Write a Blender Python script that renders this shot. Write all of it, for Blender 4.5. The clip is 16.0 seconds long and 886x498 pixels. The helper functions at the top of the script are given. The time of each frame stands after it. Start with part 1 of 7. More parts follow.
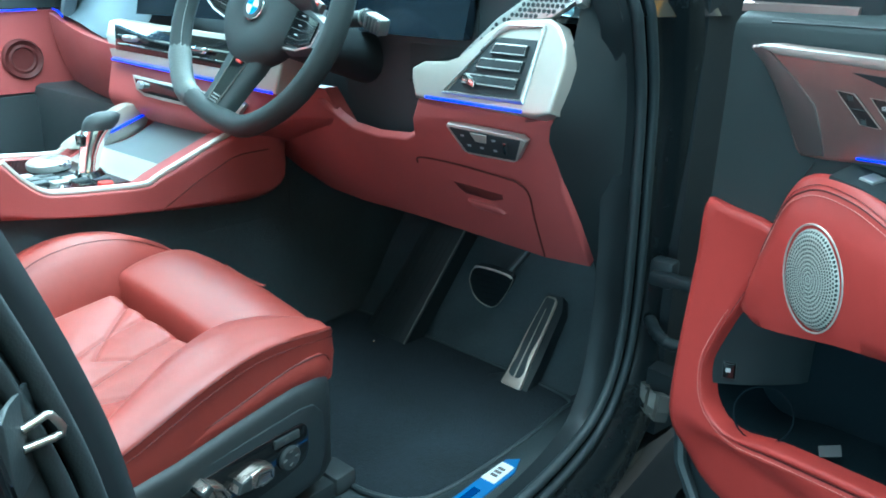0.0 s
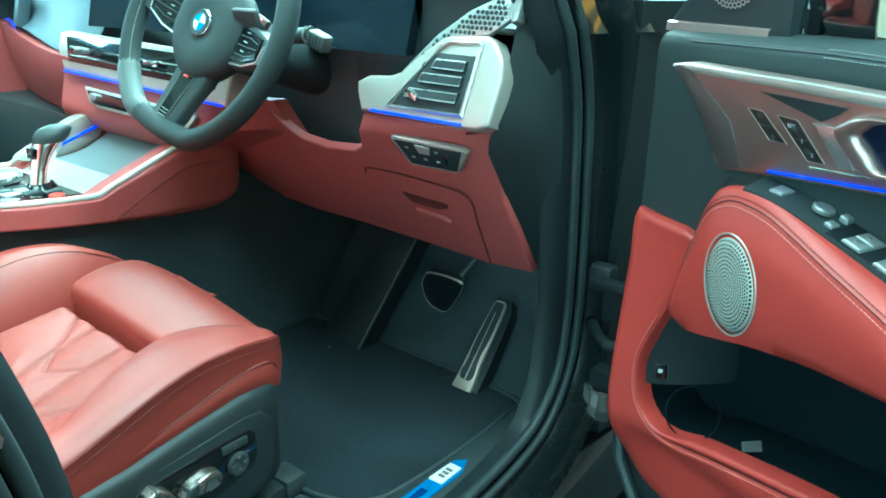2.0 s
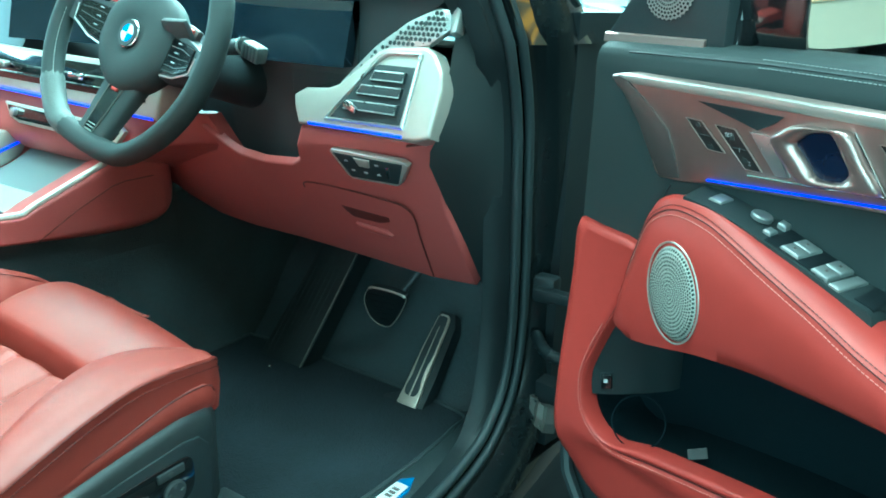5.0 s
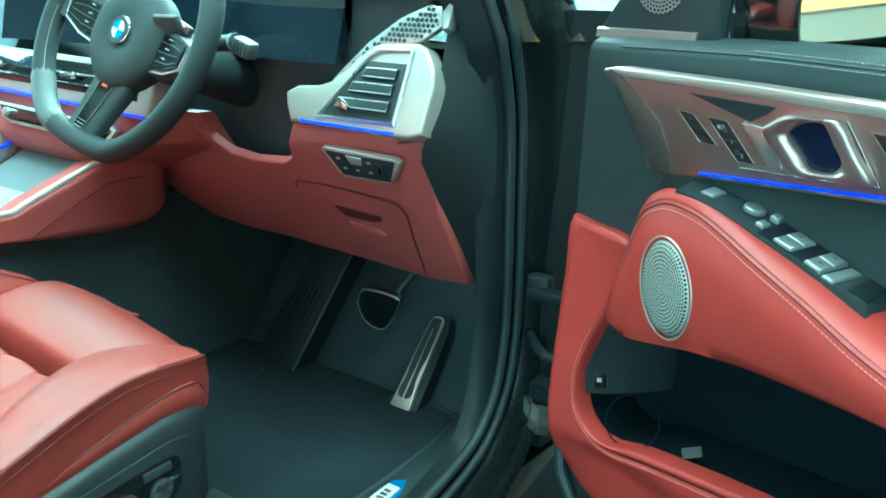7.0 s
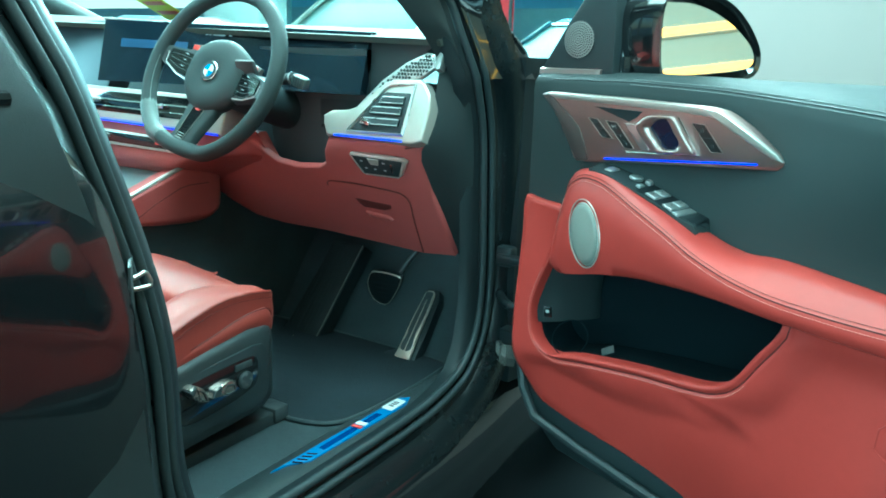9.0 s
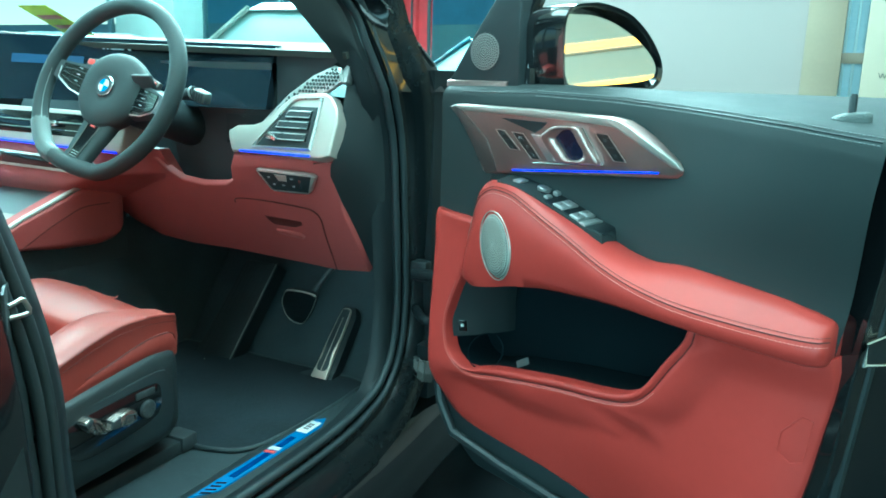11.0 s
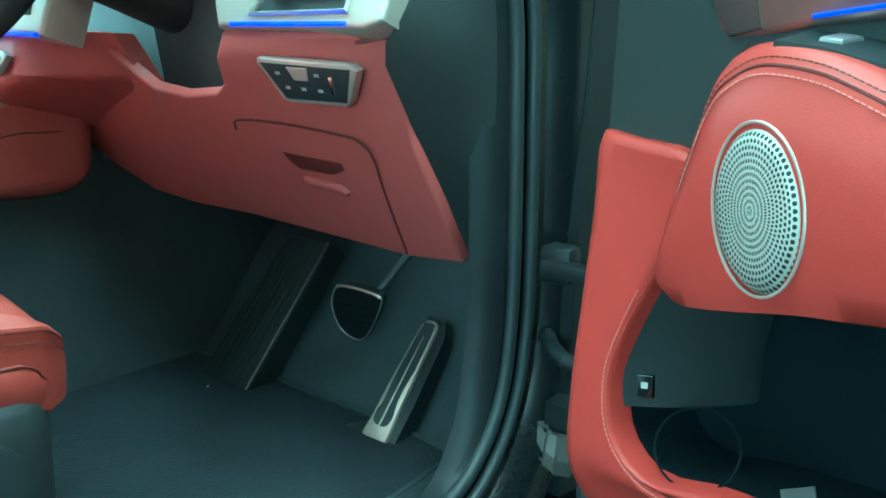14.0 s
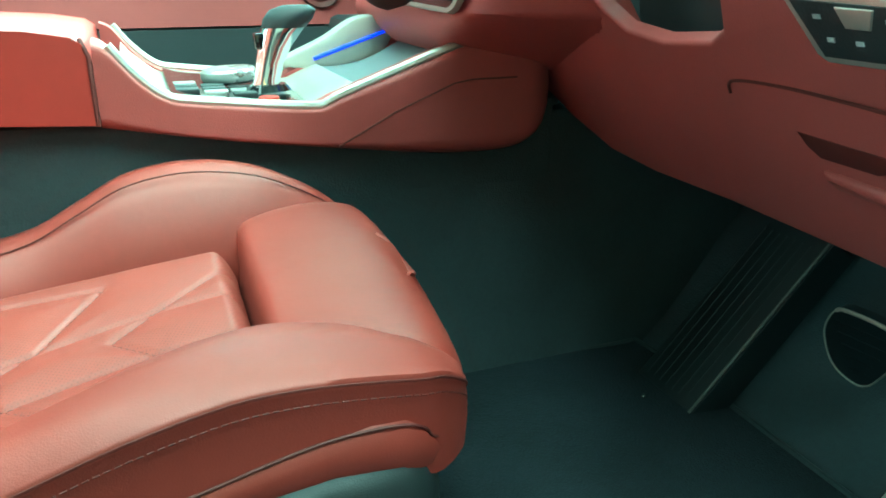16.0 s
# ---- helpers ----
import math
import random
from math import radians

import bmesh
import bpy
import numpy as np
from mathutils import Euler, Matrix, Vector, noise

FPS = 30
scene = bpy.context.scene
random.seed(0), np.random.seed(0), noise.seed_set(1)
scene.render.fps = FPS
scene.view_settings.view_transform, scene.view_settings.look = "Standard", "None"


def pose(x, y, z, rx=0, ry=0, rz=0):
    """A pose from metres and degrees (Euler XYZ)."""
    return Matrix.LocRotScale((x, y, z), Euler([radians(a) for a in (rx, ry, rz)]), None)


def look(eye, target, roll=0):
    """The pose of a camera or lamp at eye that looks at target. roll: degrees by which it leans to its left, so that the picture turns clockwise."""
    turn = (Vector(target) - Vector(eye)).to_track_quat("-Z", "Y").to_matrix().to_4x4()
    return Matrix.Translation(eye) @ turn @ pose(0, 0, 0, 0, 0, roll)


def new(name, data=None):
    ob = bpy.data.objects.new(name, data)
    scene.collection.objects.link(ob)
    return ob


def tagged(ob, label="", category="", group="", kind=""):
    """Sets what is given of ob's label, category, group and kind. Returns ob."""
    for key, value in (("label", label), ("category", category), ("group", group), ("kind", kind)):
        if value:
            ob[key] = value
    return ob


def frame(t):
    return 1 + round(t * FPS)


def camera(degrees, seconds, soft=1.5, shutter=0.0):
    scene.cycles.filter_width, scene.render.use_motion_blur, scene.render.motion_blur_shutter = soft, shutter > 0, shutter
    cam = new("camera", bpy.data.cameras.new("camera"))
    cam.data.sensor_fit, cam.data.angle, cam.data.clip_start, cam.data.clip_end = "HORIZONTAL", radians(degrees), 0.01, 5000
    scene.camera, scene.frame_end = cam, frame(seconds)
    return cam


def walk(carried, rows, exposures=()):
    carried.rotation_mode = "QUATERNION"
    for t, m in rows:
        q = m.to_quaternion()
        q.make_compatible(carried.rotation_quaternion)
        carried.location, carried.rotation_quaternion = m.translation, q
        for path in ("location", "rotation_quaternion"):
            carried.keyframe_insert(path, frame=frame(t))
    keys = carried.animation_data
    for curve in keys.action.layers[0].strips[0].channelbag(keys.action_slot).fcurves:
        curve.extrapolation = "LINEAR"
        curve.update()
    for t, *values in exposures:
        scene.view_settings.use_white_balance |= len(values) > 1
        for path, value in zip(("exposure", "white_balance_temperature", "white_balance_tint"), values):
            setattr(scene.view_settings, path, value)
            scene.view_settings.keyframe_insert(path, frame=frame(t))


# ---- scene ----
cam = camera(59.1, 16.0, soft=1.8)
# seconds, eye, point looked at, roll
PATH = [
    (0, (1.364, -0.729, 1.207), (0.170, 0.725, 0.528), 1.41),
    (0.5, (1.399, -0.726, 1.211), (0.205, 0.728, 0.532), 1.31),
    (1, (1.420, -0.724, 1.219), (0.241, 0.739, 0.535), 1.24),
    (1.5, (1.420, -0.727, 1.233), (0.266, 0.760, 0.555), 1.41),
    (2, (1.414, -0.729, 1.232), (0.277, 0.771, 0.556), 1.53),
    (2.5, (1.425, -0.730, 1.227), (0.304, 0.788, 0.566), 1.58),
    (3, (1.431, -0.725, 1.225), (0.323, 0.805, 0.569), 1.54),
    (3.5, (1.428, -0.726, 1.229), (0.347, 0.825, 0.577), 1.64),
    (4, (1.412, -0.716, 1.233), (0.360, 0.856, 0.584), 1.76),
    (6.5, (1.399, -0.718, 1.211), (0.388, 0.888, 0.583), 2.01),
    (7, (1.410, -0.708, 1.205), (0.384, 0.896, 0.594), 1.96),
    (7.5, (1.461, -0.747, 1.187), (0.422, 0.866, 0.623), 1.90),
    (8, (1.516, -0.892, 1.182), (0.484, 0.740, 0.662), 1.91),
    (8.2, (1.552, -0.961, 1.177), (0.516, 0.675, 0.676), 2.00),
    (10.3, (1.704, -1.188, 1.202), (0.791, 0.534, 0.755), 1.63),
    (10.5, (1.705, -1.166, 1.195), (0.806, 0.566, 0.753), 1.66),
    (11, (1.672, -1.098, 1.180), (0.819, 0.659, 0.752), 1.60),
    (11.5, (1.624, -1.018, 1.159), (0.814, 0.766, 0.757), 1.57),
    (12, (1.578, -0.919, 1.070), (0.789, 0.882, 0.706), 1.82),
    (12.5, (1.542, -0.753, 1.033), (0.749, 1.049, 0.680), 1.67),
    (13, (1.489, -0.621, 1.021), (0.642, 1.155, 0.659), 1.65),
    (13.5, (1.380, -0.500, 1.012), (0.410, 1.200, 0.603), 1.67),
    (14, (1.309, -0.416, 0.986), (0.169, 1.163, 0.529), 2.04),
    (14.5, (1.286, -0.320, 0.982), (-0.094, 1.025, 0.446), 1.25),
    (15, (1.285, -0.288, 1.001), (-0.287, 0.787, 0.391), 0.86),
    (15.5, (1.187, -0.258, 0.978), (-0.510, 0.581, 0.332), 0.30),
    (16, (1.076, -0.256, 1.003), (-0.681, 0.417, 0.323), 0.13),
]
EXPOSURES = [(0.0, 0.84, 4600, -16), (1.0, 0.91, 4450, -33), (4.0, 0.97, 4450, -40), (8.0, 0.95, 4450, -40), (10.5, 0.82, 4450, -36), (12.5, 0.99, 4450, -40), (14.5, 1.34, 4300, -42), (15.0, 1.18, 4250, -42), (15.5, 0.95, 4500, -48), (16.0, 0.78, 4700, -52)]
walk(cam, [(t, look(eye, target, roll)) for t, eye, target, roll in PATH], EXPOSURES)

# ---- light: daylight through the showroom's glass front, added overhead and rear fill, amber strips ----
world = bpy.data.worlds.new("sky")
scene.world = world
world.use_nodes = True
wn = world.node_tree
sky = wn.nodes.new("ShaderNodeTexSky")
sky.sky_type, sky.sun_disc = "NISHITA", False
sky.sun_elevation, sky.sun_rotation = radians(50), radians(-30)
wn.links.new(sky.outputs[0], wn.nodes["Background"].inputs[0])
wn.nodes["Background"].inputs[1].default_value = 0.085


def area_lamp(name, eye, target, sx, sy, power, color):
    data = bpy.data.lights.new(name, "AREA")
    data.shape, data.size, data.size_y, data.energy, data.color = "RECTANGLE", sx, sy, power, color
    ob = new(name, data)
    ob.matrix_world = look(eye, target)
    return ob


area_lamp("window_daylight", (-4.0, 8.2, 3.3), (-1.0, 0, 1.0), 9.0, 1.5, 850, (0.80, 0.98, 1.0))
area_lamp("side_window_daylight", (-8.2, 0.5, 3.2), (0, 0, 0.9), 7.0, 1.4, 400, (0.80, 0.98, 1.0))
# unseen overhead lamps, added to brighten the dash, door and seat from above
area_lamp("overhead_fill_light", (-0.9, 2.3, 3.95), (0.2, 0.0, 0.8), 4.0, 2.4, 690, (0.98, 0.98, 0.93))
area_lamp("overhead_fill_light", (2.1, 0.1, 3.9), (1.75, 0.0, 0.6), 2.4, 1.4, 125, (0.98, 0.98, 0.93))
area_lamp("overhead_fill_light", (-0.1, -0.9, 3.9), (0.3, -0.3, 0.8), 3.0, 2.0, 110, (0.98, 0.98, 0.93))
# added fill from behind the viewer; the wall there has no window
area_lamp("rear_fill_light", (1.6, -5.6, 1.7), (0.6, 0.3, 0.9), 6.0, 2.6, 180, (0.84, 0.97, 1.0))

# ---- materials ----
def make(name, color, rough=0.5, metal=0.0, grain=0.0, grain_scale=400.0, vary=0.12, vary_scale=6.0, worn=0.08,
         coat=0.0, sheen=0.0, spec=0.5, wrinkle=0.0, wrinkle_scale=20.0):
    """A node material: colour that drifts at two scales, uneven gloss, fine grain and broad unevenness in relief."""
    m = bpy.data.materials.new(name)
    m.use_nodes = True
    n, k = m.node_tree.nodes, m.node_tree.links
    b = n["Principled BSDF"]
    b.inputs["Metallic"].default_value = metal
    b.inputs["Coat Weight"].default_value = coat
    b.inputs["Sheen Weight"].default_value = sheen
    b.inputs["Specular IOR Level"].default_value = spec
    at = n.new("ShaderNodeTexCoord")
    broad, fine = n.new("ShaderNodeTexNoise"), n.new("ShaderNodeTexNoise")
    broad.inputs["Scale"].default_value, broad.inputs["Detail"].default_value = vary_scale, 5
    fine.inputs["Scale"].default_value, fine.inputs["Detail"].default_value = vary_scale * 14, 4
    both = n.new("ShaderNodeMath")
    both.operation = "MULTIPLY_ADD"
    both.inputs[1].default_value = 0.4
    k.new(at.outputs["Object"], broad.inputs[0])
    k.new(at.outputs["Object"], fine.inputs[0])
    k.new(fine.outputs[0], both.inputs[0])
    k.new(broad.outputs[0], both.inputs[2])
    ramp = n.new("ShaderNodeValToRGB")
    ramp.color_ramp.elements[0].position, ramp.color_ramp.elements[1].position = 0.4, 1.0
    ramp.color_ramp.elements[0].color = (*[c * (1 - vary) for c in color], 1)
    ramp.color_ramp.elements[1].color = (*[min(1, c * (1 + vary)) for c in color], 1)
    k.new(both.outputs[0], ramp.inputs[0])
    k.new(ramp.outputs[0], b.inputs["Base Color"])
    gloss = n.new("ShaderNodeMapRange")
    gloss.inputs["From Min"].default_value, gloss.inputs["From Max"].default_value = 0.4, 1.0
    gloss.inputs["To Min"].default_value, gloss.inputs["To Max"].default_value = max(0.02, rough - worn), min(1, rough + worn)
    k.new(both.outputs[0], gloss.inputs[0])
    k.new(gloss.outputs[0], b.inputs["Roughness"])
    if grain or wrinkle:
        cell = n.new("ShaderNodeTexVoronoi")
        cell.inputs["Scale"].default_value = grain_scale
        k.new(at.outputs["Object"], cell.inputs["Vector"])
        one = n.new("ShaderNodeBump")
        one.inputs["Strength"].default_value, one.inputs["Distance"].default_value = grain, 0.002
        k.new(cell.outputs["Distance"], one.inputs["Height"])
        fold = n.new("ShaderNodeTexNoise")
        fold.inputs["Scale"].default_value, fold.inputs["Detail"].default_value = wrinkle_scale, 3
        k.new(at.outputs["Object"], fold.inputs[0])
        two = n.new("ShaderNodeBump")
        two.inputs["Strength"].default_value, two.inputs["Distance"].default_value = wrinkle, 0.01
        k.new(fold.outputs[0], two.inputs["Height"])
        k.new(one.outputs[0], two.inputs["Normal"])
        k.new(two.outputs[0], b.inputs["Normal"])
    return m


def glow(name, color, strength):
    m = bpy.data.materials.new(name)
    m.use_nodes = True
    b = m.node_tree.nodes["Principled BSDF"]
    b.inputs["Base Color"].default_value = (*color, 1)
    b.inputs["Emission Color"].default_value = (*color, 1)
    b.inputs["Emission Strength"].default_value = strength
    return m


def dotted(name, color, hole, rings, spokes, twist, metal, rough):
    """A pressed metal grille: rows of holes on circles round the object's own z axis, each row turned a little."""
    m = make(name, color, rough, metal, vary=0.05)
    n, k = m.node_tree.nodes, m.node_tree.links
    b = n["Principled BSDF"]
    at = n.new("ShaderNodeTexCoord")
    sep = n.new("ShaderNodeSeparateXYZ")
    k.new(at.outputs["UV"], sep.inputs[0])

    def op(kind, a, c=None, d=None):
        q = n.new("ShaderNodeMath")
        q.operation = kind
        for i, v in enumerate((a, c, d)):
            if v is None:
                continue
            if isinstance(v, (int, float)):
                q.inputs[i].default_value = v
            else:
                k.new(v, q.inputs[i])
        return q.outputs[0]

    x, y = op("SUBTRACT", sep.outputs[0], 0.5), op("SUBTRACT", sep.outputs[1], 0.5)
    r = op("SQRT", op("ADD", op("MULTIPLY", x, x), op("MULTIPLY", y, y)))
    a = op("MULTIPLY", op("ARCTAN2", y, x), spokes / 6.28318)
    ringpos = op("MULTIPLY", r, rings)
    whole = op("FLOOR", ringpos)
    fr = op("SUBTRACT", op("FRACT", ringpos), 0.5)
    fa = op("SUBTRACT", op("FRACT", op("MULTIPLY_ADD", whole, twist, a)), 0.5)
    far = op("SQRT", op("ADD", op("MULTIPLY", fr, fr), op("MULTIPLY", fa, fa)))
    mask = op("LESS_THAN", far, 0.34)
    mix = n.new("ShaderNodeMix")
    mix.data_type = "RGBA"
    k.new(mask, mix.inputs[0])
    mix.inputs[6].default_value = (*color, 1)
    mix.inputs[7].default_value = (*hole, 1)
    k.new(mix.outputs[2], b.inputs["Base Color"])
    bump = n.new("ShaderNodeBump")
    bump.inputs["Strength"].default_value, bump.inputs["Distance"].default_value = 0.6, 0.001
    bump.invert = True
    k.new(mask, bump.inputs["Height"])
    k.new(bump.outputs[0], b.inputs["Normal"])
    return m


RED = make("red_leather", (0.33, 0.036, 0.030), 0.42, grain=0.06, grain_scale=800, vary=0.10, vary_scale=5, wrinkle=0.05, wrinkle_scale=24, spec=0.42)
SEAT_RED = make("red_seat_leather", (0.215, 0.030, 0.022), 0.48, grain=0.06, grain_scale=800, vary=0.12, vary_scale=5, wrinkle=0.06, wrinkle_scale=24, spec=0.62)
RED_DASH = make("red_leatherette", (0.31, 0.066, 0.064), 0.5, grain=0.10, grain_scale=600, vary=0.08, vary_scale=4, wrinkle=0.03)
RED_DARK = make("dark_red_seam", (0.085, 0.013, 0.012), 0.6, vary=0.1)
THREAD_PALE = make("grey_thread", (0.20, 0.21, 0.21), 0.75, vary=0.1)
BLACK_LEATHER = make("black_leather", (0.024, 0.030, 0.031), 0.66, grain=0.07, grain_scale=800, vary=0.10, vary_scale=5, wrinkle=0.008, spec=0.28)
BLACK_PLASTIC = make("black_plastic", (0.029, 0.035, 0.038), 0.55, grain=0.15, grain_scale=900, vary=0.15)
GRIP_GREY = make("grey_grip_leather", (0.060, 0.070, 0.068), 0.5, grain=0.3, grain_scale=420, vary=0.12)
GREY_PLASTIC = make("charcoal_plastic", (0.017, 0.022, 0.024), 0.48, grain=0.15, grain_scale=900, vary=0.12)
RUBBER = make("black_rubber", (0.016, 0.022, 0.025), 0.55, grain=0.1, vary=0.2, vary_scale=9)
JAMB_BLACK = make("dark_jamb_metal", (0.008, 0.011, 0.013), 0.5, vary=0.2, vary_scale=9, spec=0.3)
JAMB_PAINT = make("black_jamb_paint", (0.006, 0.008, 0.009), 0.26, vary=0.1, worn=0.05, spec=0.32)
PIANO = make("gloss_black", (0.006, 0.007, 0.008), 0.08, vary=0.1, worn=0.03, coat=0.5)
PAINT = make("black_car_paint", (0.006, 0.007, 0.008), 0.12, vary=0.1, worn=0.02, coat=1.0)
SATIN = make("satin_silver", (0.62, 0.63, 0.62), 0.30, 0.9, grain=0.03, grain_scale=1500, vary=0.06, vary_scale=8)
# brushed silver; the red armrest's reflection is put into its base colour
SATIN_WARM = make("silver_red_reflection", (0.44, 0.335, 0.31), 0.36, 0.9, grain=0.03, grain_scale=1500, vary=0.08, vary_scale=8)
CHROME = make("chrome", (0.75, 0.76, 0.76), 0.10, 1.0, vary=0.04, worn=0.04)
STEEL = make("brushed_steel", (0.55, 0.53, 0.50), 0.32, 1.0, grain=0.05, grain_scale=1200, vary=0.1)
PEDAL = make("brushed_pedal_alloy", (0.45, 0.385, 0.33), 0.40, 0.6, grain=0.03, grain_scale=1200, vary=0.1)
CONSOLE_SATIN = make("satin_console_trim", (0.50, 0.475, 0.43), 0.36, 0.65, grain=0.03, grain_scale=1500, vary=0.06)
KEY_BROWN = make("dark_key_plastic", (0.020, 0.018, 0.018), 0.3, vary=0.1)
KEY_SILVER = make("silver_grey_key", (0.27, 0.28, 0.275), 0.38, 0.55, vary=0.06)
POCKET_BLACK = make("black_pocket_lining", (0.005, 0.009, 0.012), 0.85, grain=0.3, grain_scale=500, vary=0.2, spec=0.08)
MARK_DIM = make("dim_grey_print", (0.045, 0.05, 0.05), 0.5, vary=0.05)
LEVER = make("bright_lever_metal", (0.40, 0.35, 0.32), 0.26, 0.9, vary=0.06)
SATIN_DARK = make("dark_satin_metal", (0.13, 0.11, 0.105), 0.42, 0.6, vary=0.06)
THREAD_DOOR = make("pale_red_thread", (0.50, 0.19, 0.16), 0.7, vary=0.1)
DULL_STEEL = make("dull_steel", (0.12, 0.115, 0.105), 0.45, 0.5, vary=0.15)
TRAY_GREY = make("grey_tray_lining", (0.17, 0.19, 0.20), 0.5, 0.2, grain=0.08, vary=0.08)
CARPET = make("black_carpet", (0.036, 0.045, 0.050), 0.95, grain=0.25, grain_scale=420, vary=0.25, vary_scale=10, wrinkle=0.1, wrinkle_scale=40, spec=0.25)
MAT_PILE = make("charcoal_mat_pile", (0.013, 0.017, 0.021), 0.95, grain=0.6, grain_scale=320, vary=0.45, vary_scale=7, wrinkle=0.25, wrinkle_scale=30, spec=0.2)
POCKET_GREY = make("grey_pocket_plastic", (0.017, 0.022, 0.024), 0.55, grain=0.12, grain_scale=900, vary=0.1, spec=0.3)
DASH_TOP = make("grey_dash_leather", (0.050, 0.055, 0.048), 0.7, grain=0.12, grain_scale=600, vary=0.1, spec=0.15)
BLUE_DASH = make("grey_blue_dash_leather", (0.065, 0.085, 0.105), 0.55, grain=0.12, grain_scale=600, vary=0.1)
SCREEN = make("dark_screen_glass", (0.006, 0.010, 0.016), 0.12, vary=0.1, worn=0.03)
SCREEN_BLUE = glow("screen_blue", (0.004, 0.02, 0.055), 0.6)
SCREEN_MARK = glow("screen_mark", (0.25, 0.3, 0.32), 0.6)
LED = glow("blue_ambient_led", (0.02, 0.03, 0.85), 0.8)
AMBER = glow("amber_strip_light", (1.0, 0.45, 0.06), 3.0)
SILL_BLUE = glow("lit_blue_sill", (0.02, 0.085, 0.22), 0.16)
WHITE_MARK = make("white_print", (0.55, 0.56, 0.56), 0.5, vary=0.05)
MARK_GREY = make("grey_print", (0.35, 0.37, 0.38), 0.5, vary=0.05)
RED_MARK = make("red_button", (0.5, 0.05, 0.04), 0.35, vary=0.08)
BADGE_BLUE = make("badge_blue", (0.05, 0.22, 0.55), 0.2, vary=0.05, coat=0.6)
HANDLE_DARK = make("handle_recess", (0.006, 0.010, 0.03), 0.25, vary=0.1)
GRILLE = dotted("speaker_grille", (0.36, 0.36, 0.325), (0.008, 0.010, 0.010), 26, 64, 0.5, 0.25, 0.5)
GRILLE_SMALL = dotted("tweeter_grille", (0.30, 0.29, 0.28), (0.008, 0.008, 0.008), 15, 34, 0.5, 0.6, 0.45)
CONCRETE = make("dark_showroom_tile", (0.012, 0.014, 0.016), 0.36, vary=0.2, vary_scale=1.5, spec=0.22)
WALL = make("pale_blue_wall", (0.25, 0.215, 0.205), 0.7, vary=0.03, vary_scale=0.7)
CREAM = make("cream_plaster", (0.55, 0.51, 0.42), 0.75, vary=0.05, vary_scale=1.2)
BEIGE = make("beige_stone_column", (0.25, 0.20, 0.14), 0.6, vary=0.1, vary_scale=3, grain=0.05, grain_scale=90)
WHITE = make("white_paint", (0.72, 0.76, 0.74), 0.5, vary=0.04)
CEILING = make("ceiling_board", (0.66, 0.62, 0.52), 0.8, vary=0.05, vary_scale=1.5)
ALU = make("window_aluminium", (0.35, 0.42, 0.43), 0.4, 0.6, vary=0.08)
POSTER = make("cream_poster", (0.34, 0.29, 0.22), 0.6, vary=0.04)
RED_CLOTH = make("red_banner_cloth", (0.45, 0.02, 0.03), 0.7, vary=0.2, vary_scale=9)
# white cars seen against the light: their shade is put into a grey base
WHITE_PAINT = make("backlit_white_car_paint", (0.24, 0.26, 0.25), 0.25, vary=0.05, coat=0.5)
GREEN_PAINT = make("yellow_green_car_paint", (0.45, 0.48, 0.04), 0.25, vary=0.1, coat=0.8)
BLUE_PAINT = make("blue_grey_car_paint", (0.05, 0.11, 0.16), 0.2, vary=0.08, coat=0.8)
# dark glass with the haze over it mixed into a grey-green base
DARK_GLASS = make("hazed_dark_car_glass", (0.08, 0.11, 0.105), 0.45, vary=0.1, worn=0.02, spec=0.25)
YELLOW = make("yellow_sticker", (0.75, 0.68, 0.05), 0.5, vary=0.04)


def clear(name, tint, rough):
    m = bpy.data.materials.new(name)
    m.use_nodes = True
    b = m.node_tree.nodes["Principled BSDF"]
    b.inputs["Base Color"].default_value = (*tint, 1)
    b.inputs["Roughness"].default_value, b.inputs["Transmission Weight"].default_value, b.inputs["IOR"].default_value = rough, 1.0, 1.001
    return m


GLASS = clear("clear_glass", (0.86, 0.97, 0.94), 0.0)
MIRROR = make("mirror_glass", (0.86, 0.84, 0.78), 0.02, 1.0, vary=0.02, worn=0.01)


def perforated(name, color, rough, step):
    """Leather pierced by fine rows of holes, a few millimetres apart."""
    m = make(name, color, rough, grain=0.10, grain_scale=700, vary=0.10, vary_scale=5, wrinkle=0.05, wrinkle_scale=24, spec=0.45)
    n, k = m.node_tree.nodes, m.node_tree.links
    b = n["Principled BSDF"]
    at, cell, mask, mix = n.new("ShaderNodeTexCoord"), n.new("ShaderNodeTexVoronoi"), n.new("ShaderNodeMath"), n.new("ShaderNodeMix")
    flat = n.new("ShaderNodeMapping")
    flat.inputs["Scale"].default_value = (1, 1, 0)
    flat.inputs["Rotation"].default_value = (0, 0, 0.5)
    cell.voronoi_dimensions = "2D"
    cell.inputs["Scale"].default_value, cell.inputs["Randomness"].default_value = 1 / step, 0.0
    mask.operation, mask.inputs[1].default_value = "LESS_THAN", 0.24
    mix.data_type = "RGBA"
    k.new(at.outputs["Object"], flat.inputs["Vector"])
    k.new(flat.outputs[0], cell.inputs["Vector"])
    k.new(cell.outputs["Distance"], mask.inputs[0])
    k.new(mask.outputs[0], mix.inputs[0])
    k.new(b.inputs["Base Color"].links[0].from_socket, mix.inputs[6])
    mix.inputs[7].default_value = (*[c * 0.72 for c in color], 1)
    k.new(mix.outputs[2], b.inputs["Base Color"])
    return m


RED_PIERCED = perforated("perforated_red_leather", (0.225, 0.036, 0.026), 0.52, 0.0032)

# ---- building helpers ----
BASE = {}


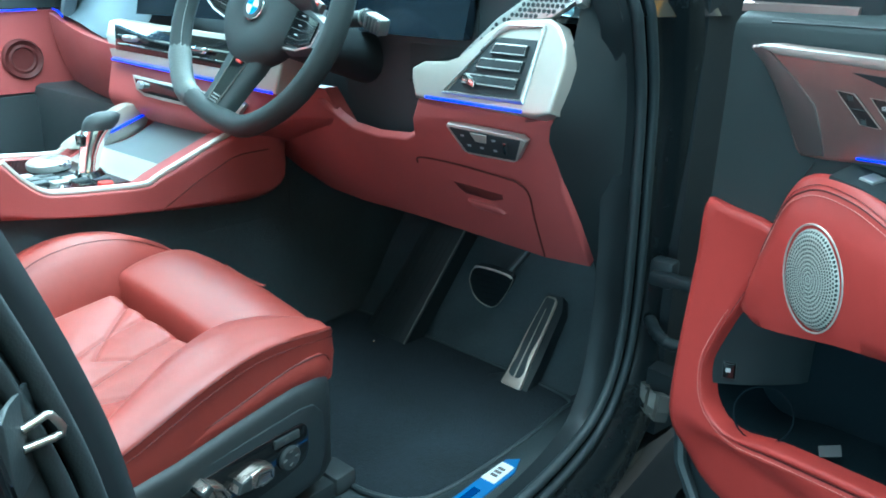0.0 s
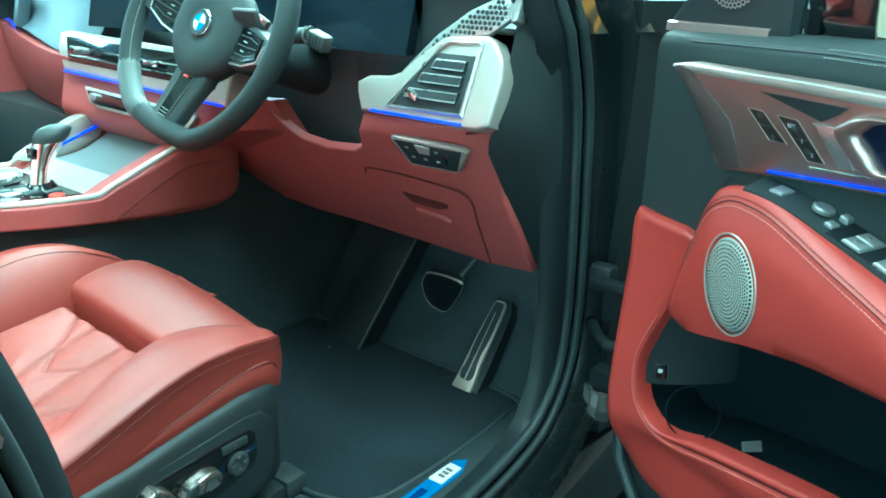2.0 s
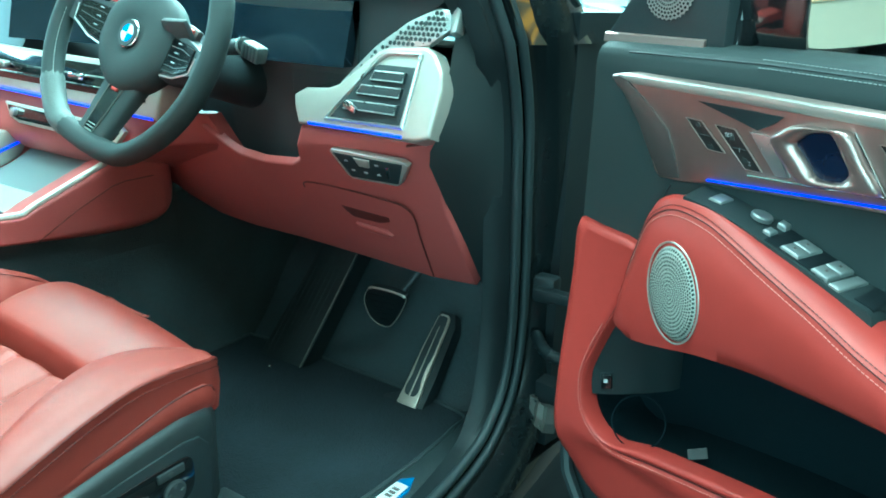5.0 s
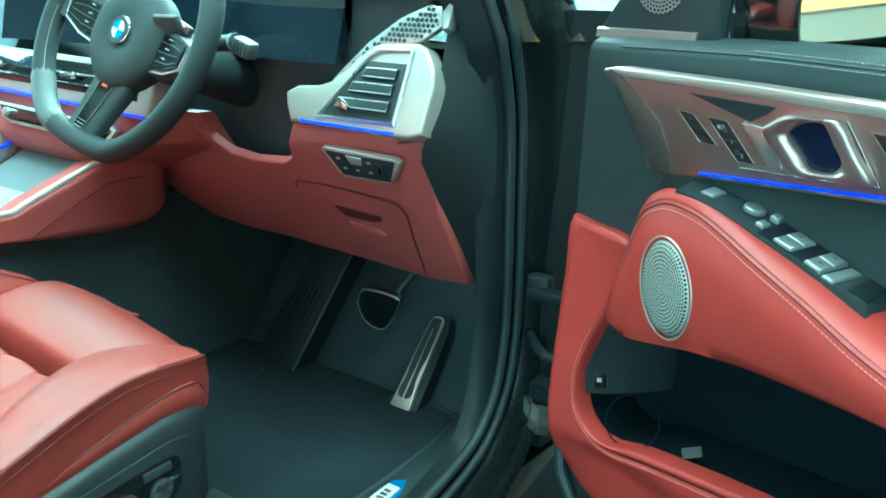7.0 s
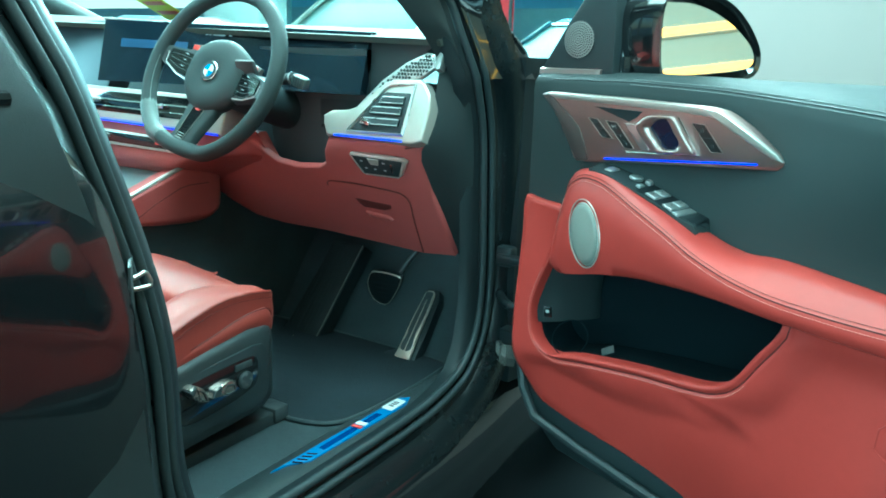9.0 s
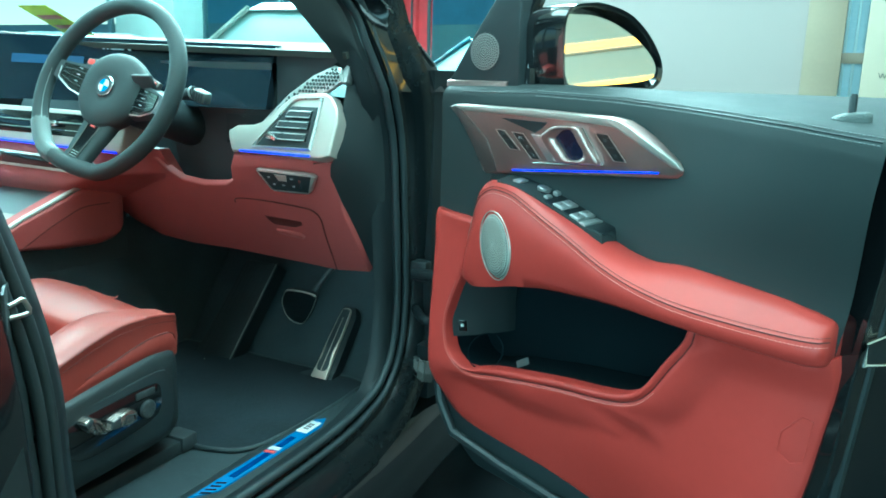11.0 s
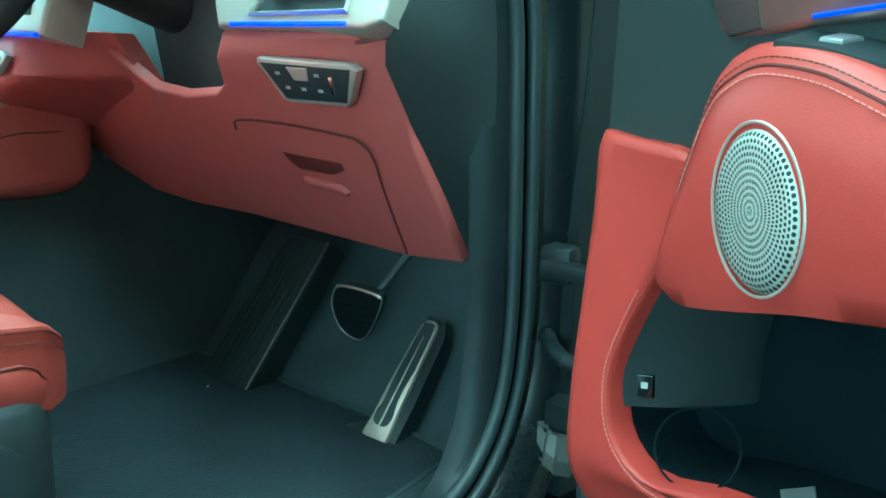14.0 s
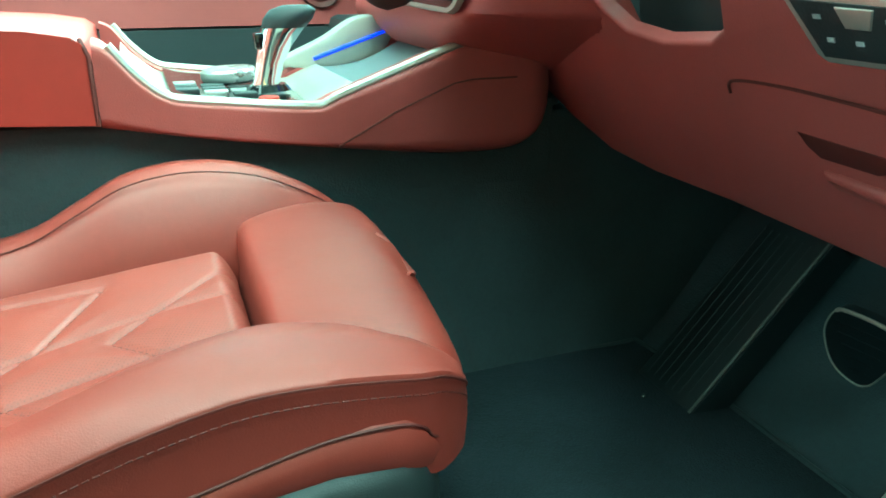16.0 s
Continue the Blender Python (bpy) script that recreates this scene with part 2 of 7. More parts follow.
def thing(name, at, label, category, group="", kind=""):
    ob = new(name)
    ob.empty_display_size = 0.05
    ob.location = at
    BASE[ob] = Vector(at)
    return tagged(ob, label, category, group, kind)


def finish(bm, name, material, smooth=40):
    bmesh.ops.recalc_face_normals(bm, faces=bm.faces)
    lo = [min(v.co[i] for v in bm.verts) for i in range(3)]
    hi = [max(v.co[i] for v in bm.verts) for i in range(3)]
    mid = Vector([(a + b) / 2 for a, b in zip(lo, hi)])
    bmesh.ops.translate(bm, verts=bm.verts, vec=-mid)
    me = bpy.data.meshes.new(name)
    bm.to_mesh(me)
    bm.free()
    for p in me.polygons:
        p.use_smooth = smooth > 0
    if smooth:
        me.set_sharp_from_angle(angle=radians(smooth))
    me.materials.append(material)
    return me, mid


def part(name, bm, material, parent, label="", smooth=40):
    """One mesh under a thing or a part."""
    me, mid = finish(bm, name, material, smooth)
    ob = new(name, me)
    ob.parent = parent
    ob.location = mid - BASE[parent]
    BASE[ob] = mid
    return tagged(ob, label) if label else ob


def lone(name, bm, material, label, category, group="", kind="", smooth=40):
    """One mesh as a thing of its own."""
    me, mid = finish(bm, name, material, smooth)
    ob = new(name, me)
    ob.location = mid
    BASE[ob] = mid
    return tagged(ob, label, category, group, kind)


def curve(points, n=8, closed=False):
    """Points on a smooth line through the given ones."""
    p = [Vector(q) for q in points]
    out, m = [], len(p)
    for i in range(m if closed else m - 1):
        a, b, c, d = (p[(i - 1) % m], p[i], p[(i + 1) % m], p[(i + 2) % m]) if closed else (p[max(i - 1, 0)], p[i], p[i + 1], p[min(i + 2, m - 1)])
        for j in range(n):
            t = j / n
            out.append(0.5 * ((2 * b) + (c - a) * t + (2 * a - 5 * b + 4 * c - d) * t * t + (3 * b - a - 3 * c + d) * t ** 3))
    if not closed:
        out.append(p[-1])
    return out


def even(points, n):
    """n points at even steps along a line of points."""
    p = [Vector(q) for q in points]
    far = [0.0]
    for a, b in zip(p, p[1:]):
        far.append(far[-1] + (b - a).length)
    out, i = [], 0
    for j in range(n):
        s = far[-1] * j / (n - 1)
        while i < len(p) - 2 and far[i + 1] < s:
            i += 1
        f = 0 if far[i + 1] == far[i] else (s - far[i]) / (far[i + 1] - far[i])
        out.append(p[i].lerp(p[i + 1], min(1, max(0, f))))
    return out


def skin(rings, closed=True, cap=True, bm=None, loop=False):
    """A surface through rings of equally many points."""
    bm = bm or bmesh.new()
    rows = [[bm.verts.new(p) for p in ring] for ring in rings]
    n = len(rows[0])
    pairs = list(zip(rows, rows[1:])) + ([(rows[-1], rows[0])] if loop else [])
    for a, b in pairs:
        for i in range(n if closed else n - 1):
            j = (i + 1) % n
            bm.faces.new((a[i], a[j], b[j], b[i]))
    if cap and closed and not loop:
        bm.faces.new(rows[0])
        bm.faces.new(rows[-1][::-1])
    return bm


def tube(points, r, n=8, closed=False, bm=None, flat=1.0):
    """A round bar along points; r is one radius or one for each point."""
    p = [Vector(q) for q in points]
    rs = r if isinstance(r, (list, tuple)) else [r] * len(p)
    rings, up = [], None
    for i, q in enumerate(p):
        a = p[(i - 1) % len(p)] if closed else p[max(i - 1, 0)]
        b = p[(i + 1) % len(p)] if closed else p[min(i + 1, len(p) - 1)]
        d = (b - a).normalized()
        if up is None:
            up = d.orthogonal().normalized()
        up = (up - d * up.dot(d)).normalized()
        side = d.cross(up)
        rings.append([q + (up * math.cos(6.28318 * j / n) * flat + side * math.sin(6.28318 * j / n)) * rs[i] for j in range(n)])
    return skin(rings, True, not closed, bm, closed)


def sheet(fn, nu, nv, thick=None, bm=None):
    """A surface fn(a, b), a and b from 0 to 1; thick: a vector by which its back lies behind."""
    bm = bm or bmesh.new()
    front = [[bm.verts.new(fn(i / nu, j / nv)) for j in range(nv + 1)] for i in range(nu + 1)]
    for i in range(nu):
        for j in range(nv):
            bm.faces.new((front[i][j], front[i + 1][j], front[i + 1][j + 1], front[i][j + 1]))
    if thick:
        rim = [front[i][0] for i in range(nu + 1)] + [front[nu][j] for j in range(1, nv + 1)] + [front[i][nv] for i in range(nu - 1, -1, -1)] + [front[0][j] for j in range(nv - 1, 0, -1)]
        back = [bm.verts.new(v.co + Vector(thick)) for v in rim]
        for i in range(len(rim)):
            j = (i + 1) % len(rim)
            bm.faces.new((rim[i], rim[j], back[j], back[i]))
        bm.faces.new(back)
    return bm


def prism(outline, place, d0, d1, bevel=0.0, bm=None, seg=2):
    """An outline of (a, b) drawn out from depth d0 to d1 (the seen face) with its seen edge rounded; place(a, b, d) gives the point."""
    pts = [Vector((a, b, 0)) for a, b in outline]
    n = len(pts)
    area = sum(pts[i].x * pts[(i + 1) % n].y - pts[(i + 1) % n].x * pts[i].y for i in range(n))
    if area < 0:
        pts = pts[::-1]

    def inset(s):
        out = []
        for i in range(n):
            a, b, c = pts[i - 1], pts[i], pts[(i + 1) % n]
            e, f = (b - a).normalized(), (c - b).normalized()
            ne, nf = Vector((-e.y, e.x, 0)), Vector((-f.y, f.x, 0))
            m = ne + nf
            m = m / max(0.5, m.dot(ne)) if m.length > 1e-6 else ne
            out.append(b + m * s)
        return out

    rings = [[place(p.x, p.y, d0) for p in pts]]
    sign = 1 if d1 > d0 else -1
    if bevel:
        for j in range(seg + 1):
            t = j / seg * math.pi / 2
            q = inset(bevel * (1 - math.cos(t)))
            rings.append([place(p.x, p.y, d1 - sign * bevel * (1 - math.sin(t))) for p in q])
    else:
        rings.append([place(p.x, p.y, d1) for p in pts])
    return skin(rings, True, True, bm)


def slab(lo, hi, bevel=0.0, m=None, bm=None):
    """A box between two corners with chamfered edges, turned by m."""
    fresh = bmesh.new()
    bmesh.ops.create_cube(fresh, size=1)
    for v in fresh.verts:
        v.co = Vector([(lo[i] + hi[i]) / 2 + v.co[i] * (hi[i] - lo[i]) for i in range(3)])
    if bevel:
        bmesh.ops.bevel(fresh, geom=fresh.edges[:], offset=bevel, segments=2, profile=0.5, affect="EDGES")
    if m:
        bmesh.ops.transform(fresh, matrix=m, verts=fresh.verts)
    if bm is None:
        return fresh
    me = bpy.data.meshes.new("tmp")
    fresh.to_mesh(me)
    fresh.free()
    bm.from_mesh(me)
    bpy.data.meshes.remove(me)
    return bm


def turned(profile, at, axis, n=28, cap=True, bm=None, squash=(1, 1), up=None):
    """A turned form: profile of (radius, height) round an axis."""
    z = Vector(axis).normalized()
    x = (Vector(up) - z * z.dot(Vector(up))).normalized() if up else z.orthogonal().normalized()
    y = z.cross(x)
    at = Vector(at)
    rings = [[at + z * h + x * (r * squash[0] * math.cos(6.28318 * j / n)) + y * (r * squash[1] * math.sin(6.28318 * j / n)) for j in range(n)] for r, h in profile]
    return skin(rings, True, cap, bm)


def stitches(points, step=0.0050, length=0.0034, r=0.0006, bm=None):
    """A row of short thread stitches along a line."""
    p = [Vector(q) for q in points]
    total = sum((b - a).length for a, b in zip(p, p[1:]))
    n = max(2, int(total / step))
    bm = bm or bmesh.new()
    for a, b in zip(*(lambda q: (q[:-1], q[1:]))(even(p, n))):
        d = (b - a).normalized() * length / 2
        c = (a + b) / 2
        tube([c - d, c + d], r, 5, bm=bm)
    return bm


def lettering(text, size, m, depth=0.0008):
    """Words in the built-in font as a bmesh, in the plane x, y of the pose m."""
    data = bpy.data.curves.new("words", "FONT")
    data.body, data.size, data.extrude, data.align_x = text, size, depth, "CENTER"
    ob = bpy.data.objects.new("words", data)
    me = bpy.data.meshes.new_from_object(ob)
    bm = bmesh.new()
    bm.from_mesh(me)
    bmesh.ops.transform(bm, matrix=m, verts=bm.verts)
    bpy.data.objects.remove(ob)
    bpy.data.meshes.remove(me)
    return bm


def letter_parts(text, size, m, material, parent, label):
    """Words as one part for each letter."""
    whole = lettering(text, size, m)
    left = set(whole.faces)
    while left:
        todo, island = [left.pop()], []
        while todo:
            f = todo.pop()
            island.append(f)
            for v in f.verts:
                for g in v.link_faces:
                    if g in left:
                        left.remove(g)
                        todo.append(g)
        bm, seen = bmesh.new(), {}
        for f in island:
            for v in f.verts:
                if v not in seen:
                    seen[v] = bm.verts.new(v.co)
            bm.faces.new([seen[v] for v in f.verts])
        part("letter", bm, material, parent, label, 0)
    whole.free()


def ease(x):
    x = min(1.0, max(0.0, x))
    return x * x * (3 - 2 * x)


def plain(x, pairs):
    if x <= pairs[0][0]:
        return pairs[0][1]
    for (a, u), (b, v) in zip(pairs, pairs[1:]):
        if x <= b:
            return u + (v - u) * (x - a) / (b - a)
    return pairs[-1][1]

# ---- the showroom ----
def flat_box(name, lo, hi, material, label, category="wall", bevel=0.0):
    return lone(name, slab(lo, hi, bevel), material, label, category, kind="structure")


flat_box("ground", (-300, -300, -0.2), (300, 300, 0), CONCRETE, "dark grey polished tile floor of the showroom", "floor")
flat_box("wall_east", (7.0, -8.0, 0), (7.2, 9.0, 4.2), CREAM, "cream plaster showroom wall")
flat_box("wall_south", (-9.2, -8.2, 0), (7.2, -8.0, 4.2), CREAM, "cream plaster showroom wall behind the car")
flat_box("wall_west", (-9.2, -8.0, 3.6), (-9.0, 9.0, 4.2), CREAM, "cream plaster band over the side windows")
flat_box("ceiling", (-9.2, -8.2, 4.2), (7.2, 9.2, 4.3), CEILING, "cream board showroom ceiling", "ceiling")
flat_box("wall_north", (-0.55, 4.5, 0), (1.465, 4.6, 4.2), WALL, "plain pale blue partition wall ahead of the car")
flat_box("column", (1.465, 4.38, 0), (1.68, 4.62, 4.2), BEIGE, "beige stone faced column beside the partition", "column", 0.004)
flat_box("wall_poster_back", (2.0, 4.5, 0), (7.0, 4.6, 4.2), WALL, "pale blue partition wall beside the column")

# window strip between the column and the poster
strip = thing("window_1", (1.84, 4.55, 0), "narrow window with blue light painted on its pane, aluminium frame", "window", kind="structure")
for x in (1.69, 1.75, 1.985):
    part("window_frame", slab((x - 0.008, 4.52, 0), (x + 0.008, 4.58, 4.2), 0.002), ALU, strip)
# opaque pane: the blue light of the window is its base colour
part("pane", slab((1.70, 4.548, 0), (1.98, 4.554, 4.2)), make("painted_blue_lit_pane", (0.30, 0.40, 0.46), 0.25, vary=0.04), strip)
part("transom", slab((1.68, 4.515, 1.335), (2.0, 4.585, 1.40), 0.003), POSTER, strip, "cream cross rail")

poster = thing("poster", (2.15, 4.40, 0), "cream welcome poster with dark lettering on the partition", "poster")
part("panel", slab((1.80, 4.40, 0.6), (2.75, 4.43, 2.4), 0.003), POSTER, poster)
part("stand", slab((1.80, 4.405, 0.0), (2.75, 4.425, 0.6), 0.003), ALU, poster, "metal poster stand")
INK = make("dark_ink", (0.06, 0.055, 0.05), 0.6, vary=0.05)
letter_parts("The Ultimate", 0.048, pose(2.075, 4.397, 1.528, 90), INK, poster, "dark printed letter")
letter_parts("Driving Machine", 0.048, pose(2.115, 4.397, 1.472, 90), INK, poster, "dark printed letter")
letter_parts("Welcome", 0.048, pose(1.985, 4.397, 1.245, 90), INK, poster, "dark printed letter")
part("roundel", turned([(0.0, 0.0), (0.085, 0.0), (0.085, 0.006), (0.06, 0.006), (0.055, 0.002), (0.0, 0.002)], (1.955, 4.40, 1.72), (0, -1, 0)), INK, poster, "dark printed ring")
part("emblem", turned([(0.0, 0.003), (0.056, 0.003), (0.056, 0.004), (0.0, 0.004)], (1.955, 4.40, 1.72), (0, -1, 0)), BADGE_BLUE, poster, "blue printed disc")

# glass front
front = thing("window_2", (-4.8, 8.5, 0), "full height glass front of the showroom in aluminium frame", "window", kind="structure")
for x in (-9.0, -7.2, -5.75, -4.0, -2.2, -0.4):
    part("mullion", slab((x - 0.03, 8.45, 0), (x + 0.03, 8.55, 4.2), 0.004), ALU, front)
part("pane", slab((-9.0, 8.497, 0), (-0.4, 8.503, 4.2)), GLASS, front, "clear glass").visible_shadow = False
side = thing("window_3", (-9.1, 0, 0), "side windows of the showroom in aluminium frame", "window", kind="structure")
for y in (-8, -4, 0, 4, 8.4):
    part("mullion", slab((-9.15, y - 0.03, 0), (-9.05, y + 0.03, 3.6), 0.004), ALU, side)
flat_box("column_white", (-8.1, 7.6, 0), (-6.95, 8.2, 4.2), WHITE, "white painted showroom column by the glass front", "column", 0.01)
flat_box("column_white_slim", (-3.9, 7.6, 0), (-3.45, 8.0, 4.2), WHITE, "slim white painted showroom column", "column", 0.01)
# the haze of distance is painted into the backdrop's pale blue
flat_box("backdrop", (-60, 60, -1), (40, 60.2, 9), make("hazed_far_buildings", (0.42, 0.55, 0.60), 0.8, vary=0.25, vary_scale=0.15), "buildings far outside with haze painted in as pale blue", "backdrop")
flat_box("street_wall", (-24, 16, 0), (4, 16.3, 2.4), make("street_wall_render", (0.42, 0.48, 0.45), 0.8, vary=0.2, vary_scale=0.6), "grey blue wall across the street", "wall")

# amber cove strips on the wall beside the car
for z in (2.42, 2.80):
    s = thing("wall_strip_light", (6.97, 2.0, z), "long amber strip light on the cream wall", "lamp", "wall strips")
    part("housing", slab((6.93, -4.0, z - 0.05), (7.0, 8.0, z + 0.05), 0.008), CEILING, s)
    part("diffuser", slab((6.915, -3.95, z - 0.032), (6.935, 7.95, z + 0.032), 0.004), AMBER, s, "glowing amber diffuser")

# banner
banner = thing("banner", (-1.6, 5.0, 0), "hanging red and black cloth banner", "banner")
part("cloth", sheet(lambda a, b: Vector((-2.02 + 0.58 * a, 5.0 + 0.03 * math.sin(a * 24), 0.3 + 2.6 * b)), 40, 6, (0, 0.012, 0)), RED_CLOTH, banner)
for a, k in ((0.0, 0.16), (0.30, 0.20), (0.57, 0.10), (0.80, 0.06), (0.93, 0.07)):
    part("stripe", sheet(lambda p, b: Vector((-2.02 + 0.58 * (a + k * (p + 0.12 * math.sin(b * 17 + a * 9))), 4.985 + 0.03 * math.sin((a + k * p) * 24), 0.3 + 2.6 * b)), 8, 14, (0, 0.006, 0)), RUBBER, banner, "black cloth stripe")
part("foot", slab((-2.05, 4.9, 0.0), (-1.40, 5.1, 0.03), 0.005), ALU, banner)
part("pole", tube([(-1.73, 5.035, 0.03), (-1.73, 5.035, 2.95)], 0.012), ALU, banner)


def parked_car(name, m, paint, label, tall=1.0):
    """A parked car seen far off: body, cabin glass, roof, wheels, lamps."""
    car = thing(name, m.translation, label, "car", "cars in the showroom")

    def at(x, y, z):
        return m @ Vector((x, y, z * tall))

    secs = [(-2.2, 0.78, 0.45, 0.85), (-2.1, 0.86, 0.30, 0.98), (-1.2, 0.92, 0.24, 1.02), (0.9, 0.92, 0.24, 1.0), (1.9, 0.86, 0.26, 0.92), (2.25, 0.72, 0.36, 0.74)]
    rings = []
    for y, w, lo, hi in secs:
        ring = [(-w * 0.9, lo), (-w, lo + 0.12), (-w, hi - 0.2), (-w * 0.9, hi - 0.03), (-w * 0.4, hi + 0.03), (w * 0.4, hi + 0.03), (w * 0.9, hi - 0.03), (w, hi - 0.2), (w, lo + 0.12), (w * 0.9, lo)]
        rings.append([at(x, y, z) for x, z in ring])
    part("body", skin(rings), paint, car)
    part("cabin_glass", skin([[at(-0.8, 1.0, 1.0), at(0.8, 1.0, 1.0), at(0.84, -1.7, 1.0), at(-0.84, -1.7, 1.0)], [at(-0.62, 0.15, 1.46), at(0.62, 0.15, 1.46), at(0.64, -1.3, 1.46), at(-0.64, -1.3, 1.46)]]), DARK_GLASS, car, "dark cabin glass")
    part("roof", skin([[at(-0.63, 0.18, 1.46), at(0.63, 0.18, 1.46), at(0.65, -1.35, 1.46), at(-0.65, -1.35, 1.46)], [at(-0.52, 0.05, 1.53), at(0.52, 0.05, 1.53), at(0.54, -1.2, 1.53), at(-0.54, -1.2, 1.53)]]), paint, car)
    for sx in (-1, 1):
        part("pillar", tube([at(sx * 0.82, 1.02, 0.98), at(sx * 0.64, 0.14, 1.48)], 0.035), paint, car)
        part("pillar", tube([at(sx * 0.86, -0.35, 0.98), at(sx * 0.66, -0.4, 1.48)], 0.035), paint, car)
        part("headlight", turned([(0.0, 0.0), (0.13, 0.0), (0.11, 0.04), (0.0, 0.05)], at(sx * 0.6, 2.12, 0.72), m.to_3x3() @ Vector((0, 1, 0)), 14, squash=(1, 0.55), up=m.to_3x3() @ Vector((1, 0, 0))), CHROME, car)
        for y in (-1.4, 1.35):
            w = part("wheel", turned([(0.0, -0.11), (0.30, -0.11), (0.34, -0.08), (0.34, 0.08), (0.30, 0.11), (0.0, 0.11)], at(sx * 0.80, y, 0.34 / tall), m.to_3x3() @ Vector((1, 0, 0)), 24), RUBBER, car)
            part("rim", turned([(0.0, 0.0), (0.20, 0.0), (0.22, -0.03), (0.0, -0.05)], at(sx * 0.915, y, 0.34 / tall), m.to_3x3() @ Vector((sx, 0, 0)), 18), ALU, w)
    return car


parked_car("white_suv", pose(-3.55, 6.1, 0, 0, 0, 186), WHITE_PAINT, "white car parked ahead beside the glass front", 1.24)
parked_car("white_car", pose(-8.0, 6.4, 0, 0, 0, 120), WHITE_PAINT, "white car parked across the showroom", 1.05)
parked_car("green_car", pose(-7.2, 11.5, 0, 0, 0, 100), GREEN_PAINT, "yellow green car parked outside the glass", 1.1)
parked_car("blue_car", pose(-1.55, 7.4, 0, 0, 0, 165), BLUE_PAINT, "blue grey car parked ahead near the partition", 1.1)

# ---- the car's body ----
body = thing("car_body", (0, 0, 0.2), "black open car body with carpeted floor and glossy sills", "car")

# front door opening: the seal's line (y, z) from the roof rail down the hinge pillar, along the sill and up the B-pillar
SEAL = curve([(0, -0.32, 1.60), (0, 0.03, 1.42), (0, 0.205, 1.315), (0, 0.246, 1.235), (0, 0.278, 1.15), (0, 0.314, 1.045), (0, 0.328, 0.92), (0, 0.338, 0.79), (0, 0.340, 0.69), (0, 0.326, 0.605), (0, 0.288, 0.548), (0, 0.225, 0.514), (0, 0.08, 0.492),
              (0, -0.20, 0.488), (0, -0.38, 0.492), (0, -0.465, 0.525), (0, -0.505, 0.62), (0, -0.515, 0.80), (0, -0.545, 0.94), (0, -0.61, 1.13), (0, -0.68, 1.32), (0, -0.72, 1.50), (0, -0.66, 1.61)], 6)
NS = len(SEAL)


def seal_x(p):
    """Side of the body at a height: upright below the belt, leaning in above it."""
    return 0.865 - 0.25 * max(0.0, p.z - 1.15)


def off_seal(i, s):
    """A point moved by s away from the opening, in the plane of the side."""
    a, b = SEAL[max(i - 1, 0)], SEAL[min(i + 1, NS - 1)]
    d = (b - a).normalized()
    return SEAL[i] + Vector((0, -d.z, d.y)) * -s


def side_row(dx, s, i0=0, i1=NS):
    return [(lambda q: Vector((seal_x(SEAL[i]) + dx, q.y, q.z)))(off_seal(i, s)) for i in range(i0, i1)]


def out_sign():
    a = off_seal(20, 0.05)
    return 1 if a.y > SEAL[20].y else -1


SG = out_sign()


def trim_row(dx, s):
    """A line of the trim inside the seal: it stands towards the opening on the pillars and lies inboard on the sill."""
    out = []
    for i in range(NS):
        a, b = SEAL[max(i - 1, 0)], SEAL[min(i + 1, NS - 1)]
        up = abs((b - a).normalized().z) ** 1.5
        q = off_seal(i, s * SG * up)
        out.append(Vector((seal_x(SEAL[i]) + dx, q.y, q.z - (1 - up) * 0.25 * abs(dx))))
    return out


rows = [trim_row(dx, s) for dx, s in ((-0.036, -0.040), (-0.020, -0.036), (-0.008, -0.020), (-0.004, -0.010))]
part("aperture_trim", skin(rows, False), JAMB_BLACK, body, "black plastic trim round the door opening", 70)
for dx, s, r in ((0.0, 0.0, 0.0085), (0.010, 0.020, 0.0075)):
    part("door_seal", tube([(lambda q: Vector((seal_x(SEAL[i]) + dx, q.y, q.z)))(off_seal(i, s * SG)) for i in range(NS)], r, 10), RUBBER, body, "black rubber door seal")
rows = [side_row(dx, s * SG) for dx, s in ((-0.004, 0.006), (0.008, 0.03), (0.012, 0.045), (0.030, 0.055), (0.045, 0.075), (0.050, 0.10))]
part("door_jamb", skin(rows, False), JAMB_PAINT, body, "glossy black painted door jamb")

# trim from the dashboard's end out to the seal, running up into the A-pillar
rows = []
for i in range(NS):
    z = SEAL[i].z
    if z < 0.53 or SEAL[i].y < -0.33:
        continue
    if i > NS // 2:
        break
    x0 = plain(z, [(0.53, 0.806), (0.70, 0.806), (0.752, 0.800), (1.0, 0.799), (1.02, 0.808), (1.17, 0.806), (1.30, 0.795), (1.60, 0.72)])
    y0 = plain(z, [(0.53, 0.315), (0.60, 0.352), (0.70, 0.365), (0.752, 0.350), (0.995, 0.175), (1.02, 0.188), (1.17, 0.232), (1.19, 0.220), (1.228, 0.178), (1.294, 0.082), (1.40, -0.09), (1.60, -0.40)])
    x1, y1 = seal_x(SEAL[i]) - 0.010, SEAL[i].y - 0.012
    rows.append([Vector((x0 + (x1 - x0) * f + 0.006 * math.sin(f * math.pi), y0 + (y1 - y0) * f + 0.020 * math.sin(f * math.pi) * (1 - f) - 0.010 * f ** 3, z)) for f in [k / 10 for k in range(11)]])
part("pillar_trim", skin(rows, False), GREY_PLASTIC, body, "smooth black plastic trim of the windscreen pillar and its foot", 80)

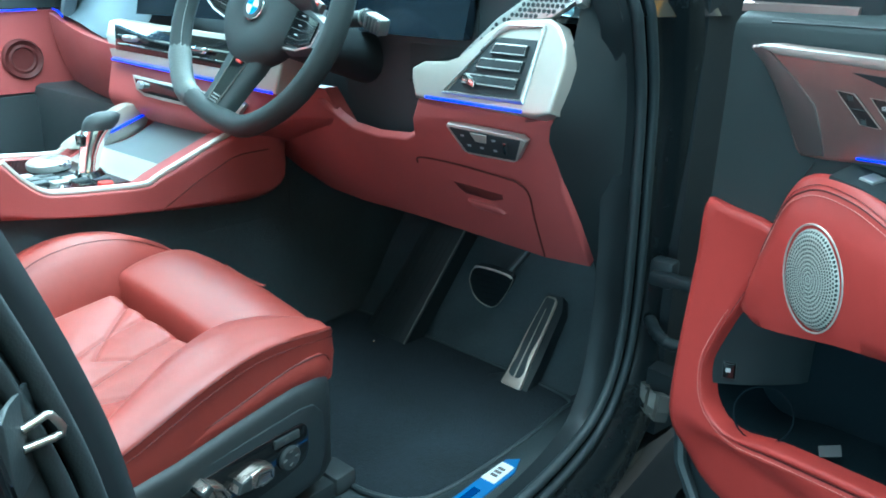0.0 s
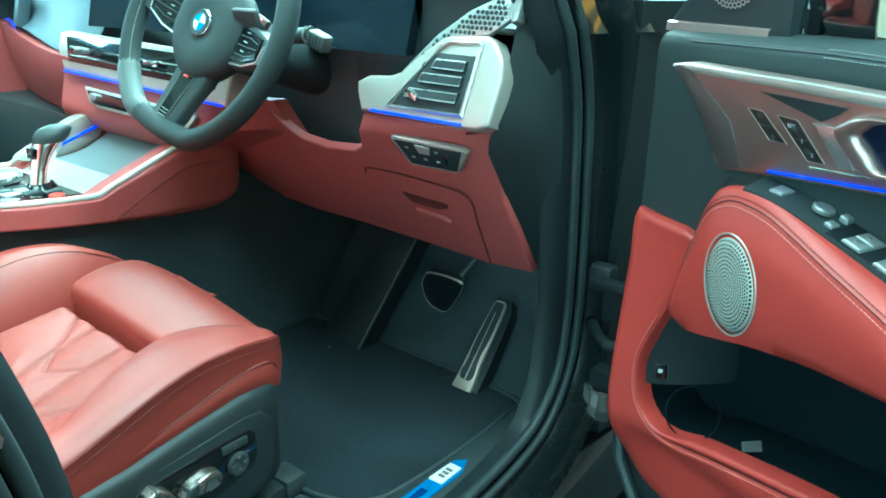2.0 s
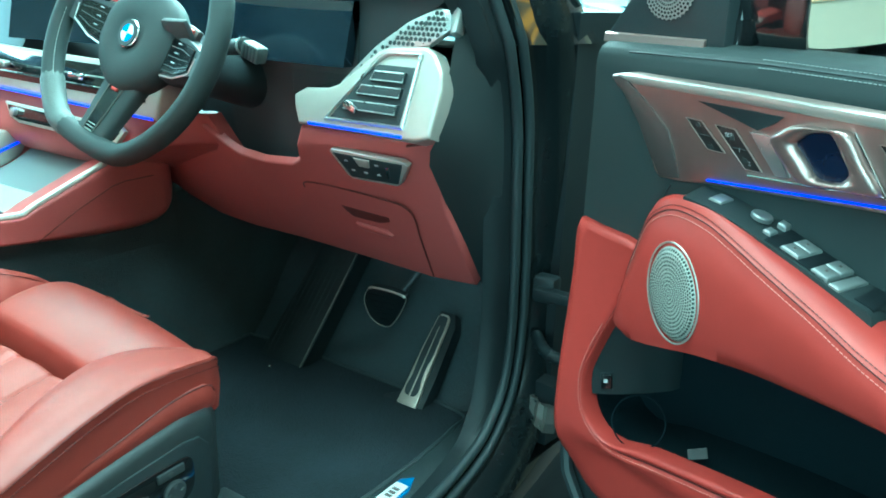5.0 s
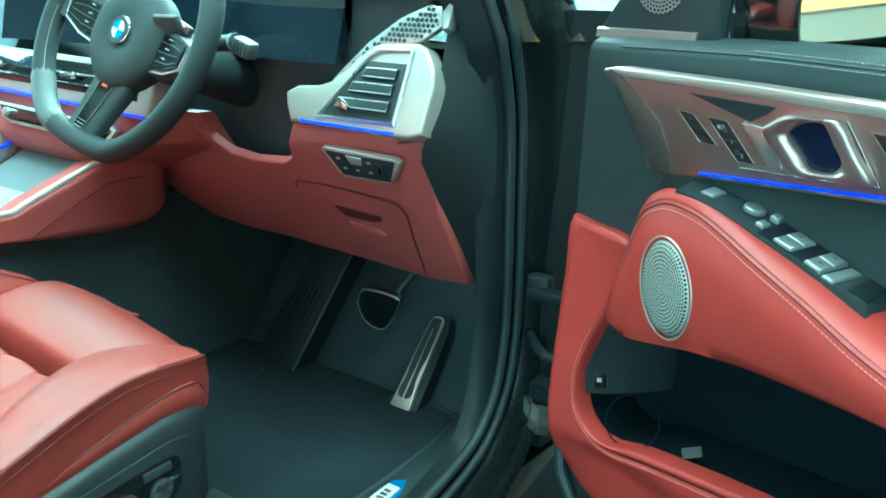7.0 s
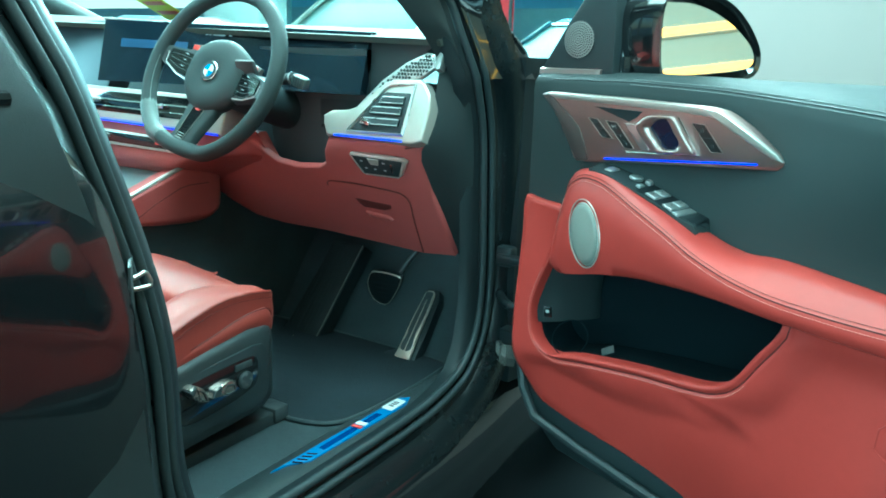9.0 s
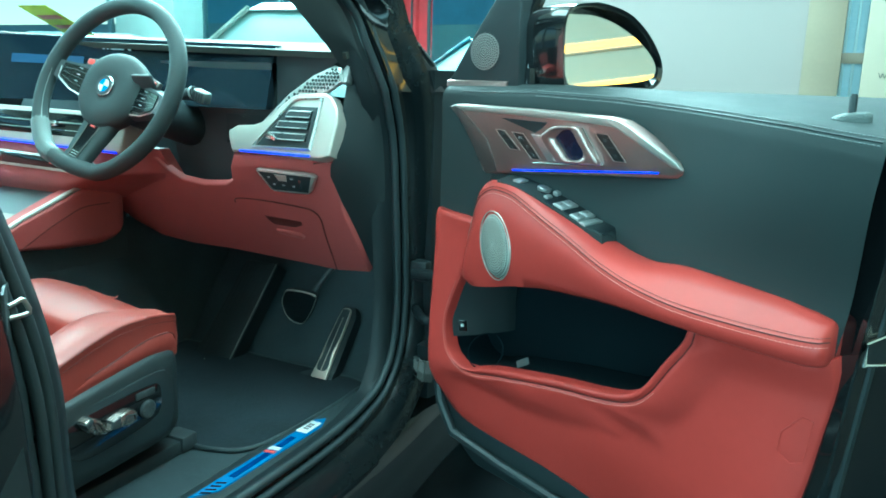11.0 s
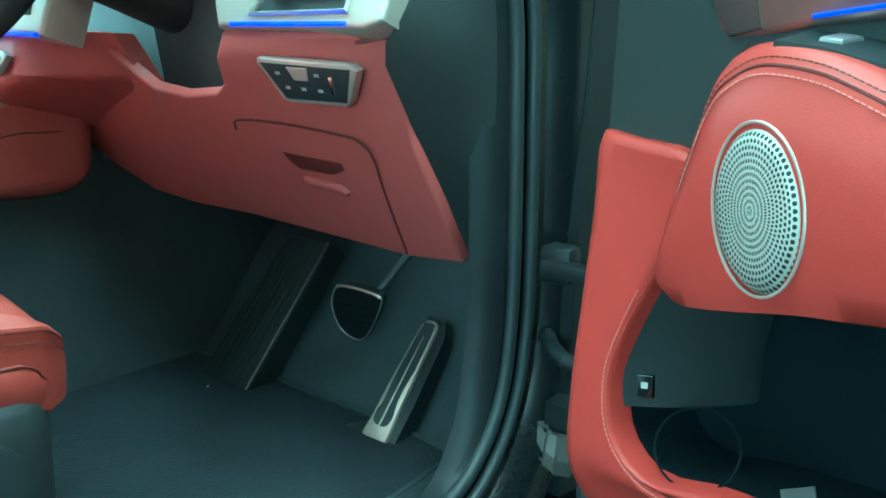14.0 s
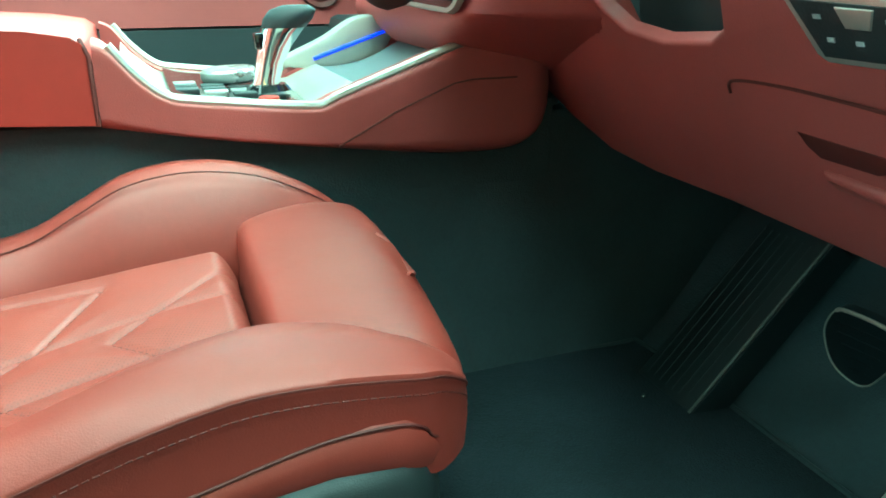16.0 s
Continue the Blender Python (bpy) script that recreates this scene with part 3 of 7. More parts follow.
# hinge pillar's outer face ahead of the jamb, up to the wing
part("hinge_pillar", sheet(lambda a, b: Vector((0.915 + 0.05 * ease(a * 2), 0.40 + 0.34 * a, 0.46 + 0.735 * b)), 8, 8, (-0.06, 0, 0)), JAMB_BLACK, body, "glossy black painted hinge pillar")
for z in (0.58,):
    h = part("door_hinge", skin([[Vector((x, y, z + q)) for x, q in ((0.905, -0.020), (0.985, -0.014), (0.985, 0.014), (0.905, 0.020))] for y in (0.364, 0.372, 0.40)]), JAMB_BLACK, body, "black painted door hinge", 30)
    part("hinge_pin", tube([(0.975, 0.350, z - 0.04), (0.975, 0.350, z + 0.04)], 0.009, 10), JAMB_BLACK, h)
part("door_check_arm", slab((0.905, 0.325, 0.762), (0.99, 0.348, 0.780), 0.004), JAMB_BLACK, body, "black door check strap")
part("door_check_box", slab((0.895, 0.340, 0.75), (0.935, 0.372, 0.795), 0.008), JAMB_BLACK, body)
part("cable_boot", tube(curve([(0.89, 0.385, 0.672), (0.92, 0.352, 0.668), (0.95, 0.340, 0.665), (0.985, 0.352, 0.672)], 6), [0.011, 0.009] * 9 + [0.011], 12), JAMB_BLACK, body, "black rubber cable boot")
part("bracket", skin([[Vector((x, y, z)), Vector((x + 0.004, y - 0.003, z + 0.02)), Vector((x + 0.002, y + 0.006, z + 0.045)), Vector((x - 0.02, y + 0.02, z + 0.04)), Vector((x - 0.02, y + 0.02, z))] for x, y, z in ((0.905, 0.365, 0.525), (0.918, 0.342, 0.530), (0.928, 0.346, 0.522), (0.942, 0.326, 0.532), (0.956, 0.340, 0.528))]), DULL_STEEL, body, "crumpled shiny metal cover", 20)

# sill: step plate, then the skirt down to its lower edge
rows = []
for y in (-1.75, -0.60, -0.50, -0.30, 0.0, 0.20, 0.32, 0.45, 0.60):
    lift = 0.03 * ease((y - 0.2) / 0.3)
    rows.append([Vector((x, y, z + lift * (x > 0.84))) for x, z in ((0.77, 0.40), (0.77, 0.462), (0.78, 0.468), (0.815, 0.472), (0.845, 0.468), (0.86, 0.455), (0.872, 0.425), (0.885, 0.415), (0.905, 0.41), (0.922, 0.39), (0.925, 0.35), (0.932, 0.325), (0.94, 0.28), (0.935, 0.262), (0.90, 0.25), (0.77, 0.25))])
part("sill", skin(rows), PAINT, body, "glossy black painted sill", 50)
plate = part("sill_trim", skin([[Vector((x, y, z)) for x, z in ((0.745, 0.466), (0.757, 0.4745), (0.80, 0.4765), (0.832, 0.4755), (0.848, 0.466), (0.80, 0.44))] for y in (-0.50, -0.2, 0.1, 0.30, 0.42)]), GREY_PLASTIC, body, "dark plastic sill cover")
lit = part("sill_plate", prism([(0.776, -0.235), (0.782, -0.20), (0.806, -0.165), (0.812, 0.13), (0.798, 0.165), (0.782, 0.15), (0.779, 0.05)], lambda a, b, d: Vector((a, b, 0.4755 + d)), 0, 0.0035, 0.001), SILL_BLUE, body, "lit blue sill plate")
part("badge", prism([(0.781, 0.085), (0.806, 0.085), (0.806, 0.138), (0.783, 0.138)], lambda a, b, d: Vector((a, b, 0.479 + d)), 0, 0.002, 0.0006), WHITE_MARK, lit, "white badge on the sill plate")
for i in range(3):
    part("letter_bar", prism([(0.788, 0.098 + i * 0.010), (0.800, 0.098 + i * 0.010), (0.800, 0.104 + i * 0.010), (0.788, 0.104 + i * 0.010)], lambda a, b, d: Vector((a, b, 0.481 + d)), 0, 0.0008), SATIN_DARK, lit)
part("letter_bar", prism([(0.782, -0.005), (0.803, -0.002), (0.803, 0.010), (0.782, 0.007)], lambda a, b, d: Vector((a, b, 0.479 + d)), 0, 0.002), WHITE_MARK, lit)
part("letter_bar", prism([(0.782, -0.018), (0.803, -0.015), (0.803, -0.007), (0.782, -0.010)], lambda a, b, d: Vector((a, b, 0.479 + d)), 0, 0.002), RED_MARK, lit)
for i in range(4):
    part("dark_bar", prism([(0.784, -0.19 + i * 0.013), (0.80, -0.182 + i * 0.013), (0.80, -0.178 + i * 0.013), (0.784, -0.186 + i * 0.013)], lambda a, b, d: Vector((a, b, 0.479 + d)), 0, 0.001), SCREEN, lit)
part("dark_inlay", prism([(0.787, -0.12), (0.80, -0.12), (0.80, 0.06), (0.787, 0.06)], lambda a, b, d: Vector((a, b, 0.4788 + d)), 0, 0.0008), make("dark_blue_inlay", (0.004, 0.03, 0.12), 0.2, vary=0.1), lit)

# floor, toe board, tunnel side, kick panel
part("floor_carpet", slab((-0.80, -1.75, 0.38), (0.80, 0.42, 0.468)), CARPET, body)
part("toe_board", sheet(lambda a, b: Vector((0.165 + 0.69 * a, 0.40 + 0.42 * b ** 0.85, 0.465 + 0.50 * b)), 12, 12, (0, 0.05, -0.02)), CARPET, body)
part("tunnel_carpet", sheet(lambda a, b: Vector((0.135 + 0.045 * (1 - b) + 0.02 * math.sin(a * 3.1) * (1 - b), -1.3 + 2.0 * a, 0.46 + 0.36 * b)), 20, 8, (-0.05, 0, 0)), CARPET, body)
part("kick_panel", sheet(lambda a, b: Vector((0.808 + 0.004 * b - 0.006 * a, 0.345 - 0.14 * (1 - a) * max(0.0, 1 - b / 0.18) + 0.36 * a, 0.455 + 0.32 * b)), 10, 10, (0.03, 0, 0)), BLACK_PLASTIC, body, "black plastic kick panel")
part("bonnet_lever", slab((0.786, 0.405, 0.585), (0.808, 0.445, 0.602), 0.004), GREY_PLASTIC, body)
part("warning_label", slab((0.799, 0.40, 0.575), (0.803, 0.415, 0.590)), WHITE_MARK, body)
part("red_cover", prism([(0.395, 0.50), (0.425, 0.50), (0.425, 0.545), (0.395, 0.545)], lambda a, b, d: Vector((0.806 - d, a, b)), 0, 0.004, 0.001), make("faded_red_plastic", (0.18, 0.05, 0.04), 0.6, vary=0.1), body, "faded red plastic cover")

# B-pillar with its striker, rear door behind it
EDGE = [(-0.700, 1.62), (-0.69, 1.42), (-0.64, 1.22), (-0.60, 1.12), (-0.563, 1.016), (-0.532, 0.937), (-0.515, 0.84), (-0.507, 0.706), (-0.50, 0.598), (-0.47, 0.49)]
rows = []
for y, z in EDGE:
    x = 0.862 - 0.40 * max(0.0, z - 1.15)
    rows.append([Vector((x - 0.13, y - 0.20, z)), Vector((x - 0.12, y - 0.03, z)), Vector((x - 0.06, y - 0.012, z)), Vector((x - 0.005, y - 0.010, z)), Vector((x + 0.02, y - 0.045, z)), Vector((x + 0.055, y - 0.075, z)), Vector((x + 0.055, y - 0.20, z)), Vector((x, y - 0.24, z))])
part("b_pillar", skin(rows), GREY_PLASTIC, body, "dark B-pillar", 50)
st = part("striker", tube([Vector((0.886, y + 0.006, z - 0.008)) for y, z in ((-0.573, 0.930), (-0.563, 0.9325), (-0.5575, 0.934), (-0.554, 0.9325), (-0.551, 0.927), (-0.548, 0.9205), (-0.549, 0.9165), (-0.555, 0.9155), (-0.574, 0.916))], 0.0029, 10), STEEL, body, "bright steel door striker loop")
part("plate", prism([(0.861, 0.882), (0.905, 0.882), (0.905, 0.942), (0.896, 0.947), (0.861, 0.944)], lambda a, b, d: Vector((a, -0.567 + d - 0.85 * (a - 0.886), b)), -0.004, 0.0, 0.001), RUBBER, st, "black striker plate")
SHUT = [(-0.80, 1.60), (-0.77, 1.42), (-0.715, 1.20), (-0.68, 1.13), (-0.650, 1.085), (-0.624, 1.045), (-0.606, 1.01), (-0.592, 0.955), (-0.583, 0.89), (-0.574, 0.81), (-0.568, 0.72), (-0.572, 0.58), (-0.575, 0.45), (-0.57, 0.36)]


def flank(z):
    return 0.898 + 0.020 * math.sin((z - 0.35) * 3.0) - 0.42 * max(0.0, z - 1.15)


rear = thing("rear_door", (0.9, -1.1, 0.36), "closed glossy black rear car door", "car door")
rows = []
for y, z in [q for q in SHUT if q[1] <= 1.14]:
    x = flank(z)
    rows.append([Vector((x - 0.07, y - 0.01, z)), Vector((x - 0.012, y, z)), Vector((x, y - 0.010, z)), Vector((x + 0.008, y - 0.35, z)), Vector((x + 0.004, y - 1.05, z)), Vector((x - 0.07, y - 1.06, z))])
part("door_skin", skin(rows), PAINT, rear, "glossy black painted door skin", 60)
part("window", sheet(lambda a, b: Vector((flank(1.14 + 0.42 * b) - 0.03, -0.80 - 0.10 * b - 0.80 * a, 1.14 + 0.42 * b)), 6, 6, (-0.006, 0, 0)), DARK_GLASS, rear, "dark tinted window")
part("belt_moulding", tube([(flank(1.13) - 0.002, -0.71, 1.135), (flank(1.13), -1.2, 1.14), (flank(1.13), -1.74, 1.145)], 0.008, 8), PIANO, rear)

# roof, pillars, windscreen, far side, tail, wing and bonnet
rows = []
for z, sx, sy, ox, oy in ((1.15, 0.866, 0.290, 0.93, 0.455), (1.205, 0.853, 0.268, 0.905, 0.430), (1.26, 0.838, 0.245, 0.885, 0.365), (1.316, 0.824, 0.217, 0.865, 0.290), (1.45, 0.790, -0.01, 0.825, 0.06), (1.62, 0.745, -0.36, 0.76, -0.28)):
    rows.append([Vector((sx, sy, z)), Vector((sx + 0.014, sy + 0.004, z)), Vector((sx + 0.6 * (ox - sx), sy + 0.45 * (oy - sy), z)), Vector((ox, oy - 0.012, z)), Vector((ox - 0.004, oy, z)), Vector((ox - 0.04, oy + 0.02, z)), Vector((sx - 0.03, sy + 0.06, z))])
part("a_pillar", skin(rows), PIANO, body, "glossy black A-pillar", 50)
part("pillar_edge", tube([r[3] + Vector((0.001, 0, 0)) for r in rows[1:]], 0.0022, 6), SATIN, body, "thin bright edge of the pillar")
part("far_a_pillar", tube(curve([(-0.82, 0.66, 1.22), (-0.76, 0.15, 1.40), (-0.67, -0.45, 1.60)], 6), 0.05, 10), BLACK_PLASTIC, body)
part("windscreen", sheet(lambda a, b: Vector(((-0.84 + 1.68 * a) * (1 - 0.18 * b), 0.80 - 0.42 * (2 * a - 1) ** 2 * (1 - b) - 0.98 * b - 0.16 * (2 * a - 1) ** 2 * b, 1.20 + 0.42 * b)), 16, 6), GLASS, body, "clear windscreen glass").visible_shadow = False
ROOF_OUT, ROOF_IN = [(-0.70, -0.25), (0.70, -0.25), (0.70, -2.15), (-0.70, -2.15)], [(-0.52, -0.36), (0.52, -0.36), (0.52, -1.95), (-0.52, -1.95)]
roof = part("roof", skin([[Vector((x, y, z + 0.05 * math.cos(x * 2.2) - 0.05 * abs((y + 1.2) / 0.95) ** 3)) for x, y in q] for q, z in ((ROOF_OUT, 1.64), (ROOF_IN, 1.64), (ROOF_IN, 1.61), (ROOF_OUT, 1.61))], True, False, loop=True), BLACK_PLASTIC, body, "black roof surround")
pane = part("roof_pane", sheet(lambda a, b: Vector((-0.53 + 1.06 * a, -0.35 - 1.61 * b, 1.652 + 0.02 * math.sin(math.pi * a) - 0.03 * (2 * b - 1) ** 2)), 10, 10), GLASS, roof, "clear panorama roof glass")
pane.visible_shadow = False
part("far_b_pillar", tube([(-0.84, -0.60, 0.5), (-0.84, -0.62, 1.12), (-0.68, -0.72, 1.62)], 0.05, 8), BLACK_PLASTIC, body)
part("far_flank", sheet(lambda a, b: Vector((-0.86, 0.45 - 2.3 * a, 0.24 + 0.90 * b)), 6, 6, (-0.06, 0, 0)), PAINT, body)
part("tail", slab((-0.9, -1.95, 0.3), (0.9, -1.85, 1.15), 0.02), PAINT, body)
part("bonnet", sheet(lambda a, b: Vector(((-0.92 + 1.84 * a) * (1 - 0.10 * b * b), 0.62 + 1.55 * b, 1.13 - 0.10 * b - 0.30 * b ** 6 - 0.05 * (2 * a - 1) ** 4)), 14, 14, (0, 0, -0.02)), PAINT, body)
part("wing", sheet(lambda a, b: Vector((0.965 - 0.04 * b * b, 0.74 + 1.3 * a, 0.30 + 0.80 * b)), 8, 6, (-0.03, 0, 0)), PAINT, body)
part("far_wing", sheet(lambda a, b: Vector((-0.965 + 0.04 * b * b, 0.50 + 1.55 * a, 0.30 + 0.80 * b)), 8, 6, (0.03, 0, 0)), PAINT, body)
part("nose", slab((-0.85, 2.05, 0.30), (0.85, 2.15, 0.82), 0.03), PAINT, body)
part("scuttle", slab((-0.80, 0.62, 0.5), (0.80, 0.70, 1.12), 0.01), BLACK_PLASTIC, body)
for x, y in ((0.80, 1.25), (-0.80, 1.25), (0.80, -1.80), (-0.80, -1.80)):
    w = part("wheel", turned([(0.0, -0.13), (0.32, -0.13), (0.37, -0.09), (0.37, 0.09), (0.32, 0.13), (0.0, 0.13)], (x, y, 0.37), (1, 0, 0), 32), RUBBER, body)
    part("rim", turned([(0.0, 0.03), (0.06, 0.04), (0.24, 0.0), (0.27, 0.03), (0.27, -0.05), (0.0, -0.05)], (x + (0.12 if x > 0 else -0.12), y, 0.37), (1 if x > 0 else -1, 0, 0), 28), ALU, w)
stk = thing("windscreen_sticker", (-0.42, 0.42, 1.34), "yellow and red paper sticker on the windscreen", "sticker")
part("paper", prism([(-0.06, -0.10), (0.06, -0.10), (0.06, 0.10), (-0.06, 0.10)], lambda a, b, d: Vector((-0.42 + a, 0.56 - b * 0.9 - d, 1.31 + b * 0.4)), 0, 0.001), YELLOW, stk)
for b in (-0.03, 0.03):
    part("print_bar", prism([(-0.045, b - 0.012), (0.045, b - 0.012), (0.045, b + 0.012), (-0.045, b + 0.012)], lambda a, q, d: Vector((-0.42 + a, 0.559 - q * 0.9 - d, 1.31 + q * 0.4)), 0.001, 0.002), RED_MARK, stk)

# ---- dashboard ----
dash = thing("dashboard", (0, 0.3, 0.75), "red and black leather dashboard with satin silver vent trims", "dashboard")


def knee(a, b, d):
    return Vector((a, 0.172 + (0.978 - b) * 0.707 + 0.040 * min(1.0, max(0.0, (a - 0.695) / 0.10)) ** 1.6 * ease((b - 0.88) / 0.12) + 0.024 * ease((b - 0.985) / 0.03) - 0.82 * d, b - 0.58 * d))


def vent(a, b, d):
    return Vector((a, 0.165 + (b - 1.02) * 0.3 - d, b + 0.3 * d))


def stack(a, b, d):
    return Vector((a, 0.09 + (b - 1.0) * 0.25 - d, b + 0.25 * d))


red = part("knee_panel", prism([(0.600, 1.012), (0.70, 1.012), (0.75, 1.013), (0.788, 1.020), (0.793, 1.00), (0.797, 0.95), (0.80, 0.90), (0.802, 0.83), (0.802, 0.758), (0.714, 0.750), (0.606, 0.757), (0.433, 0.766), (0.30, 0.766), (0.21, 0.776), (0.145, 0.812), (0.11, 0.845), (0.10, 0.90), (0.12, 0.955), (0.20, 1.005), (0.30, 1.005), (0.355, 0.990), (0.374, 0.962), (0.395, 0.944), (0.45, 0.937), (0.52, 0.943), (0.545, 0.955), (0.560, 0.985), (0.566, 1.012)], knee, -0.016, 0, 0.004, seg=3), RED_DASH, dash, "red leatherette knee panel", 50)
part("lid_groove", tube([knee(p.x, p.y, 0.0003) for p in curve([(0.520, 0.900, 0), (0.532, 0.912, 0), (0.60, 0.914, 0), (0.70, 0.907, 0), (0.727, 0.900, 0), (0.736, 0.882, 0), (0.728, 0.84, 0), (0.716, 0.755, 0)], 6)], 0.0016, 6), RED_DARK, red)
# shade in the pull's hollow, laid on as a dark red patch
part("pull_shade", prism([(0.585, 0.876), (0.68, 0.871), (0.678, 0.862), (0.655, 0.854), (0.60, 0.856), (0.59, 0.865)], knee, -0.003, 0.0006, 0.0004), RED_DARK, red)
part("pull_lip", prism([(0.600, 0.846), (0.662, 0.842), (0.672, 0.834), (0.664, 0.828), (0.612, 0.832), (0.602, 0.838)], knee, -0.003, 0.006, 0.005, seg=3), RED_DASH, red)
part("edge_fold", tube([knee(p.x, p.y, 0.001) for p in curve([(0.755, 1.006, 0), (0.775, 1.010, 0), (0.79, 1.013, 0)], 4)], 0.002, 6), RED_DARK, red)


def key_face(a, b, d):
    """The flat place of the light switch on the knee panel."""
    return Vector((a, 0.1735 + (0.981 - b) * 0.50 + 0.08 * (a - 0.62) - 0.93 * d, b - 0.30 * d))


sw = part("switch_bezel", prism([(0.624, 0.984), (0.628, 0.988), (0.752, 0.983), (0.760, 0.977), (0.737, 0.944), (0.730, 0.940), (0.652, 0.941), (0.644, 0.946)], key_face, -0.010, 0.0022, 0.0015), CONSOLE_SATIN, dash, "satin silver light switch surround")
part("switch_panel", prism([(0.6305, 0.9835), (0.752, 0.979), (0.7345, 0.9445), (0.6515, 0.9455)], key_face, 0.002, 0.0036, 0.0008), RUBBER, sw, "black light switch panel")
part("button", prism([(0.668, 0.980), (0.696, 0.979), (0.692, 0.966), (0.674, 0.9665)], key_face, 0.003, 0.0055, 0.001), CONSOLE_SATIN, sw, "silver light switch key")
part("wheel_knob", prism([(0.722, 0.972), (0.728, 0.972), (0.724, 0.953), (0.719, 0.953)], key_face, 0.003, 0.006, 0.0015), CHROME, sw)
for a, b in ((0.652, 0.973), (0.706, 0.972), (0.66, 0.958), (0.682, 0.957), (0.705, 0.956)):
    part("mark", prism([(a - 0.003, b - 0.0015), (a + 0.003, b - 0.0015), (a + 0.003, b + 0.0015), (a - 0.003, b + 0.0015)], key_face, 0.003, 0.0042), MARK_GREY, sw)

# driver's outer vent
vt = part("vent_trim", prism([(0.548, 1.062), (0.552, 1.045), (0.566, 1.020), (0.785, 1.018), (0.808, 1.026), (0.814, 1.09), (0.808, 1.115), (0.790, 1.140), (0.774, 1.146), (0.712, 1.142), (0.694, 1.136), (0.66, 1.108), (0.632, 1.084), (0.612, 1.077), (0.57, 1.074)], vent, -0.030, 0, 0.006, seg=3), CONSOLE_SATIN, dash, "satin silver vent surround", 35)
part("vent_mouth", prism([(0.628, 1.036), (0.755, 1.037), (0.764, 1.116), (0.702, 1.116), (0.690, 1.110)], vent, -0.002, 0.0012, 0.0005), RUBBER, vt, "black vent mouth")
part("vent_lip", tube([vent(a, b, 0.001) for a, b in ((0.620, 1.033), (0.762, 1.034), (0.771, 1.134), (0.715, 1.132), (0.700, 1.124))], 0.0035, 8, True), SATIN, vt, "satin silver lip")
for z, a, c in ((1.101, 0.692, 0.752), (1.080, 0.672, 0.750), (1.057, 0.652, 0.748)):
    s = part("slat", prism([(a, z - 0.008), (c, z - 0.008), (c + 0.002, z + 0.006), (a + 0.006, z + 0.006)], vent, 0.0, 0.006, 0.002), RUBBER, vt, "black vent slat")
    part("slat_edge", tube([vent(q, w, 0.0062) for q, w in ((a + 0.002, z - 0.007), (c - 0.001, z - 0.007), (c + 0.001, z + 0.005), (a + 0.008, z + 0.005))], 0.0011, 5, True), SATIN, s)
part("vent_slider", slab((-0.012, -0.006, -0.005), (0.012, 0.006, 0.005), 0.003, Matrix.Translation(vent(0.672, 1.053, 0.010)) @ pose(0, 0, 0, 0, 25, 0)), CHROME, vt, "chrome vent slider")
part("led_strip", prism([(0.588, 1.0205), (0.762, 1.0205), (0.762, 1.0245), (0.588, 1.0245)], vent, -0.002, 0.0022, 0.0006), LED, vt, "glowing blue light line")
gr = part("vent_grille", prism([(0.632, 1.086), (0.655, 1.096), (0.70, 1.134), (0.775, 1.148), (0.806, 1.170), (0.800, 1.196), (0.782, 1.199), (0.735, 1.178), (0.685, 1.142)], lambda a, b, d: vent(a, b, d - 0.004), -0.01, 0, 0.002), SATIN, dash, "satin silver honeycomb speaker grille")
GRILL = [(0.648, 1.094), (0.70, 1.138), (0.775, 1.152), (0.802, 1.172), (0.797, 1.190), (0.782, 1.193), (0.74, 1.173), (0.69, 1.137)]


def inside(poly, a, b):
    odd = False
    for (p, q), (r, t) in zip(poly, poly[1:] + poly[:1]):
        if (q > b) != (t > b) and a < p + (b - q) * (r - p) / (t - q):
            odd = not odd
    return odd


bm = bmesh.new()
for i in range(30):
    for j in range(16):
        a, b = 0.64 + i * 0.0078 + (j % 2) * 0.0039, 1.09 + j * 0.0072
        if inside(GRILL, a, b):
            turned([(0.0, 0.0), (0.0033, 0.0), (0.0033, 0.0008), (0.0, 0.0008)], vent(a, b, -0.0037), (0, -1, 0.3), 6, bm=bm)
part("hole", bm, RUBBER, gr, "dark honeycomb holes")
part("end_piece", prism([(0.800, 1.196), (0.806, 1.165), (0.816, 1.168), (0.818, 1.20), (0.808, 1.210)], lambda a, b, d: vent(a, b, d - 0.004), -0.02, 0, 0.004), SATIN, dash, "satin silver end piece")


# instrument hood, display, dash top
part("column_cover", skin([[Vector((0.38 + r * math.cos(t) * 1.15, y, z + r * math.sin(t))) for t in [i * 6.28318 / 20 for i in range(20)]] for y, z, r in ((0.055, 1.118, 0.034), (0.070, 1.114, 0.044), (0.14, 1.094, 0.048), (0.26, 1.06, 0.052))]), RUBBER, dash, "black steering column cover", 60)
part("hood_cavity", sheet(lambda a, b: Vector((0.34 + 0.30 * a, 0.205 + 0.05 * (1 - b), 0.93 + 0.27 * b)), 8, 8, (0, 0.03, 0)), BLACK_PLASTIC, dash)
part("hood_cheek", prism([(0.50, 1.03), (0.56, 1.07), (0.612, 1.08), (0.64, 1.09), (0.70, 1.142), (0.79, 1.205), (0.80, 1.222), (0.64, 1.226), (0.50, 1.226)], lambda a, b, d: Vector((a, 0.225 - d, b)), -0.05, 0, 0.004), RUBBER, dash, "black instrument hood cheek")
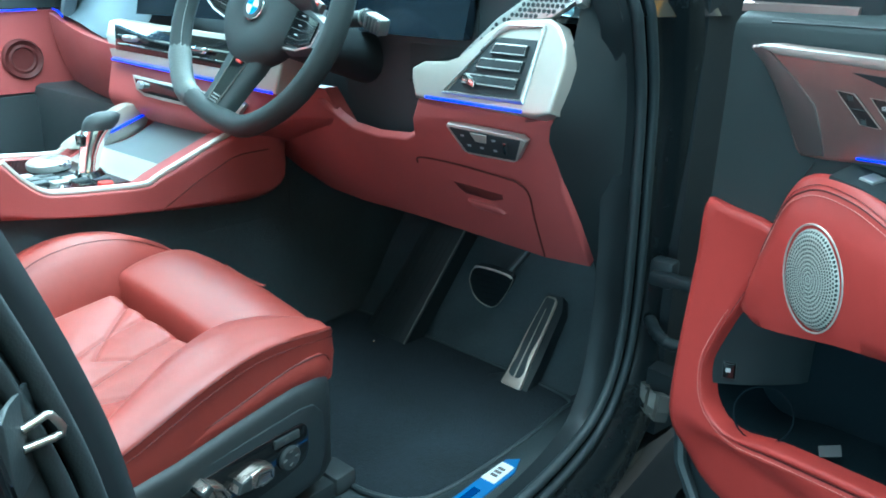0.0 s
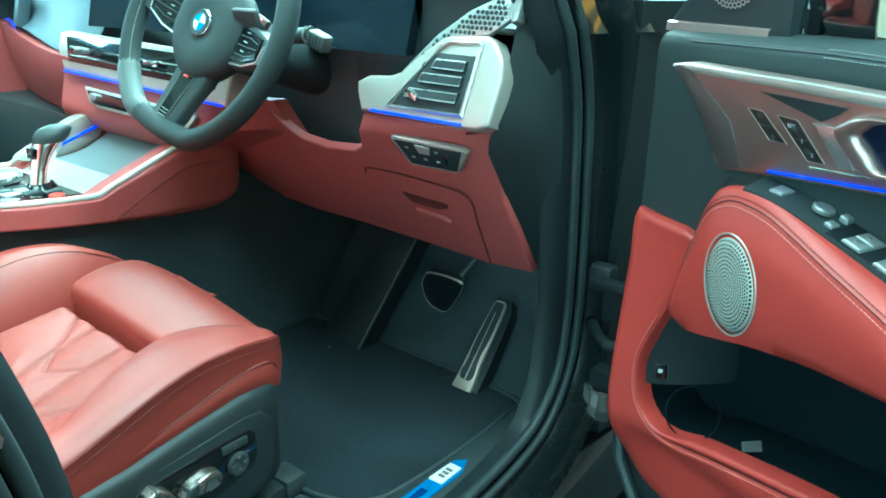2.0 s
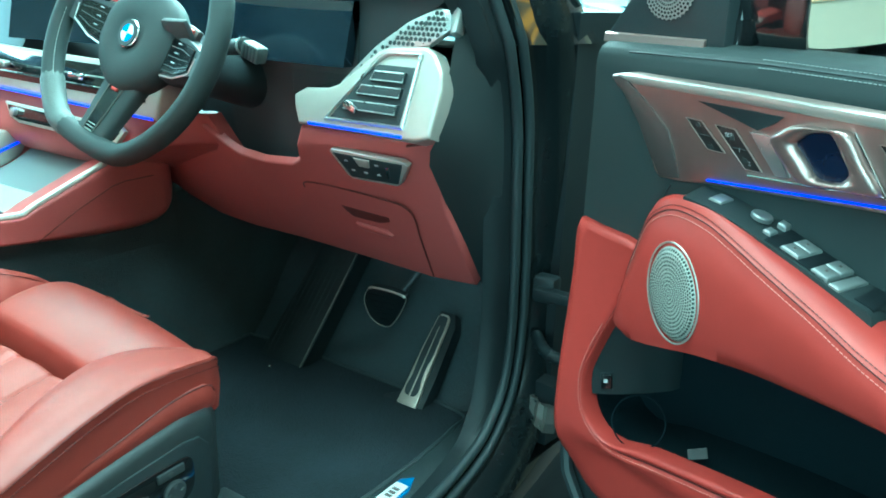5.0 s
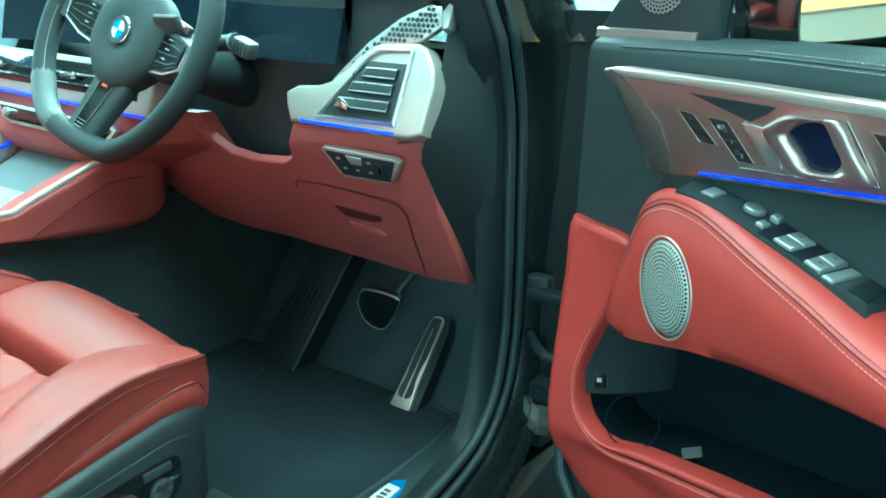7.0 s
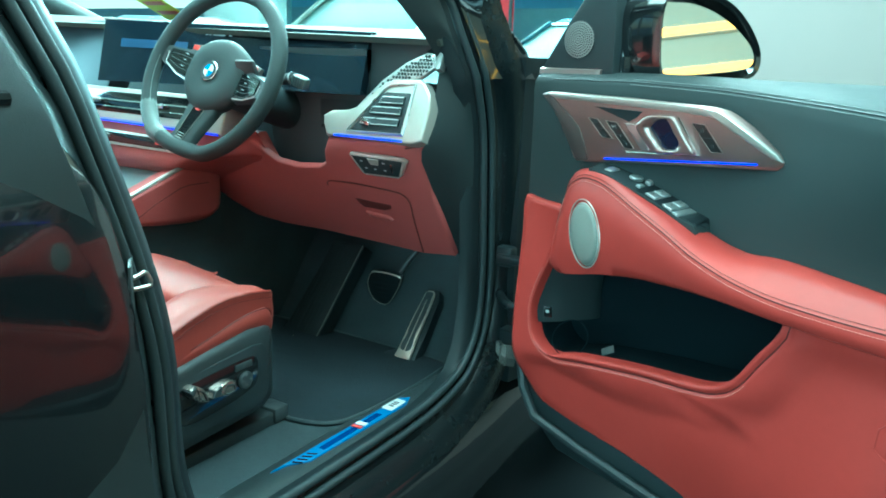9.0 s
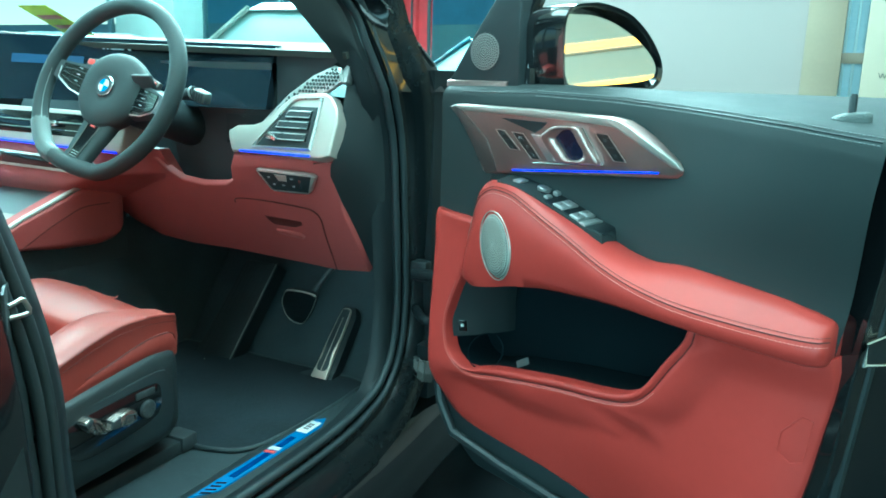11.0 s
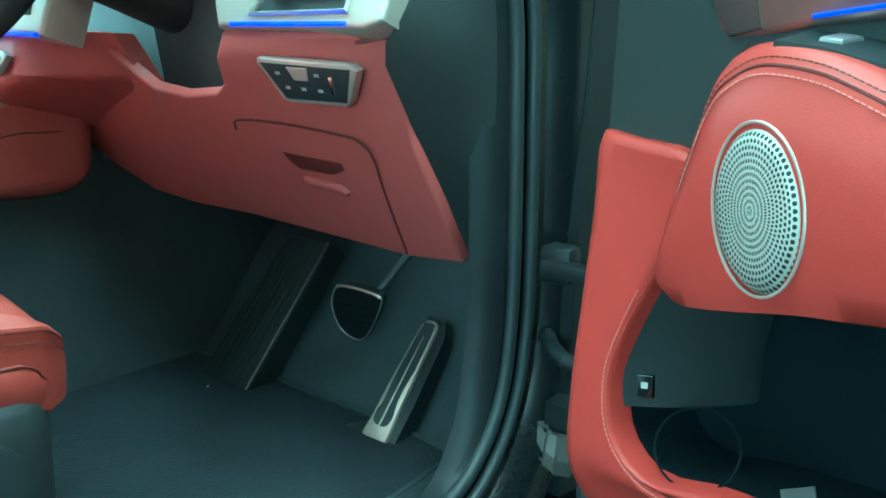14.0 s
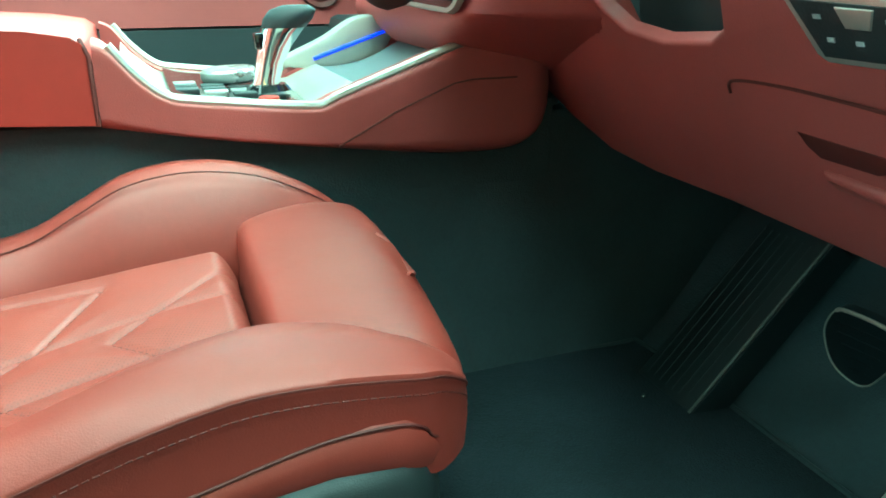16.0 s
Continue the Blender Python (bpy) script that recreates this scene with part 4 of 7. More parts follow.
disp = part("display", sheet(lambda a, b: Vector((-0.150 + 0.79 * a, 0.165 + 0.055 * a + 0.02 * math.sin(a * 3.1) - 0.035 * (1 - b), 1.105 + 0.002 * a + (0.150 - 0.022 * a) * b)), 24, 4, (0, 0.022, 0)), SCREEN, dash, "wide curved dark display")


def on_screen(a, b, d):
    t = (a + 0.150) / 0.79
    return Vector((a, 0.165 + 0.055 * t + 0.02 * math.sin(t * 3.1) - 0.035 * (1 - b) - d, 1.105 + 0.002 * t + (0.148 - 0.03 * t) * b))


part("screen_band", prism([(-0.09, 0.58), (0.12, 0.58), (0.12, 0.72), (-0.09, 0.72)], on_screen, 0, 0.0012), SCREEN_BLUE, disp, "dim blue band on the screen")
for i, w in enumerate((0.006, 0.004, 0.03, 0.012, 0.008)):
    a = 0.17 + 0.012 * i + 0.012 * max(0, i - 2)
    part("screen_icon", prism([(a, 0.86), (a + w, 0.86), (a + w, 0.89), (a, 0.89)], on_screen, 0, 0.0014), SCREEN_MARK, disp)
part("dash_pad", sheet(lambda a, b: Vector((-0.80 + 1.62 * a, 0.175 + 0.03 * a + (0.60 - 0.30 * (2 * a - 1) ** 4) * b, 1.258 - 0.036 * a + 0.018 * math.sin(b * 3.14) + 0.012 * b)), 24, 8, (0, 0.006, -0.012)), DASH_TOP, dash, "pale sunlit dash top pad")
part("hood_edge", tube([(-0.16 + 0.80 * i / 20, 0.168 + 0.055 * i / 20 + 0.02 * math.sin(i / 20 * 3.1), 1.2575 - 0.030 * i / 20) for i in range(21)], 0.0035, 6), SATIN, dash, "thin bright hood edge")
def sweep(x):
    """How far the dashboard draws back towards the passenger door."""
    return 0.135 * min(1.0, max(0.0, (-0.22 - x) / 0.50)) ** 1.3


part("passenger_pad", sheet(lambda a, b: (lambda x: Vector((x, 0.10 + 0.01 * a + 0.115 * b ** 0.8 + sweep(x), 1.075 - 0.030 * ease((a - 0.35) / 0.65) + (0.180 + 0.030 * ease((a - 0.35) / 0.65)) * b ** 1.2)))(-0.73 + 0.59 * a), 20, 10, (0, 0.05, -0.02)), BLUE_DASH, dash, "grey blue leather passenger pad", 60)
part("passenger_band", sheet(lambda a, b: (lambda x: Vector((x, 0.085 + 0.06 * (1 - b) ** 2 + 0.015 * a + sweep(x), 0.870 + 0.065 * a + (0.205 - 0.115 * a) * b)))(-0.73 + 0.86 * a), 24, 8, (0, 0.05, 0)), RED_DASH, dash, "red leatherette passenger panel", 60)


def far_vent(a, b, d):
    return stack(a, b, d) + Vector((0, sweep(a), 0))


pv = part("passenger_vent", prism([(-0.725, 1.085), (-0.64, 1.085), (-0.585, 1.085), (-0.585, 1.150), (-0.66, 1.150), (-0.725, 1.150)], far_vent, -0.01, 0.014, 0.003), PIANO, dash, "black passenger vent")
part("vent_surround", prism([(-0.585, 1.080), (-0.545, 1.075), (-0.535, 1.150), (-0.585, 1.152)], far_vent, -0.01, 0.018, 0.003), BLUE_DASH, pv, "grey blue vent surround")
part("passenger_led", tube([far_vent(-0.725, 1.080, 0.016), far_vent(-0.64, 1.080, 0.016), far_vent(-0.56, 1.072, 0.016)], 0.0024, 6), LED, dash, "glowing blue light line")
part("glovebox", slab((-0.80, 0.16, 0.60), (0.10, 0.30, 0.90), 0.02), BLACK_PLASTIC, dash)
cv = part("center_trim", prism([(-0.222, 1.088), (-0.228, 1.058), (-0.195, 1.016), (0.33, 1.004), (0.34, 1.085), (-0.19, 1.094)], stack, -0.05, 0.004, 0.006, seg=3), CONSOLE_SATIN, dash, "satin silver centre vent trim", 35)
part("vent_mouth", prism([(-0.195, 1.082), (-0.178, 1.034), (0.30, 1.028), (0.30, 1.077)], stack, 0.003, 0.0052, 0.0005), PIANO, cv, "black vent mouth")
part("slat", tube([stack(-0.168, 1.062, 0.008), stack(-0.02, 1.059, 0.010), stack(0.29, 1.056, 0.008)], 0.0028, 6), CHROME, cv)
part("slat", tube([stack(-0.165, 1.046, 0.008), stack(0.0, 1.043, 0.010), stack(0.29, 1.040, 0.008)], 0.0018, 6), CHROME, cv)
part("vent_slider", slab((-0.02, -0.008, -0.006), (0.02, 0.008, 0.006), 0.004, Matrix.Translation(stack(-0.115, 1.058, 0.013))), STEEL, cv, "bright vent slider")
part("vent_slider", slab((-0.02, -0.008, -0.006), (0.02, 0.008, 0.006), 0.004, Matrix.Translation(stack(0.125, 1.055, 0.013))), CHROME, cv)
part("led_strip", prism([(-0.19, 1.0125), (0.32, 1.0025), (0.32, 1.0065), (-0.19, 1.0165)], stack, 0, 0.0065, 0.0008), LED, cv, "glowing blue light line")


def center_face(a, b):
    """The red centre panel: under the vents it turns in towards the tunnel, and towards the driver it runs into the knee panel."""
    x, z = -0.21 + 0.58 * a, 1.012 - 0.135 * b
    y0 = 0.097 + (z - 1.0) * 0.25 + 16.0 * max(0.0, 0.952 - z) ** 2
    y1 = 0.182 + (0.978 - z) * 0.707
    return Vector((x, y0 + (y1 - y0) * ease((x - 0.245 + 2.4 * max(0.0, 0.955 - z)) / 0.12), z))


part("center_panel", sheet(center_face, 44, 26, (0, 0.03, 0)), RED_DASH, dash, "red leatherette centre panel", 60)
cl = part("climate_bezel", prism([(-0.106, 0.992), (0.245, 0.984), (0.258, 0.978), (0.242, 0.958), (0.228, 0.953), (-0.055, 0.957), (-0.085, 0.965)], stack, -0.002, 0.006, 0.003), CONSOLE_SATIN, dash, "satin silver climate panel surround")
part("climate_panel", prism([(-0.095, 0.987), (0.24, 0.979), (0.247, 0.974), (0.234, 0.961), (0.225, 0.958), (-0.053, 0.9625), (-0.078, 0.969)], stack, 0.004, 0.0068, 0.0006), PIANO, cl, "gloss black climate panel")
part("knob", turned([(0.0, 0.0), (0.008, 0.0), (0.007, 0.008), (0.0, 0.009)], stack(-0.065, 0.976, 0.006), (0, -1, 0.25), 16), SATIN, cl)
part("red_mark", prism([(0.125, 0.968), (0.14, 0.9675), (0.14, 0.9735), (0.125, 0.974)], stack, 0.006, 0.0074), RED_MARK, cl)

# far door beyond the passenger side
fd = thing("passenger_door", (-0.78, 0.0, 0.5), "closed passenger door with red panel and round speaker", "car door")
part("panel", sheet(lambda a, b: Vector((-0.74 - 0.02 * b, 0.45 - 1.3 * a, 0.88 + 0.20 * b)), 6, 6, (-0.05, 0, 0)), RED_DASH, fd, "red leatherette door panel")
part("lower_panel", sheet(lambda a, b: Vector((-0.73, 0.45 - 1.3 * a, 0.50 + 0.375 * b)), 6, 6, (-0.05, 0, 0)), BLACK_PLASTIC, fd, "black lower door panel")
part("upper_panel", sheet(lambda a, b: Vector((-0.76 - 0.03 * b, 0.45 - 1.3 * a, 1.085 + 0.08 * b)), 6, 4, (-0.05, 0, 0)), BLACK_LEATHER, fd)
part("led_strip", tube([(-0.752, 0.02, 1.078), (-0.752, 0.20, 1.082)], 0.0026, 6), LED, fd, "glowing blue light line")
part("speaker", turned([(0.0, 0.002), (0.026, 0.003), (0.030, 0.008), (0.036, 0.006), (0.046, 0.012), (0.050, 0.006), (0.050, -0.01), (0.0, -0.01)], (-0.745, 0.145, 0.963), (1, 0, 0), 26), RED_DARK, fd, "dark round speaker cover")

# ---- steering wheel ----
WC, WA = Vector((0.392, 0.012, 1.142)), radians(24)
WU, WN = Vector((0, math.sin(WA), math.cos(WA))), Vector((0, -math.cos(WA), math.sin(WA)))


WT = radians(13)


def wh(a, b, d):
    """A place on the wheel, which is turned a little off straight."""
    a, b = a * math.cos(WT) + b * math.sin(WT), b * math.cos(WT) - a * math.sin(WT)
    return WC + Vector((1, 0, 0)) * a + WU * b + WN * d


wheel = thing("steering_wheel", WC, "black leather sport steering wheel with flat bottom", "steering wheel")
rim = []
for i in range(72):
    t = 6.28318 * i / 72
    a, b = 0.177 * math.sin(t), 0.177 * math.cos(t)
    if b < -0.158:
        b = -0.158 + (b + 0.158) * 0.35
    rim.append(wh(a, b, 0))
part("rim", tube(rim, 0.0165, 12, True), BLACK_LEATHER, wheel, "black perforated leather rim")
grip = [wh(0.177 * math.sin(t), (lambda b: -0.158 + (b + 0.158) * 0.35 if b < -0.158 else b)(0.177 * math.cos(t)), 0) for t in [3.45 + 0.62 * i / 14 for i in range(15)]]
part("grip", tube(grip, [0.0162] + [0.0178] * 13 + [0.0162], 12), GRIP_GREY, wheel, "grey perforated leather grip")
part("rim_stitching", stitches([wh(0.163 * math.sin(t), max(0.163 * math.cos(t), -0.146), 0.009) for t in [3.55 + 1.15 * i / 40 for i in range(41)]], 0.006, 0.0045, 0.0006), THREAD_PALE, wheel, "grey cross stitching")
HB = -0.030  # the hub lies deeper than the rim


def hub_ring(r, d):
    out = []
    for j in range(40):
        t = 6.28318 * j / 40
        c, q = math.cos(t), math.sin(t)
        out.append(wh(-0.006 + r * (1.0 if q > 0 else 1.0 - 0.22 * q * q) * c * (1 + 0.08 * abs(math.sin(2 * t))), 0.002 + r * (0.90 if q > 0 else 1.0) * q, HB + d))
    return out


part("hub", skin([hub_ring(r, d) for r, d in ((0.062, -0.03), (0.084, -0.006), (0.087, 0.008), (0.084, 0.017), (0.075, 0.024), (0.058, 0.029), (0.034, 0.031), (0.031, 0.0295), (0.024, 0.0295))]), BLACK_LEATHER, wheel, "black leather airbag cover", 60)
bd = part("badge", turned([(0.0, 0.0), (0.021, 0.0), (0.0215, 0.003), (0.019, 0.0045), (0.0, 0.005)], wh(-0.006, 0.003, HB + 0.029), WN, 28), CHROME, wheel, "round blue and white badge")
part("badge_ring", turned([(0.0135, 0.0), (0.0135, 0.0018), (0.0195, 0.0018), (0.0195, 0.0)], wh(-0.006, 0.003, HB + 0.0330), WN, 28, cap=False), RUBBER, bd, "black ring of the badge")
for q in range(4):
    ring = [wh(-0.006, 0.003, HB + 0.0352)] + [wh(-0.006 + 0.0132 * math.cos(1.5708 * q + 1.5708 * j / 6), 0.003 + 0.0132 * math.sin(1.5708 * q + 1.5708 * j / 6), HB + 0.0352) for j in range(7)]
    part("quarter", skin([[p - WN * 0.001 for p in ring], ring]), WHITE_MARK if q % 2 == 0 else BADGE_BLUE, bd)
for sx in (-1, 1):
    sp = part("spoke", skin([[wh(sx * a - 0.004, b0, d - 0.010), wh(sx * a - 0.004, b1, d - 0.010), wh(sx * a - 0.004, b1 - 0.004, d + 0.006), wh(sx * a - 0.004, b0 + 0.004, d + 0.006)] for a, b0, b1, d in ((0.056, -0.040, 0.040, HB + 0.006), (0.09, -0.036, 0.038, HB + 0.012), (0.125, -0.026, 0.032, HB + 0.016), (0.150, -0.018, 0.028, -0.006), (0.168, -0.016, 0.022, 0.0))]), BLACK_PLASTIC, wheel, "black wheel spoke with keys", 60)
    pad = part("key_pad", skin([[wh(sx * a - 0.004, b0, d), wh(sx * a - 0.004, b1, d), wh(sx * a - 0.004, b1 - 0.002, d + 0.004), wh(sx * a - 0.004, b0 + 0.002, d + 0.004)] for a, b0, b1, d in ((0.078, -0.026, 0.026, HB + 0.016), (0.11, -0.023, 0.026, HB + 0.019), (0.142, -0.010, 0.022, HB + 0.026))]), PIANO, sp, "gloss black key pad", 60)
    for k, b in enumerate((-0.014, 0.0, 0.014)):
        part("key_split", tube([wh(sx * 0.082 - 0.004, b, HB + 0.0205), wh(sx * 0.110 - 0.004, b + 0.001, HB + 0.0235), wh(sx * 0.136 - 0.004, b * 0.6 + 0.003, HB + 0.0295)], 0.0006, 5), MARK_DIM, sp)
        part("mark", tube([wh(sx * 0.096 - 0.004, b + 0.007, HB + 0.0222), wh(sx * 0.104 - 0.004, b + 0.007, HB + 0.0230)], 0.0009, 5), MARK_GREY, sp)
    part("trim_line", tube([wh(sx * 0.076 - 0.004, -0.031, HB + 0.016), wh(sx * 0.11 - 0.004, -0.027, HB + 0.021), wh(sx * 0.146 - 0.004, -0.012, HB + 0.028), wh(sx * 0.149 - 0.004, 0.012, HB + 0.029)], 0.0014, 6), SATIN, sp, "thin silver trim line")
    part("mode_bezel", prism([(-0.014, -0.008), (0.014, -0.010), (0.016, 0.006), (-0.010, 0.010)], lambda a, b, d: wh(sx * (0.094 + a) - 0.004, 0.042 + b, HB + 0.008 + d), -0.006, 0.003, 0.002), SATIN_DARK, sp, "dark silver key surround")
    part("mode_key", prism([(-0.008, -0.005), (0.008, -0.006), (0.009, 0.004), (-0.006, 0.006)], lambda a, b, d: wh(sx * (0.094 + a) - 0.004, 0.042 + b, HB + 0.008 + d), 0.0, 0.007, 0.002), RED_MARK, sp, "red drive mode key")
ls = part("lower_spoke", skin([[wh(-w, b, d - 0.014), wh(-w, b, d), wh(-w * 0.82, b, d + 0.006), wh(w * 0.82, b, d + 0.006), wh(w, b, d), wh(w, b, d - 0.014)] for w, b, d in ((0.046, -0.048, HB + 0.010), (0.043, -0.075, HB + 0.013), (0.037, -0.11, HB + 0.020), (0.033, -0.14, -0.004), (0.033, -0.158, 0.002))]), BLACK_LEATHER, wheel, "black lower spoke", 60)
SLOT = [(-0.017, -0.076), (0.017, -0.076), (0.012, -0.148), (-0.012, -0.148)]


def on_spoke(a, b, lift):
    return wh(a, b, plain(-b, [(0.048, HB + 0.016), (0.075, HB + 0.019), (0.11, HB + 0.026), (0.14, 0.002), (0.158, 0.008)]) + lift)


part("spoke_slot", skin([[on_spoke(a, b, q) for a, b in SLOT] for q in (-0.002, 0.0012)]), PIANO, ls, "gloss black spoke inlay")
part("spoke_inlay", tube([on_spoke(a, b, 0.0012) for a, b in SLOT], 0.0011, 6, True), DULL_STEEL, ls, "bright spoke edge")
part("emblem_bar", tube([on_spoke(-0.006, -0.079, 0.002), on_spoke(0.006, -0.079, 0.002)], 0.0022, 6), RED_MARK, ls)
for k in range(3):
    part("emblem_bar", tube([on_spoke(-0.009, -0.137 - 0.005 * k, 0.0016), on_spoke(0.009, -0.137 - 0.005 * k, 0.0016)], 0.0009, 6), SATIN, ls)
part("paddle", slab((0.06, -0.006, 0.0), (0.11, 0.004, 0.045), 0.004, Matrix.Translation(WC + WN * -0.03) @ pose(0, 0, 0, 24)), BLACK_PLASTIC, wheel)
part("column", tube([wh(-0.008, 0, -0.04), wh(-0.008, 0.0, -0.10)], 0.040, 16), RUBBER, wheel)
stalk = thing("indicator_stalk", (0.55, 0.07, 1.13), "black indicator stalk with silver tip", "stalk")
part("lever", tube([(0.45, 0.085, 1.12), (0.53, 0.068, 1.134), (0.575, 0.06, 1.139)], [0.010, 0.011, 0.012], 10), BLACK_PLASTIC, stalk)
part("tip", slab((-0.017, -0.011, -0.014), (0.017, 0.011, 0.010), 0.005, Matrix.Translation((0.592, 0.058, 1.134)) @ pose(0, 0, 0, 0, 18, 0)), GRIP_GREY, stalk, "grey stalk tip")
for i in range(4):
    part("tip_ridge", slab((-0.0016, -0.0122, -0.011), (0.0016, -0.0105, 0.008), 0.0006, Matrix.Translation((0.584 + 0.006 * i, 0.058, 1.1355 - 0.0018 * i)) @ pose(0, 0, 0, 0, 18, 0)), BLACK_PLASTIC, stalk)
part("ring", tube([(0.568, 0.061, 1.138), (0.571, 0.0605, 1.1385)], 0.0135, 12), SATIN, stalk)

# ---- the open driver's door: u runs along it from the hinge, v towards the viewer, w is the height ----
DOOR_AT, DOOR_TURN = Vector((1.0657, 0.1925, 0)), radians(-21.0)
DU, DV = Vector((math.cos(DOOR_TURN), math.sin(DOOR_TURN), 0)), Vector((math.sin(DOOR_TURN), -math.cos(DOOR_TURN), 0))


def dr(u, v, w):
    return DOOR_AT + DU * u + DV * v + Vector((0, 0, w))


def base_v(u):
    """How far the door's lining stands out along its length."""
    return -0.034 + 0.060 * ease((u - 0.25) / 0.45)


def on_door(u, w, d):
    return dr(u, base_v(u) + d, w)


door = thing("driver_door", dr(0.3, -0.06, 0.40), "wide open car door with red and black leather lining", "car door")

# shell
SHELL = [(-0.084, 0.53), (-0.055, 0.47), (0.02, 0.42), (0.66, 0.395), (0.745, 0.45), (0.785, 0.65), (0.805, 0.85), (0.825, 1.05), (0.835, 1.15), (0.70, 1.158), (-0.078, 1.150)]
part("door_shell", prism(SHELL, lambda a, b, d: dr(a, d, b), -0.175, -0.150, 0.006), PAINT, door, "glossy black door shell", 50)
part("shut_face", skin([[dr(u + 0.10, -0.165, w), dr(u + 0.095, -0.125, w), dr(u + 0.050, -0.090, w), dr(u + 0.008, -0.056, w), dr(u - 0.001, base_v(0.7) - 0.034, w), dr(u + 0.004, base_v(0.7) - 0.012, w), dr(u - 0.03, base_v(0.7) - 0.02, w), dr(u - 0.03, -0.165, w)] for u, w in ((0.625, 0.42), (0.67, 0.55), (0.70, 0.70), (0.715, 0.85), (0.732, 1.0), (0.748, 1.14))]), PAINT, door, "glossy black door end", 50)
lt = part("latch", tube([dr(u, v, w) for u, v, w in ((0.719, -0.014, 0.876), (0.732, -0.050, 0.884), (0.734, -0.050, 0.846), (0.721, -0.014, 0.849))], 0.0032, 8, True), CHROME, door, "bright steel door latch")
part("latch_plate", skin([[dr(u + q, v, w) for u, v, w in ((0.717, -0.016, 0.874), (0.729, -0.048, 0.881), (0.731, -0.048, 0.849), (0.719, -0.016, 0.851))] for q in (0.0, 0.003)]), JAMB_BLACK, lt, "black latch plate")
part("door_seal", tube([dr(u, -0.045, w) for u, w in ((-0.082, 0.60), (-0.070, 0.53), (-0.03, 0.475), (0.10, 0.455), (0.40, 0.425), (0.60, 0.415), (0.655, 0.47), (0.695, 0.65), (0.715, 0.85), (0.738, 1.08))], 0.010, 8), RUBBER, door, "black rubber door seal")

# black upper lining with its rolled top
SHOULDER = [(-0.08, 1.159), (0.155, 1.162), (0.3, 1.158), (0.42, 1.151), (0.53, 1.145), (0.62, 1.139), (0.76, 1.124)]


def swell(u, w):
    """The upper lining stands out more and more towards the rear."""
    return 0.05 * ease((u - 0.38) / 0.33) * ease((w - 0.90) / 0.20)


def lining(a, b):
    rows = [(0.0, 0.84), (0.0, 0.90), (0.0, 0.97), (0.0, 1.03), (0.0, 1.09), (0.002, -0.022), (0.0, -0.008), (-0.006, 0.001), (-0.018, 0.007), (-0.04, 0.011), (-0.075, 0.0135), (-0.13, 0.010)]
    f = b * (len(rows) - 1)
    i = min(int(f), len(rows) - 2)
    u = -0.074 + 0.80 * a
    s = plain(u, SHOULDER)
    pts = [(v, w if w > 0.5 else s + w + (max(0.0, -v - 0.02) / 0.11) * (1.160 - s)) for v, w in rows[i:i + 2]]
    v, w = (pts[0][k] + (pts[1][k] - pts[0][k]) * (f - i) for k in (0, 1))
    u = -0.074 + a * (0.074 + 0.700 + 0.16 * (w - 0.866))
    back = max(0.0, min(1.0, (-v - 0.018) / 0.11))
    return dr(u, (base_v(u) + swell(u, w)) * (1 - back) + v, w)


part("upper_lining", sheet(lining, 48, 40, None), BLACK_LEATHER, door, "black leather upper door lining", 60)
def on_roll(k, lift=0.0):
    """A line along the rolled top of the lining, at row k of its section."""
    out = []
    for i in range(61):
        p, q = lining(0.06 + 0.93 * i / 60, k / 11), lining(0.06 + 0.93 * i / 60, (k + 0.1) / 11)
        n = DU.cross(q - p).normalized()
        out.append(p + (n if n.z > 0 else -n) * lift)
    return out


part("seam", tube(on_roll(6.50, 0.0), 0.0016, 6), RUBBER, door)
for k in (6.05, 6.95):
    part("stitching", stitches(on_roll(k, 0.0006)[14:], 0.0048, 0.0032, 0.00055), THREAD_PALE, door, "grey stitching")
PIN = dr(0.684, 0.036, 0)
PIN.z = min((lining(0.90 + 0.005 * i, 0.70 + 0.002 * j) for i in range(20) for j in range(120)), key=lambda p: (p.x - PIN.x) ** 2 + (p.y - PIN.y) ** 2).z
pin = part("lock_pin", skin([[PIN + DU * (0.023 * k * math.cos(t)) + DV * (0.0085 * k * math.sin(t) * (1.15 - 0.35 * math.cos(t))) + Vector((0, 0, h + 0.004 * math.cos(t) * k)) for t in [j * 0.3927 for j in range(16)]] for k, h in ((1.0, -0.006), (1.0, 0.0), (0.95, 0.0045), (0.7, 0.007), (0.4, 0.008))]), GRIP_GREY, door, "grey lock pin foot", 60)
part("pin", tube([PIN + Vector((0, 0, h)) for h in (0.004, 0.026, 0.029)], [0.0042, 0.0046, 0.003], 12), RUBBER, pin, "black lock pin")
# silver trim with handle and keys


def on_trim(u, w, d):
    """The plane of the handle trim, whose top stands out more than its foot."""
    return dr(u, -0.030 + 0.30 * (w - 1.03) + 0.05 * u + d, w)


